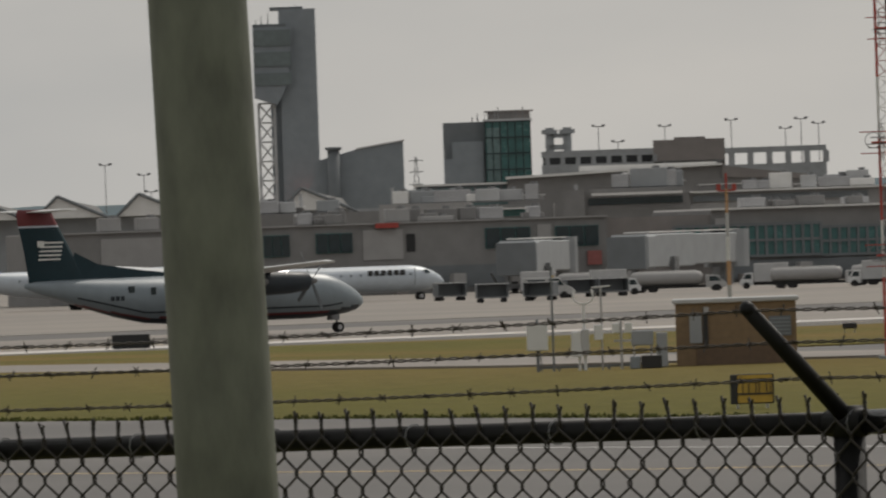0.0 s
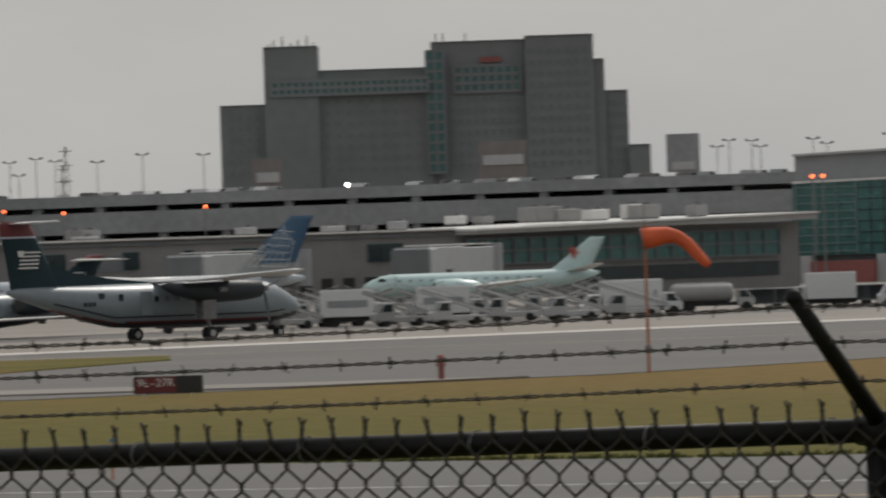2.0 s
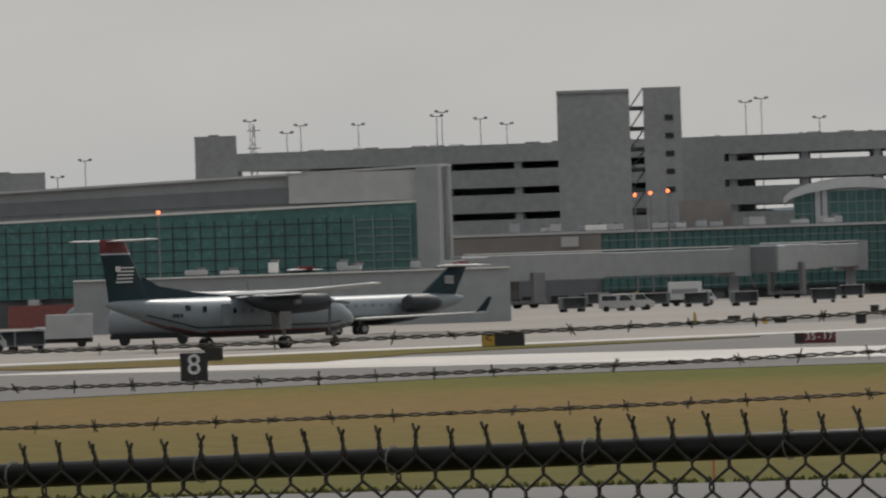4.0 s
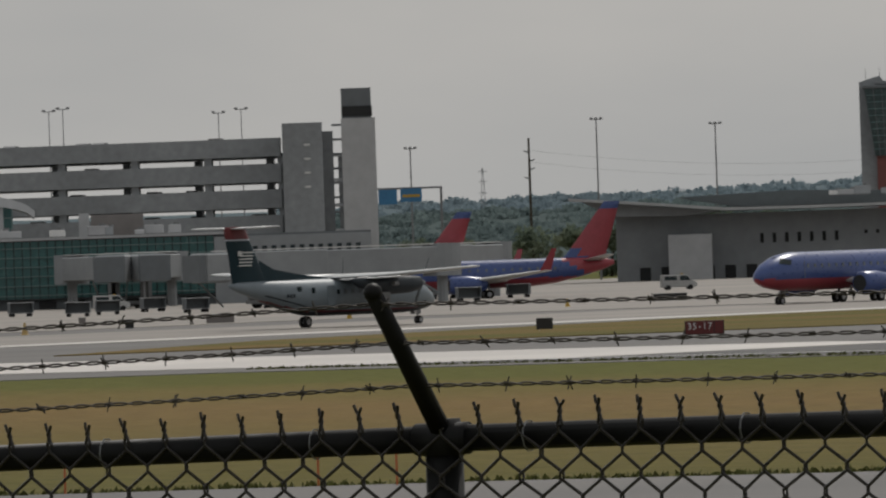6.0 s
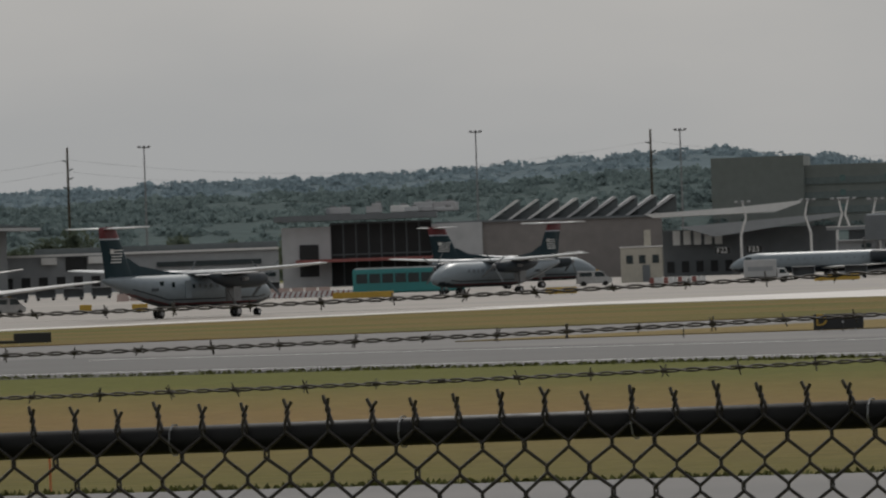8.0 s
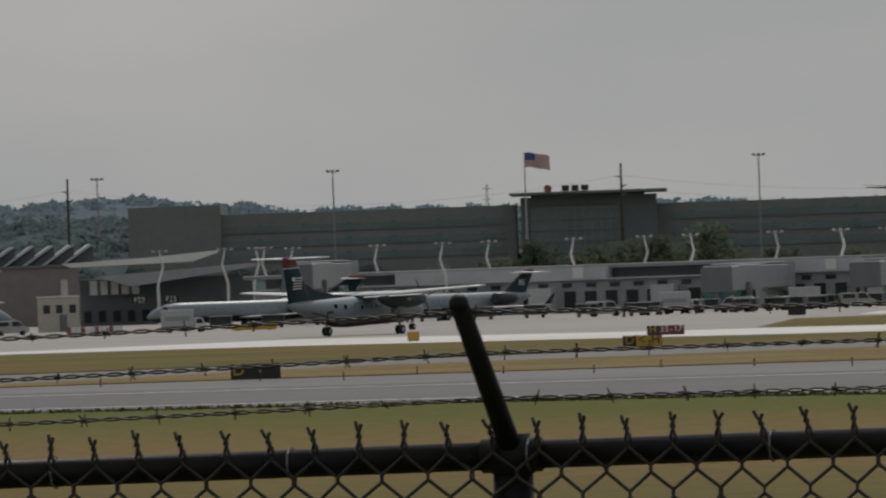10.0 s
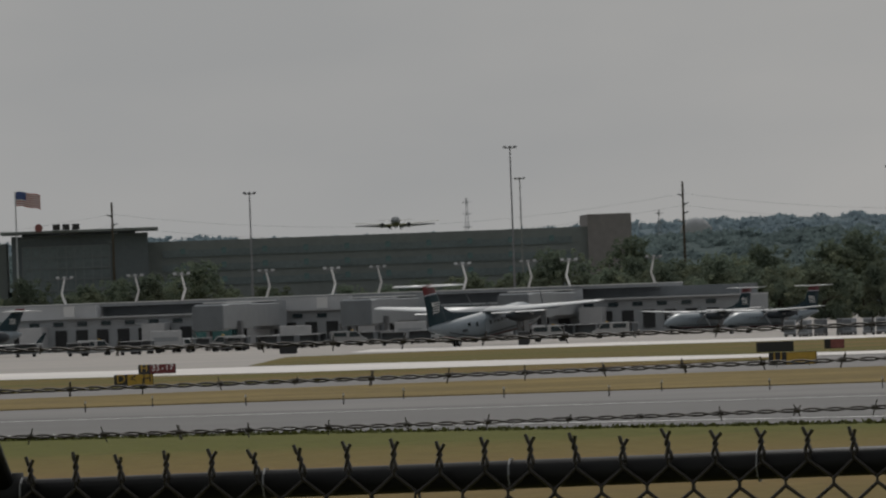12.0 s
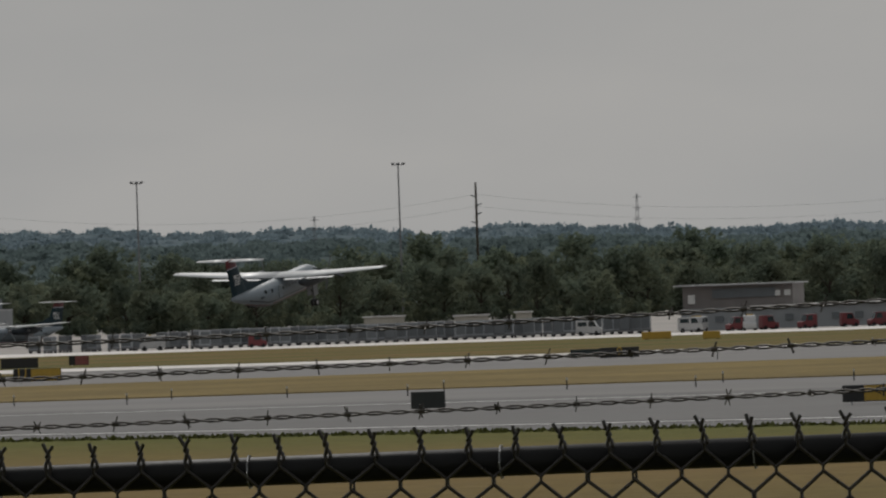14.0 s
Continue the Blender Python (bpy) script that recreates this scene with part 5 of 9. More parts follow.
def hotel():
    s = Site("hotel", -36.38, 1600, -33.9, 1600, "large stepped grey hotel with rows of small windows", "hotel")
    blocks = [(-36.37, -36.11, 14.3, 2), (-36.11, -35.80, 20.0, 0), (-35.80, -35.15, 17.5, 1), (-35.15, -34.61, 20.0, 2), (-34.61, -34.22, 20.3, 0), (-34.22, -34.16, 17.8, 1), (-34.16, -34.03, 14.6, 2), (-34.03, -33.91, 9.1, 0)]
    for b0, b1, e, y in blocks:
        s.add("block", b0, b1, None, e, 26, HOTEL_WALL, y)
        s.add("parapet", b0, b1, e, e + 0.12, 26.2, WALL_DARK, y - 0.2)
    s.add("green_band", -36.07, -35.17, 15.2, 16.6, 0.5, GLASS_GREEN, -0.2)
    s.mullions(-36.07, -35.17, 15.2, 16.6, 22, 2, HOTEL_WALL, -0.25, 0.25)
    s.add("green_corner", -35.18, -35.08, 7, 19.2, 0.6, GLASS_GREEN, 0.6)
    s.mullions(-35.18, -35.08, 7, 19.2, 2, 12, HOTEL_WALL, 0.5, 0.2)
    s.add("green_band", -35.02, -34.64, 15.0, 17.6, 0.5, GLASS_GREEN, 1.8)
    s.mullions(-35.02, -34.64, 15.0, 17.6, 8, 3, HOTEL_WALL, 1.7, 0.25)
    s.windows(-36.33, -36.13, 7, 13.6, 4, 6, 0.3, 0.4, HOTEL_GLASS, 2)
    s.windows(-36.05, -35.20, 7, 15.0, 13, 7, 0.28, 0.36, HOTEL_GLASS, 0.98)
    s.windows(-35.06, -34.64, 7, 14.8, 9, 7, 0.42, 0.45, HOTEL_GLASS, 1.98)
    s.windows(-34.60, -34.24, 7, 19.4, 7, 11, 0.34, 0.4, HOTEL_GLASS, -0.02)
    s.windows(-34.15, -34.05, 7, 14.0, 3, 6, 0.35, 0.4, HOTEL_GLASS, 1.98)
    s.add("red_sign", -34.87, -34.75, 17.9, 18.45, 0.4, FADED_RED, 1.4, "faded red sign panel without readable letters")
    for i, b in enumerate((-36.08, -36.05, -36.00, -35.95, -35.91, -35.86, -35.82)):
        part("antenna", rod(bmesh.new(), (s.x(b), 4, s.z(20.1)), (s.x(b), 4, s.z(20.5 + 0.35 * (i % 3))), 0.16, 0.08, n=5), WALL_DARK, s.ob)
    for b in (-35.12, -35.08, -34.95):
        part("roof_davit", rod(bmesh.new(), (s.x(b), 4, s.z(20.1)), (s.x(b), 4, s.z(21.0)), 0.12, 0.08, n=5), WALL_DARK, s.ob)
    for b0, b1, e in ((-36.20, -36.02, 9.0), (-34.90, -34.62, 10.0)):
        v = Site("plant_house", b0, 1500, b1, 1500, "pale plant house on a roof before the hotel", "building")
        v.add("wall", b0, b1, None, e, 6, WALL_BROWN)
        v.add("panel", b0 + 0.03, b1 - 0.02, e - 2.4, e - 1.4, 0.4, WALL_LIGHT, -0.2)
    t = Site("roof_tank_house", -33.82, 1420, -33.62, 1420, "concrete stair head on the garage", "building")
    t.add("wall", -33.82, -33.63, None, 10.1, 8, CONC_WALL)
    t.add("brace", -33.79, -33.66, 6.5, 7.3, 0.4, WALL_LIGHT, -0.3)
    for b, e, d in ((-37.28, 4.2, 1228), (-36.47, 4.4, 1223), (-35.65, 6.1, 1218)):
        bright_lamp(b, d, e, LAMP_RED if e < 6 else LAMP_WHITE, 0.22)
    for b, e in ((-37.62, 4.55), (-32.93, 5.4), (-32.99, 5.4), (-31.0, 5.75)):
        bright_lamp(b, 1020 if b > -33 else 1230, e, LAMP_RED, 0.2)


def bright_lamp(b, d, e, mat, r):
    ob = thing("obstruction_lamp", b, d - 2, EYE + d * e / 1000, label="small glowing obstruction lamp on a bracket", category="lamp", group="obstruction lamps")
    bm = bmesh.new()
    bmesh.ops.create_icosphere(bm, subdivisions=2, radius=r)
    smooth(part("lens", bm, mat, ob))
    z = ob.location.z
    part("post", rod(bmesh.new(), (0, 0.1, -z), (0, 0.1, 0), 0.12, 0.07, n=8), DULL_METAL, ob)


def glass_terminal():
    s = Site("glass_terminal", -33.10, 1060, -29.38, 1040, "terminal with a long green glass wall and pale upper storey", "terminal")
    w = s.w
    gl, gr, ul, ur = s.z(4.7, -33.1), s.z(5.95, -29.4), s.z(7.44, -33.0), s.z(9.5, -29.4)
    part("upper_storey", prism(bmesh.new(), [(0, 0), (w, 0), (w, ur), (0, ul)], 0.6, 4.5), WALL_GREY, s.ob)
    part("glass_wall", prism(bmesh.new(), [(0, 3.0), (w - 2.4, 3.0), (w - 2.4, gr), (0, gl)], -0.4, 0.59), GLASS_GREEN, s.ob)
    part("glass_edge", prism(bmesh.new(), [(0, gl), (w - 2.4, gr), (w - 2.4, gr + 0.25), (0, gl + 0.25)], -0.7, 0.4), ROOF_WHITE, s.ob)
    part("upper_band", prism(bmesh.new(), [(w * 0.16, gl + 1.0), (w * 0.77, gr + 0.4), (w * 0.77, gr + 2.0), (w * 0.16, gl + 2.3)], 0.2, 0.59), WALL_DARK, s.ob)
    part("upper_panel", boxes((w * 0.77, w - 1.2, -0.1, 0.59, gr + 0.3, ur - 0.3)), WALL_LIGHT, s.ob)
    part("end_pier", boxes((w - 2.4, w, -1.0, 3.5, 0, ur)), WALL_GREY, s.ob)
    part("parapet", prism(bmesh.new(), [(0, ul), (w, ur), (w, ur + 0.25), (0, ul + 0.25)], -0.1, 4.7), WALL_LIGHT, s.ob)
    for x0, x1, k in ((0.4, w * 0.10, 3), (w * 0.87, w * 0.955, 3)):
        for i in range(9):
            z = 3.4 + i * 0.85
            part("transom", boxes((x0, x1, -0.6, -0.35, z - 0.06, z + 0.06)), MULLION, s.ob)
        for i in range(k + 1):
            x = x0 + (x1 - x0) * i / k
            part("mullion", boxes((x - 0.08, x + 0.08, -0.62, -0.36, 3.0, 10.7)), MULLION, s.ob)
    n = 36
    for i in range(n + 1):
        x = w * 0.10 + (w * 0.77) * i / n
        part("glass_fin", boxes((x - 0.05, x + 0.05, -0.5, -0.38, 3.0, 10.6)), GLASS_DARK, s.ob)
    for i in range(1, 7):
        part("glass_rail", boxes((w * 0.10, w * 0.87, -0.5, -0.38, 3.0 + i * 1.17 - 0.04, 3.0 + i * 1.17 + 0.04)), GLASS_DARK, s.ob)
    for i in range(9):
        x = w * 0.02 + w * 0.95 * i / 8
        part("pier", boxes((x - 0.6, x + 0.6, -0.9, 0.6, 0, 3.0)), WALL_LIGHT, s.ob)
    # a dark sheet behind the piers paints the shade below the glass storey
    part("undercroft_shade", boxes((0, w, 0.4, 0.59, 0, 3.0)), WALL_DARK, s.ob)
    for x0, x1, m in ((0.03, 0.13, FADED_RED), (0.34, 0.5, FADED_RED), (0.2, 0.3, WALL_BLUE), (0.6, 0.7, WALL_BROWN)):
        part("store_wall", boxes((w * x0, w * x1, -1.6, 0.3, 0, 2.4)), m, s.ob)
    for b0, b1, e in ((-31.98, -31.64, 10.15), (-30.78, -30.54, 13.2)):
        t = Site("roof_plant_block", b0, 1350, b1, 1350, "square grey plant block above the terminal roof", "building")
        t.add("wall", b0, b1, None, e, 12, CONC_WALL)
        t.add("cap", b0 + 0.08, b0 + 0.14, e, e + 0.15, 3, WALL_DARK, 2)
    j = Site("low_gallery", -31.5, 900, -29.0, 900, "low grey gallery with a bright roof edge", "gallery")
    j.add("wall", -31.5, -29.0, None, -0.9, 6, WALL_GREY)
    j.add("roof_edge", -31.5, -29.0, -0.9, -0.75, 6.6, ROOF_WHITE, -0.3)
    roof_units(j, -31.4, -29.1, -0.75, 10, 21, 0.6)


def east_garage():
    s = Site("parking_garage_east", -30.55, 1420, -25.15, 1380, "long five-level grey concrete parking garage", "parking garage")
    h = s.z(11.55)
    rows = [(h - 2.55 - k * 3.55, h - k * 3.55) for k in range(5)][::-1]
    deck_opening_rows(s, -30.55, -25.2, rows, 13, 36, CONC_WALL)
    part("deck_rear_wall", boxes((s.x(-30.55), s.x(-28.0), 36, 36.4, 0, h - 1)), WALL_GREY, s.ob)
    part("stair_wall", boxes((s.x(-28.1), s.x(-27.75), -0.3, 8, 0, h)), CONC_WALL, s.ob)
    part("ground_storey", boxes((s.x(-30.55), s.x(-25.15), 0.5, 30, 0, h - 17.5)), WALL_DARK, s.ob)
    rnd = random.Random(9)
    for i in range(40):
        b = rnd.uniform(-30.4, -25.3)
        parked_car(s.ob.matrix_basis @ pose(s.x(b), 4.0, h - rnd.choice((1.2, 1.2, 4.75, 8.3, 11.85)), 0, 0, rnd.choice((90, -90))), rnd)
    t = Site("lift_tower", -28.71, 1370, -27.98, 1370, "twin pale concrete lift towers with a stair between", "tower")
    t.add("shaft", -28.70, -28.285, None, 16.6, 12, CONC_WALL)
    t.add("shaft", -28.205, -27.99, None, 16.65, 12, CONC_WALL)
    t.windows(-28.09, -28.03, 5.5, 14.5, 1, 5, 0.8, 0.3, SHADOW_IN, -0.05, "opening")
    for k in range(6):
        t.add("landing", -28.285, -28.205, 4.2 + k * 2.05, 4.6 + k * 2.05, 4, WALL_DARK, 3)
        a, b = Vector((t.x(-28.285), 4, t.z(4.4 + k * 2.05))), Vector((t.x(-28.205), 4, t.z(6.4 + k * 2.05)))
        part("stair_flight", rod(bmesh.new(), a, b, 0.13, n=4), CONC_WALL, t.ob)
    t.add("cornice", -28.70, -28.285, 16.2, 16.3, 12.4, WALL_DARK, -0.2)
    u = Site("corner_tower", -25.2, 1370, -24.65, 1370, "pale concrete corner towers of the garage", "tower")
    u.add("shaft", -25.19, -24.96, None, 13.1, 12, CONC_WALL)
    u.windows(-25.10, -25.0, 6.0, 11.6, 1, 4, 0.35, 0.14, SIGN_WHITE, -0.05, "opening")
    u.add("link_wall", -24.96, -24.90, None, 12.2, 5, CONC_WALL, 3)
    u.add("shaft", -24.85, -24.655, None, 13.4, 11, WALL_LIGHT)
    u.add("head", -24.845, -24.675, 13.4, 16.4, 10, WALL_DARK, 0.5)
    u.add("head_gap", -24.845, -24.67, 13.6, 14.6, 10.2, SHADOW_IN, 0.3)
    for k in range(7):
        u.add("landing", -24.905, -24.85, 4.0 + k * 1.45, 4.2 + k * 1.45, 3, CONC_WALL, 3)
    for b, e in ((-28.27, 5.95), (-28.18, 6.1), (-28.08, 6.25)):
        bright_lamp(b, 1180, e, LAMP_RED, 0.22)


def glass_concourse():
    s = Site("glass_concourse", -29.4, 1200, -24.7, 1200, "long concourse with green glass bands and jet bridges", "terminal")
    s.add("core", -29.4, -24.7, None, 2.2, 26, WALL_DARK, 0.6)
    s.add("glass_wall", -28.47, -25.6, -3.6, 2.25, 0.6, GLASS_GREEN, 0)
    s.add("roof_edge", -29.4, -25.5, 2.25, 2.5, 27, WALL_LIGHT, -0.5)
    for k in range(6):
        e = 1.5 - k * 0.95
        s.add("transom", -28.47, -25.6, e - 0.05, e + 0.05, 0.2, MULLION, -0.2)
    s.mullions(-28.47, -25.6, -3.6, 2.2, 60, 1, GLASS_DARK, -0.1, 0.06)
    s.add("brown_wall", -29.4, -28.47, -0.2, 2.2, 0.8, WALL_BROWN, -0.3)
    s.add("pale_wall", -28.7, -28.6, 1.0, 2.0, 0.4, WALL_LIGHT, -0.6)
    s.add("grey_wall", -25.6, -24.7, None, 2.0, 20, WALL_GREY, -0.5)
    s.windows(-25.5, -24.75, -3.8, 1.4, 14, 3, 0.5, 0.5, GLASS_DARK, -0.55)
    s.windows(-29.3, -25.65, -4.6, -3.8, 22, 1, 0.6, 0.85, SHADOW_IN, 0.5, "doorway")
    roof_units(s, -29.2, -25.7, 2.45, 26, 31, 0.75)
    a = Site("arched_hall", -27.42, 1225, -26.62, 1225, "arched glass hall with a pale vaulted roof", "terminal")
    pts_top, n = [], 20
    xl, xr = a.x(-27.42), a.x(-26.62)
    for i in range(n + 1):
        k = i / n
        pts_top.append((xl + (xr - xl) * k, a.z(5.2) + (a.z(7.05) - a.z(5.2)) * math.sin(math.pi * k) ** 0.6))
    roof = pts_top + [(x, z - 0.9 - 0.4 * math.sin(math.pi * i / n)) for i, (x, z) in reversed(list(enumerate(pts_top)))]
    part("vault", prism(bmesh.new(), roof, -2, 22), WALL_LIGHT, a.ob)
    a.add("glass_front", -27.36, -26.75, 2.4, 5.7, 18, GLASS_GREEN, 0)
    a.mullions(-27.36, -26.75, 2.4, 5.7, 12, 3, MULLION, -0.15, 0.08)
    for b in (-27.24, -27.2, -26.83):
        a.add("pier", b, b + 0.03, 2.4, 5.8, 1, WALL_LIGHT, -0.6)
    p = Site("plant_screen", -28.02, 1230, -27.72, 1230, "brown roof plant screen", "building")
    p.add("wall", -28.02, -27.72, 2.2, 5.2, 8, WALL_BROWN)
    q = Site("roof_stair_head", -26.35, 1230, -26.1, 1230, "pale roof stair head and ducts", "building")
    q.add("wall", -26.3, -26.0, 2.2, 4.6, 8, WALL_BROWN)
    q.add("frame_box", -26.37, -26.31, 2.2, 4.8, 2, WALL_LIGHT)


def jet_bridge(b0, d0, b1, d1, z=4.2):
    """A boarding bridge from the building to the stand: tunnel, rotunda, cab, legs."""
    a, c = at(b0, d0), at(b1, d1)
    ob = tagged(new("jet_bridge"), "pale grey boarding bridge on a wheeled leg", "jet bridge", "jet bridges")
    d = c - a
    L = d.length
    ob.matrix_basis = pose(a.x, a.y, 0, 0, 0, math.degrees(math.atan2(d.y, d.x)))
    t = part("tunnel", bev(boxes((0, L * 0.55, -1.5, 1.5, z + 0.2, z + 3.0)), 0.1), WALL_GREY, ob)
    part("outer_tunnel", bev(boxes((L * 0.5, L * 0.92, -1.6, 1.6, z + 0.05, z + 3.1)), 0.1), WALL_GREY, ob)
    part("roof_sheet", boxes((0, L * 0.92, -1.2, 1.2, z + 3.2, z + 3.32)), ROOF_WHITE, ob)
    part("cab", bev(boxes((L * 0.9, L, -1.8, 1.8, z - 0.1, z + 3.1)), 0.25), WALL_GREY, ob)
    part("canopy", boxes((L, L + 0.8, -1.8, 1.8, z, z + 2.9)), WALL_DARK, ob)
    part("rotunda", rod(bmesh.new(), (0, 0, z - 0.2), (0, 0, z + 3.3), 2.1, n=16), WALL_GREY, ob)
    part("rotunda_leg", rod(bmesh.new(), (0, 0, 0), (0, 0, z), 0.6, n=10), WALL_GREY, ob)
    for s in (-1, 1):
        part("lift_leg", boxes((L * 0.72, L * 0.76, s * 1.9 - 0.2, s * 1.9 + 0.2, 0.6, z + 1)), DULL_METAL, ob)
        part("wheel", rod(bmesh.new(), (L * 0.74, s * 1.2 - 0.25, 0.55), (L * 0.74, s * 1.2 + 0.25, 0.55), 0.55, n=12), TYRE, ob)
    part("axle", boxes((L * 0.71, L * 0.77, -2, 2, 0.5, 0.9)), DULL_METAL, ob)
    part("side_panel", boxes((L * 0.6, L * 0.66, -1.8, -1.74, z + 0.9, z + 1.9)), SIGN_BLUE if random.random() < 0.4 else WALL_DARK, ob)
    rail = bmesh.new()
    for i in range(5):
        rod(rail, (L * 0.86 + i * 0.6, -2.1 - i * 0.1, 0.3 + i * z / 5), (L * 0.86 + i * 0.6 + 0.6, -2.1 - i * 0.1, 0.3 + (i + 1) * z / 5), 0.1, n=4)
    part("service_stair", rail, DULL_METAL, ob)
    return ob


def ramp_tower():
    s = Site("ramp_control_tower", -21.9, 1500, -21.43, 1500, "ramp tower with a flared glass cab on a red shaft", "tower")
    s.add("slab", -21.88, -21.79, None, 15.1, 8, CONC_WALL, 2)
    part("slab_top", prism(bmesh.new(), [(s.x(-21.88), s.z(15.0)), (s.x(-21.63), s.z(15.0)), (s.x(-21.63), s.z(15.7)), (s.x(-21.68), s.z(15.7)), (s.x(-21.69), s.z(15.3)), (s.x(-21.74), s.z(15.3)), (s.x(-21.76), s.z(15.8)), (s.x(-21.81), s.z(15.6)), (s.x(-21.88), s.z(15.2))], 3, 9), CONC_WALL, s.ob)
    s.add("slab_rear", -21.80, -21.60, 7.0, 15.1, 5, CONC_WALL, 4)
    s.add("shaft", -21.79, -21.61, None, 7.9, 7, SHAFT_RED, 1.0)
    s.add("shaft_edge", -21.66, -21.60, None, 7.7, 5, WALL_DARK, 2)
    bl, br, tl, tr = s.x(-21.80), s.x(-21.56), s.x(-21.85), s.x(-21.45)
    zb, zt = s.z(7.8), s.z(14.5)
    cab = loft(bmesh.new(), [[(bl, 0.5, zb), (br, 0.5, zb), (br, 8, zb), (bl, 8, zb)], [(tl, -2.5, zt), (tr, -2.5, zt), (tr, 11, zt), (tl, 11, zt)]])
    cab = part("cab", cab, TOWER_GLASS, s.ob)
    part("cab_roof", bev(boxes((tl - 0.3, tr + 0.3, -2.8, 11.3, zt, zt + 0.5)), 0.1), WALL_DARK, s.ob)
    for k in range(1, 10):
        f = k / 10
        x0, x1, y, z = bl + (tl - bl) * f, br + (tr - br) * f, 0.5 - 3.0 * f, zb + (zt - zb) * f
        part("transom", boxes((x0, x1, y - 0.12, y + 0.1, z - 0.06, z + 0.06)), GLASS_LIGHT, s.ob)
    for k in range(9):
        f = k / 8
        rodbm = rod(bmesh.new(), (bl + (br - bl) * f, 0.45, zb), (tl + (tr - tl) * f, -2.55, zt), 0.08, n=4)
        part("mullion", rodbm, WALL_DARK, s.ob)
    for b in (-21.84, -21.76, -21.66, -21.5, -21.46):
        part("antenna", rod(bmesh.new(), (s.x(b), 4, zt), (s.x(b), 4, zt + 3.2), 0.07, 0.03, n=4), DULL_METAL, s.ob)


def pavilion():
    s = Site("swept_roof_terminal", -23.56, 1430, -20.76, 1430, "grey terminal with a sweeping thin roof", "terminal")
    s.add("wall", -23.3, -20.95, None, 2.6, 30, WALL_GREY, 4)
    x = s.x
    top = [(-23.56, 4.6), (-23.1, 3.9), (-22.66, 3.15), (-22.2, 3.1), (-21.6, 3.15), (-20.76, 2.85)]
    pts = [(x(b), s.z(e)) for b, e in top] + [(x(b), s.z(e - 0.28)) for b, e in reversed(top)]
    part("roof", prism(bmesh.new(), pts, -4, 34), WALL_LIGHT, s.ob, "thin pale roof with an upswept end")
    part("soffit", prism(bmesh.new(), [(x(-23.5), s.z(4.25)), (x(-22.7), s.z(2.85)), (x(-22.9), s.z(2.5)), (x(-23.3), s.z(2.6))], -1, 30), WALL_GREY, s.ob)
    pts = [(x(-22.95), s.z(4.35)), (x(-22.3), s.z(4.7)), (x(-21.5), s.z(4.3)), (x(-20.8), s.z(3.0)), (x(-21.6), s.z(3.15)), (x(-22.6), s.z(3.2))]
    part("upper_roof", prism(bmesh.new(), pts, 10, 40), ROOF_DARK, s.ob, "dark green upper roof")
    s.windows(-22.5, -22.0, -0.6, 0.6, 7, 1, 0.28, 0.8, SHADOW_IN, 3.95)
    s.windows(-21.9, -21.7, 0.0, 0.6, 3, 1, 0.28, 0.6, SHADOW_IN, 3.95)
    s.windows(-23.2, -21.0, -4.2, -2.4, 18, 1, 0.5, 0.8, SHADOW_IN, 3.95, "doorway")
    s.add("annex", -23.0, -22.75, None, 0.6, 6, WALL_LIGHT, -2)
    s.add("green_panel", -21.50, -21.42, -1.2, 1.2, 0.5, GLASS_GREEN, 3.6)
    roof_units(s, -22.2, -21.5, 4.0, 4, 41, 0.8)
    g = Site("gate_building", -21.05, 1460, -19.4, 1460, "long low gate building with dark window strips", "terminal")
    g.add("wall", -21.05, -19.4, None, -0.1, 20, WALL_GREY)
    g.add("roof_edge", -21.05, -19.4, -0.1, 0.12, 21, ROOF_WHITE, -0.6)
    g.add("rear_roof", -20.8, -19.4, 0.1, 0.7, 10, ROOF_DARK, 12)
    g.add("window_strip", -20.1, -19.5, -1.5, -1.0, 0.4, GLASS_DARK, -0.2)
    g.add("window_strip", -20.0, -19.42, -2.8, -2.4, 0.4, GLASS_DARK, -0.2)
    g.add("dark_bay", -20.62, -20.5, -1.6, -0.2, 0.6, SHADOW_IN, -0.3)
    g.windows(-21.0, -20.2, -3.4, -2.0, 8, 1, 0.5, 0.8, SHADOW_IN, -0.05, "doorway")
    for b in (-20.72, -20.45):
        g.add("tilted_panel", b - 0.04, b + 0.05, -0.9, -0.2, 0.6, ROOF_WHITE, -1.0)


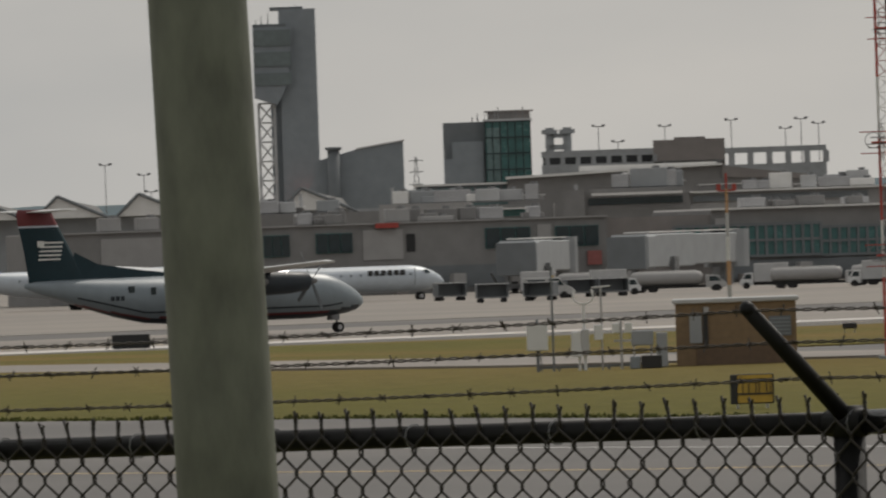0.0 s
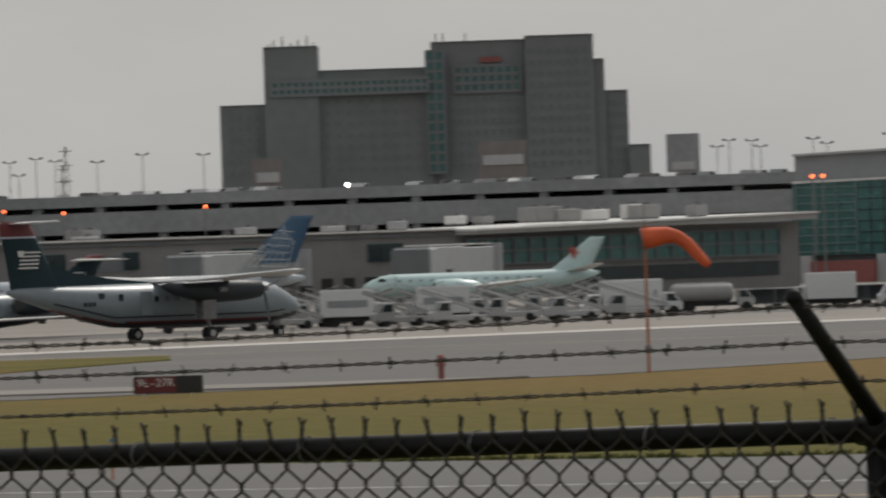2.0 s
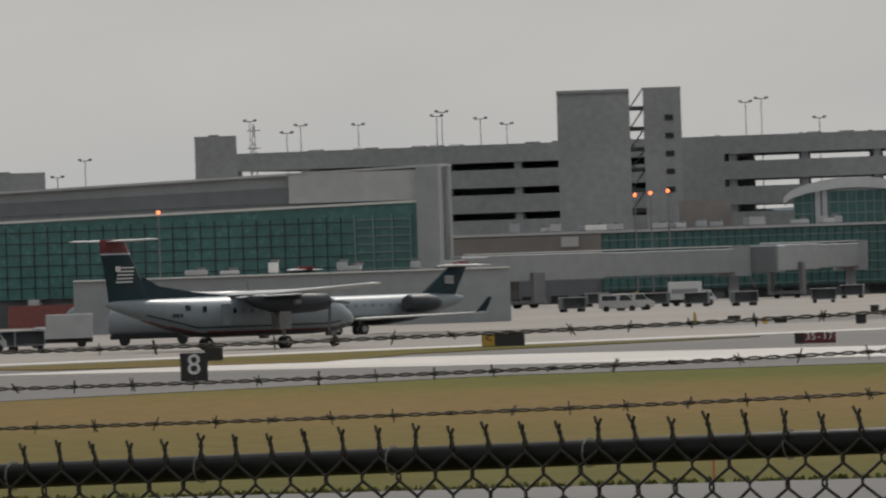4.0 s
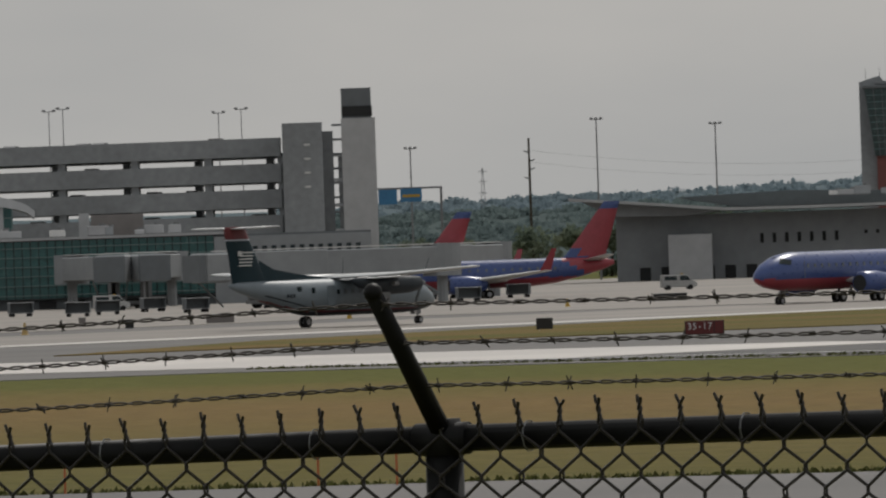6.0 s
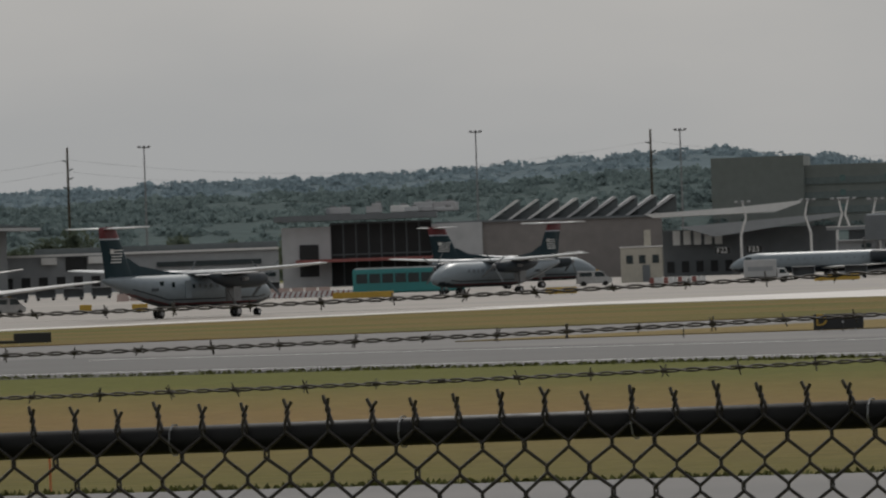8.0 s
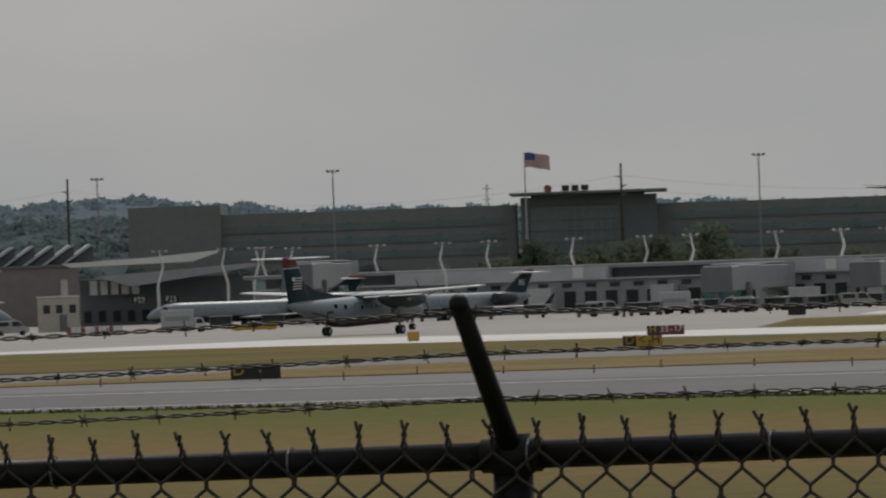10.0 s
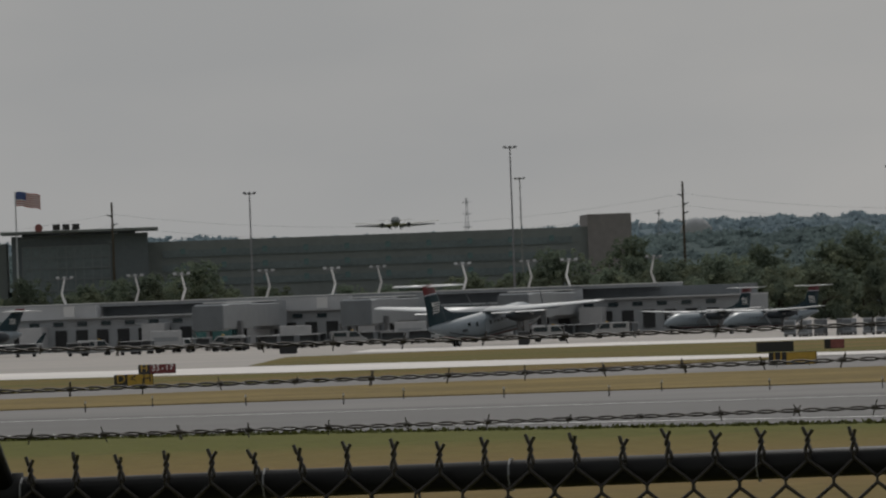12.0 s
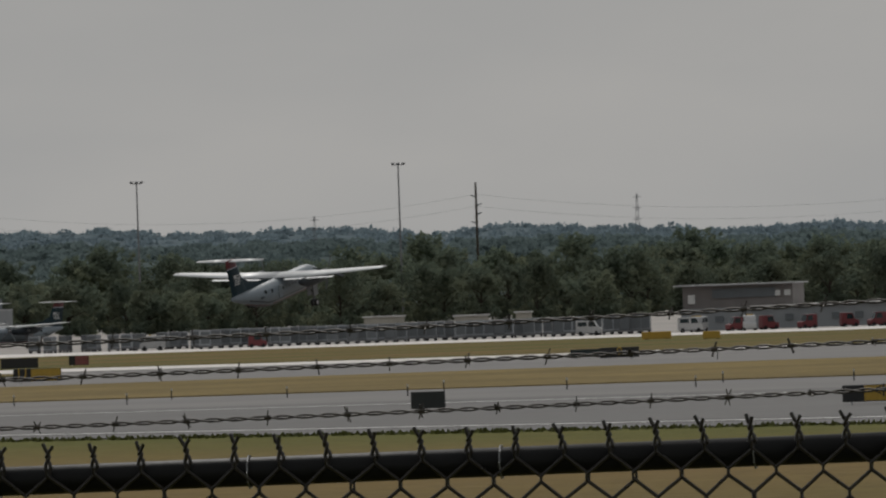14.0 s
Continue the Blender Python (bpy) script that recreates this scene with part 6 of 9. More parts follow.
def hangar():
    s = Site("hangar", -19.4, 1380, -17.2, 1380, "brown hangar with shade-painted doorways and saw-tooth skylights", "hangar")
    s.add("pier", -19.38, -19.10, None, 1.95, 20, WALL_LIGHT)
    s.add("pier_recess", -19.28, -19.17, -3.0, 0.2, 0.4, SHADOW_IN, -0.2)
    # a near-black block paints the dark hangar interior
    s.add("interior_shade_sheet", -19.10, -18.52, None, 2.3, 20, SHADOW_IN, 1.2)
    s.mullions(-19.10, -18.52, -4.0, 2.2, 8, 2, ROOF_DARK, 1.0, 0.1)
    s.add("canopy", -19.3, -18.5, -1.6, -1.3, 6, FADED_RED, -5)
    s.add("roof", -19.42, -18.49, 2.55, 3.1, 30, WALL_DARK, -2)
    s.add("pier", -18.52, -18.23, None, 1.9, 20, WALL_LIGHT, -0.5)
    s.add("wall", -18.23, -17.2, None, 1.85, 30, WALL_BROWN)
    s.add("roof", -18.5, -17.2, 1.85, 2.05, 31, WALL_DARK, -0.4)
    for i in range(9):
        b = -18.20 + i * 0.112
        x0, x1 = s.x(b), s.x(b + 0.17)
        bm = bmesh.new()
        prism(bm, [(x0, s.z(2.0)), (x0 + 0.5, s.z(2.0)), (x1 + 0.5, s.z(3.95)), (x1, s.z(4.02))], 1, 28)
        part("skylight", bm, ROOF_WHITE if i < 4 else WALL_LIGHT, s.ob)
        part("skylight_rear", prism(bmesh.new(), [(x0 + 0.6, s.z(2.0)), (x1 + 0.55, s.z(2.0)), (x1 + 0.55, s.z(3.85))], 2, 27), ROOF_DARK, s.ob)
    roof_units(s, -19.3, -18.3, 3.1, 14, 51, 0.8)
    f = Site("departure_hall", -17.26, 1330, -16.15, 1330, "departure hall with a sweeping white roof", "terminal")
    f.add("wall", -17.2, -16.2, None, 0.4, 30, WALL_DARK, 2)
    pts = [(f.x(-17.3), f.z(2.1)), (f.x(-16.8), f.z(2.45)), (f.x(-16.4), f.z(2.95)), (f.x(-16.4), f.z(2.75)), (f.x(-16.55), f.z(1.9)), (f.x(-17.25), f.z(1.7))]
    part("roof", prism(bmesh.new(), pts, -4, 30), ROOF_WHITE, f.ob)
    pts = [(f.x(-17.1), f.z(0.7)), (f.x(-16.2), f.z(1.6)), (f.x(-16.15), f.z(1.3)), (f.x(-16.9), f.z(-0.4))]
    part("lower_roof", prism(bmesh.new(), pts, -6, 10), WALL_GREY, f.ob)
    f.windows(-17.15, -16.85, -1.2, 0.4, 5, 1, 0.7, 0.9, SIGN_WHITE, -0.2, "bright_pane")
    f.windows(-17.2, -16.2, -4.0, -2.6, 12, 1, 0.5, 0.8, SHADOW_IN, 1.9, "doorway")
    for b, word in ((-16.86, "F22"), (-16.68, "F23")):
        f.add("gate_sign", b - 0.04, b + 0.045, -2.1, -1.45, 0.3, SIGN_BLACK, -7)
        lettering("gate_number", word, 1.0, pose(f.x(b), -7.05, f.z(-1.78), 90), SIGN_WHITE, f.ob)
    for b in (-16.75, -16.35, -16.2, -16.12):
        twisted_mast(b, 1320, 2.9)
    k = Site("concourse_far", -16.3, 1240, -10.5, 1210, "long low concourse with a pale roof and dark gates", "terminal")
    k.add("wall", -16.2, -10.5, None, -1.3, 18, WALL_GREY)
    k.add("roof", -16.3, -11.0, -0.15, 0.15, 16, WALL_GREY, 3)
    k.add("upper_wall", -16.2, -10.55, -1.3, -0.15, 12, WALL_DARK, 5)
    k.add("roof_edge", -16.3, -11.0, 0.15, 0.24, 16.5, ROOF_WHITE, 2.8)
    k.add("lower_roof_edge", -16.2, -10.5, -1.3, -1.15, 19, WALL_LIGHT, -0.6)
    for b0, b1 in ((-15.4, -14.2), (-13.45, -12.75)):
        k.add("pale_block", b0, b1, -1.2, 0.05, 4, WALL_LIGHT, 0.5)
        k.add("block_corner", b1 - 0.18, b1 - 0.12, -1.1, 0.0, 0.4, ROOF_WHITE, 0.2)
    # gate openings are dark boxes on the wall, their shade painted
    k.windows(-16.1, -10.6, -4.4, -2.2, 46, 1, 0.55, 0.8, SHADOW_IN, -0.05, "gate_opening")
    k.windows(-16.1, -10.6, -2.1, -1.5, 40, 1, 0.4, 0.7, GLASS_DARK, -0.05)
    for b in (-15.2, -14.6, -13.9, -13.3, -12.7, -11.9, -11.4):
        k.add("pale_bay", b, b + 0.13, None, -2.0, 3, WALL_LIGHT, -3)
    for b in (-15.0, -13.6, -12.2):
        k.add("green_bay", b, b + 0.22, None, -2.1, 3, GLASS_GREEN, -3.5)
    for i in range(14):
        twisted_mast(-15.9 + i * 0.375 + (0.05 if i % 3 else -0.06), 1232 + (i % 2) * 30, 2.75)


def twisted_mast(b, d, e):
    """A pale leaning light mast with a cross arm."""
    ob = thing("light_mast", b, d, label="pale leaning light mast with small floodlights", category="light mast", group="leaning light masts")
    h = EYE + d * e / 1000
    bm = bmesh.new()
    lean = 1.6 if int(b * 37) % 2 else -1.6
    rod(bm, (0, 0, 0), (0, 0, h * 0.55), 0.2, 0.17, n=8)
    rod(bm, (0, 0, h * 0.55), (lean * 0.45, 0, h * 0.8), 0.17, 0.14, n=8)
    rod(bm, (lean * 0.45, 0, h * 0.8), (lean * 0.2, 0, h), 0.14, 0.1, n=8)
    part("pole", bm, ROOF_WHITE, ob)
    part("cross_arm", boxes((lean * 0.2 - 0.9, lean * 0.2 + 0.9, -0.08, 0.08, h - 0.1, h + 0.08)), DULL_METAL, ob)
    for x in (-0.85, 0.0, 0.85):
        part("floodlight", bev(boxes((lean * 0.2 + x - 0.22, lean * 0.2 + x + 0.22, -0.2, 0.15, h + 0.03, h + 0.3)), 0.05), WALL_LIGHT, ob)


def bank_offices():
    s = Site("office_block", -16.92, 2300, -11.1, 2300, "long dark office block with rows of small windows", "office block")
    s.add("left_head", -16.91, -16.38, None, 7.45, 40, OFFICE_WALL)
    s.add("wing", -16.38, -14.69, None, 6.45, 40, OFFICE_WALL, 2)
    s.add("entrance_block", -14.66, -13.88, None, 7.1, 40, ROOF_DARK, -4)
    s.add("flat_roof", -14.72, -13.82, 7.35, 7.6, 44, OFFICE_WALL, -8)
    s.add("roof_storey", -14.6, -13.95, 7.1, 7.35, 30, GLASS_DARK, 0)
    s.add("glass_front", -14.6, -14.1, 0.5, 6.0, 0.6, HOTEL_GLASS, -4.4)
    s.mullions(-14.6, -14.1, 0.5, 6.0, 10, 5, HOTEL_WALL, -4.6, 0.12)
    s.add("wing", -13.88, -11.36, None, 6.1, 40, OFFICE_WALL, 2)
    s.add("right_head", -11.36, -11.11, None, 7.3, 40, WALL_BROWN)
    for b0, b1, n in ((-16.8, -14.75, 34), (-13.8, -11.45, 40)):
        for k in range(3):
            e = 1.6 + k * 1.45
            s.add("window_strip", b0, b1, e, e + 0.7, 0.5, HOTEL_GLASS, 1.7)
        s.windows(b0, b1, 1.45, 5.8, n // 4, 3, 0.12, 0.4, GLASS_LIGHT, 1.5, "bright_window")
    sign = bmesh.new()
    rod(sign, (s.x(-14.50), -8.5, s.z(7.9)), (s.x(-14.50), -8.2, s.z(7.9)), s.z(7.9) - s.z(7.5), n=20)
    part("sign_disc", sign, FADED_RED, s.ob, "round red roof sign disc")
    for i in range(3):
        b = -14.42 + i * 0.055
        s.add("sign_shape", b, b + 0.042, 7.62, 8.2, 0.4, SIGN_BLACK, -8.5)
    f = thing("flag", -14.63, 2290, 0, label="striped flag on a tall pole above the offices", category="flag")
    h = EYE + 2290 * 0.01165
    part("pole", rod(bmesh.new(), (0, 0, 0), (0, 0, h), 0.3, 0.12, n=8), WALL_LIGHT, f)
    W, H = 5.6, 3.3
    red, white, blue = bmesh.new(), bmesh.new(), bmesh.new()
    for i in range(13):
        bm = red if i % 2 == 0 else white
        z0, z1 = h - 0.1 - H * (i + 1) / 13, h - 0.1 - H * i / 13
        rings = []
        for j in range(13):
            k = j / 12
            y, dz = 0.5 * math.sin(k * 7), -1.0 * k * k + 0.12 * math.sin(k * 9)
            x = 0.15 + W * k
            rings.append([(x, y, z0 + dz), (x, y, z1 + dz), (x, y + 0.03, z1 + dz), (x, y + 0.03, z0 + dz)])
        loft(bm, rings)
        if i < 7:
            loft(blue, [[(p[0], p[1] - 0.03 if q < 2 else p[1] + 0.03, p[2]) for q, p in enumerate(r)] for r in rings[:6]])
    part("red_stripes", red, RED_PAINT, f)
    part("white_stripes", white, SIGN_WHITE, f)
    part("canton", blue, PLANE_BLUE, f)


def low_block():
    s = Site("two_storey_block", -6.55, 968, -5.3, 966, "brown two-storey airfield building", "building")
    s.add("lower_storey", -6.52, -5.25, None, -3.6, 14, WALL_GREY)
    s.add("upper_storey", -6.51, -5.88, -3.6, -1.35, 12, WALL_BROWN, 0.5)
    s.add("roof_edge", -6.56, -5.86, -1.35, -1.2, 14, WALL_LIGHT, -0.4)
    s.add("dark_window", -6.34, -5.98, -2.6, -1.7, 0.3, WALL_DARK, 0.3)
    s.add("white_window", -6.48, -6.44, -3.1, -2.2, 0.3, SIGN_WHITE, 0.3)
    s.windows(-6.0, -5.88, -2.6, -1.9, 2, 1, 0.6, 0.8, SIGN_WHITE, 0.45)
    s.add("parapet", -6.12, -5.3, -3.6, -3.45, 14, ROOF_WHITE, -0.4)
    s.windows(-6.5, -5.3, -5.2, -4.2, 9, 1, 0.35, 0.6, WALL_DARK, -0.05, "doorway")


control_tower()
wedge_building()
glass_office()
roof_deck()
west_garage()
terminal_west()
hotel()
glass_terminal()
east_garage()
glass_concourse()
for spec in ((-27.72, 1150, -29.35, 1110, 3.0), (-27.05, 1188, -27.55, 1150, 3.2), (-26.42, 1188, -25.95, 1150, 3.2), (-25.85, 1185, -26.2, 1150, 3.2), (-24.3, 1078, -25.7, 1062, 3.0), (-24.0, 1150, -24.4, 1120, 3.0),
             (-40.32, 930, -40.88, 900, 1.9), (-41.30, 930, -41.52, 900, 1.7), (-36.0, 950, -36.6, 915, 2.2), (-34.9, 965, -35.3, 925, 2.2), (-15.7, 1225, -15.95, 1180), (-13.2, 1220, -13.55, 1180, 2.2), (-12.4, 1215, -12.7, 1175, 2.2), (-11.5, 1215, -11.8, 1175, 2.2)):
    jet_bridge(*spec)
ramp_tower()
pavilion()
hangar()
bank_offices()
low_block()


# ---- other aircraft ----
regional = dict(L=24.5, R=1.2, span=19.5, tail=5.6, rear=True, ttail=True, body=[PLANE_SHADED, PLANE_NAVY], fin_mats=[FIN_NAVY, PLANE_RED],
                rule=lambda x, h: 1 if h < -0.45 else 0, fin_rule=lambda k, x: 1 if k > 0.88 else 0, engine_mat=PLANE_NAVY, winglet=FIN_NAVY, fuse_label="pale grey fuselage, shade in its colour, with a dark belly")
taxiing_jet = jet("regional_jet", "white regional jet with a navy T-tail, taxiing", **regional)
second_jet = jet("regional_jet", "white regional jet with a navy T-tail, taxiing past the terminal", **regional)
blue_rule = dict(body=[PLANE_BLUE, CANYON, FIN_BLUE], rule=lambda x, h: 1 if h < -0.35 or x < -0.40 + 0.1 * h else 0, fin_mats=[CANYON, PLANE_BLUE], fin_rule=lambda k, x: 1 if k > 0.9 or (k < 0.3 and x > 0.14) else 0, engine_mat=PLANE_BLUE)
blue_jet = jet("jet_airliner", "blue jet airliner with an orange-red belly and tail, taxiing", L=29.5, R=1.62, span=25.5, tail=9.7, **blue_rule)
parked = [(jet("jet_airliner", "blue jet airliner with an orange-red tail at a gate", L=27, R=1.55, span=25, tail=10.3, winglet=CANYON, **blue_rule), -24.05, 1100, -122),
          (jet("jet_airliner", "blue jet airliner with an orange-red tail behind a bridge", L=26, R=1.5, span=25, tail=9.8, winglet=CANYON, **blue_rule), -24.85, 1135, -120),
          (jet("jet_airliner", "white jet airliner with a red fin, seen from behind", L=28, R=1.55, span=27, tail=9.6, body=[PLANE_WHITE, CANYON], rule=lambda x, h: 1 if x < -0.47 else 0, fin_mats=[CANYON]), -21.26, 960, -26),
          (jet("jet_airliner", "white jet airliner with a blue fin and pale globe lines", L=31, R=1.15, span=24, tail=8.5, body=[PLANE_WHITE, WALL_GREY], rule=lambda x, h: 1 if h < -0.4 else 0, fin_mats=[FIN_BLUE, WALL_GREY], fin_rule=lambda k, x: 1 if x - 0.09 * k > 0.075 or k < 0.25 else 0), -36.96, 890, -134),
          (jet("jet_airliner", "pale teal jet airliner with a leaf mark on its fin", L=21, R=0.98, span=17, tail=5.75, body=[PALE_TEAL], fin_mats=[PALE_TEAL], engine_mat=PALE_TEAL), -34.95, 850, -140),
          (jet("jet_airliner", "white jet airliner with blue lettering bars at a gate", L=24, R=1.15, span=20, tail=5.9, rear=True, ttail=True, body=[PLANE_WHITE], fin_mats=[PLANE_BLUE, CANYON], fin_rule=lambda k, x: 1 if k > 0.5 else 0), -42.62, 860, 22),
          (jet("jet_airliner", "white jet airliner with a dark red fin at a gate", L=25, R=1.2, span=20, tail=6.2, body=[PLANE_WHITE], fin_mats=[FADED_RED, PLANE_BLUE], fin_rule=lambda k, x: 1 if k < 0.3 else 0), -44.0, 880, 15)]
for ob, b, d, heading in parked:
    place(ob, b, d, heading)
leaf = bmesh.new()
for k in range(7):
    a = math.pi * (k - 3) / 3.6
    rod(leaf, (0, 0, 0), (0.55 * math.sin(a), 0, 0.55 * math.cos(a)), 0.14, 0.02, n=4)
rod(leaf, (0, 0, 0), (0, 0, -0.6), 0.05, n=4)
mark = part("leaf_mark", leaf, RED_PAINT, parked[4][0])
mark.matrix_basis = pose(-8.9, -0.18, 4.5)
mark = new("leaf_mark", mark.data)
mark.parent = parked[4][0]
mark.matrix_basis = pose(-8.9, 0.18, 4.5)


def fin_point(k, c, side):
    """A place on the white jet's fin: k up its height, c along its chord."""
    lead, trail = -9.46 - 5.89 * k, -15.0 - 2.3 * k
    return lead + (trail - lead) * c, side * (0.22 - 0.12 * k), 2.93 + 5.57 * k


for side in (-1, 1):
    for j in range(6):
        part("globe_line", rod(bmesh.new(), fin_point(0.2, 0.12 + 0.15 * j, side), fin_point(0.86 - 0.05 * j, 0.1 + 0.13 * j, side), 0.03, n=4), SIGN_WHITE, parked[3][0])
        k = 0.22 + 0.11 * j
        part("globe_line", rod(bmesh.new(), fin_point(k, 0.12, side), fin_point(k - 0.03, 0.9 - 0.06 * j, side), 0.03, n=4), SIGN_WHITE, parked[3][0])
for s in (-1, 1):
    bars("lettering_bars", parked[5][0], Matrix.Translation((5.2, s * 1.17, 2.45)), [(-1.7 + 0.62 * i, -1.25 + 0.62 * i, -0.22, 0.22) for i in range(6)], SIGN_BLACK)
resting = turboprop("turboprop_airliner", "pale grey twin-turboprop airliner with a navy fin, parked on the apron", "parked turboprops")
place(resting, -18.2, 1050, -160)
for b, d, heading, sc in ((-18.0, 1150, 42, 1.0), (-10.72, 1120, -150, 0.68), (-10.36, 1090, -146, 0.68)):
    p = at(b, d)
    copy_thing(resting, pose(p.x, p.y, 0, 0, 0, 90 - heading)).scale = (sc, sc, sc)
gate_jet = jet("regional_jet", "white regional jet with a navy T-tail at a gate", **dict(regional, group="regional jets at gates"))
place(gate_jet, -15.06, 1150, -152)
for b, d, heading in ((-16.25, 1150, -112), (-30.9, 940, -100)):
    p = at(b, d)
    copy_thing(gate_jet, pose(p.x, p.y, 0, 0, 0, 90 - heading))
arriving = jet("arriving_airliner", "grey twin-jet airliner in flight, head-on with wheels down", L=30, R=1.75, span=34, tail=5.6, body=[WALL_DARK], fin_mats=[WALL_DARK], engine_mat=WALL_DARK)
for s in (-1, 1):
    part("lowered_flap", rod(bmesh.new(), (-0.5, s * 1.5, 1.45), (-3.2, s * 15.5, 2.1), 0.6, 0.2, n=8), WALL_DARK, arriving)


# ---- vehicles ----
def wheels(ob, xs, y, r):
    for x in xs:
        for s in (-1, 1):
            part("wheel", rod(bmesh.new(), (x, s * y - 0.14, r), (x, s * y + 0.14, r), r, n=14), TYRE, ob)


def truck_cab(ob, x, mat):
    pts = [(x, 0.55), (x + 1.9, 0.55), (x + 1.95, 1.25), (x + 1.6, 1.45), (x + 1.15, 2.3), (x, 2.35)]
    cab = part("cab", bev(prism(bmesh.new(), pts, -1.0, 1.0), 0.07), mat, ob)
    part("windscreen", prism(bmesh.new(), [(x + 1.2, 2.2), (x + 1.62, 1.45), (x + 1.66, 1.45), (x + 1.24, 2.22)], -0.85, 0.85), GLASS_DARK, cab)
    part("side_window", prism(bmesh.new(), [(x + 0.3, 1.45), (x + 1.45, 1.45), (x + 1.05, 2.15), (x + 0.3, 2.15)], -1.02, 1.02), GLASS_DARK, cab)


def belt_loader():
    ob = tagged(new("belt_loader"), "white baggage belt loader with its conveyor raised", "belt loader", "belt loaders")
    part("chassis", bev(boxes((-2.6, 2.4, -0.9, 0.9, 0.45, 1.0)), 0.05), LOADER_WHITE, ob)
    truck_cab(ob, 0.7, LOADER_WHITE)
    bm = prism(bmesh.new(), [(-3.6, 0.9), (3.4, 3.2), (3.4, 3.5), (-3.6, 1.2)], -0.75, -0.05)
    conv = part("conveyor", bm, LOADER_WHITE, ob)
    part("belt", prism(bmesh.new(), [(-3.5, 1.22), (3.3, 3.46), (3.3, 3.52), (-3.5, 1.28)], -0.65, -0.15), TYRE, conv)
    rail = bmesh.new()
    rod(rail, (-3.0, -0.75, 1.9), (3.2, -0.75, 3.95), 0.04, n=5)
    for k in range(5):
        x = -3.0 + k * 1.5
        rod(rail, (x, -0.75, 1.25 + (x + 3.5) * 0.33), (x, -0.75, 1.9 + (x + 3.0) * 0.33), 0.035, n=5)
    part("guard_rail", rail, WALL_LIGHT, conv)
    wheels(ob, (-1.7, 1.6), 0.8, 0.42)
    return ob


def box_truck(mat=None, label="white high-lift box truck"):
    ob = tagged(new("box_truck"), label, "truck", "apron trucks")
    part("box", bev(boxes((-3.8, 1.2, -1.2, 1.2, 1.0, 3.6)), 0.06), mat or WHITE_PAINT, ob)
    part("roof_sheet", boxes((-3.75, 1.15, -1.15, 1.15, 3.6, 3.66)), ROOF_WHITE, ob)
    part("chassis", boxes((-3.8, 3.1, -0.9, 0.9, 0.55, 1.0)), TYRE, ob)
    truck_cab(ob, 1.3, WHITE_PAINT)
    part("side_panel", boxes((-3.3, 0.6, -1.225, -1.2, 1.9, 2.6)), WALL_GREY, ob)
    wheels(ob, (-2.6, 2.3), 0.95, 0.5)
    return ob


def tank_truck():
    ob = tagged(new("tank_truck"), "pale fuel tank truck on the apron", "tank truck", "tank trucks")
    rings = [oval(x, 2.0, r, r * 0.85, 20) for x, r in ((-5.2, 0.6), (-5.0, 1.1), (-4.6, 1.2), (1.0, 1.2), (1.4, 1.1), (1.6, 0.6))]
    smooth(part("tank", loft(bmesh.new(), rings), TERM_LIGHT, ob))
    part("walkway", boxes((-4.5, 1.0, -0.3, 0.3, 3.0, 3.1)), ROOF_WHITE, ob)
    part("chassis", boxes((-5.2, 3.8, -0.9, 0.9, 0.6, 1.0)), TYRE, ob)
    truck_cab(ob, 1.9, LOADER_WHITE)
    wheels(ob, (-4.2, -3.1, 2.9), 0.95, 0.5)
    return ob


def baggage_cart():
    ob = tagged(new("baggage_cart"), "dark covered baggage cart", "baggage cart", "baggage carts")
    part("bed", boxes((-1.5, 1.5, -0.75, 0.75, 0.45, 0.6)), DULL_METAL, ob)
    part("roof", boxes((-1.55, 1.55, -0.8, 0.8, 1.75, 1.85)), WALL_LIGHT, ob)
    for x in (-1.45, 1.45):
        part("end_panel", boxes((x - 0.05, x + 0.05, -0.75, 0.75, 0.6, 1.75)), WALL_DARK, ob)
    part("rear_panel", boxes((-1.4, 1.4, 0.65, 0.7, 0.6, 1.75)), WALL_DARK, ob)
    wheels(ob, (-1.1, 1.1), 0.65, 0.25)
    return ob


def service_van():
    ob = tagged(new("service_van"), "white service van on the apron", "van", "service vans")
    pts = [(-2.4, 0.4), (2.4, 0.4), (2.45, 1.0), (1.7, 1.25), (1.1, 2.05), (-2.35, 2.1)]
    body = part("body", bev(prism(bmesh.new(), pts, -0.95, 0.95), 0.08), LOADER_WHITE, ob)
    part("glass", prism(bmesh.new(), [(0.1, 1.3), (1.55, 1.3), (1.05, 1.95), (0.1, 1.95)], -0.97, 0.97), GLASS_DARK, body)
    part("rear_glass", boxes((-2.0, -0.3, -0.97, 0.97, 1.35, 1.9)), GLASS_DARK, body)
    part("light_bar", boxes((0.3, 0.6, -0.5, 0.5, 2.1, 2.25)), SIGN_YELLOW, ob)
    wheels(ob, (-1.5, 1.5), 0.85, 0.36)
    return ob


def cargo_container():
    ob = tagged(new("cargo_container"), "grey metal baggage container in a long row", "container", "container row")
    part("shell", bev(boxes((-0.95, 0.95, -0.75, 0.75, 0.5, 2.1)), 0.05), material("container_metal", (0.3, 0.32, 0.34), 0.5, vary=0.3, obvary=0.6), ob)
    part("curtain", boxes((-0.8, 0.8, -0.78, -0.74, 0.65, 1.95)), WALL_DARK, ob)
    part("top_sheet", boxes((-0.9, 0.9, -0.7, 0.7, 2.1, 2.15)), WALL_LIGHT, ob)
    part("dolly", boxes((-1.0, 1.0, -0.75, 0.75, 0.3, 0.5)), DULL_METAL, ob)
    wheels(ob, (-0.7, 0.7), 0.6, 0.2)
    return ob


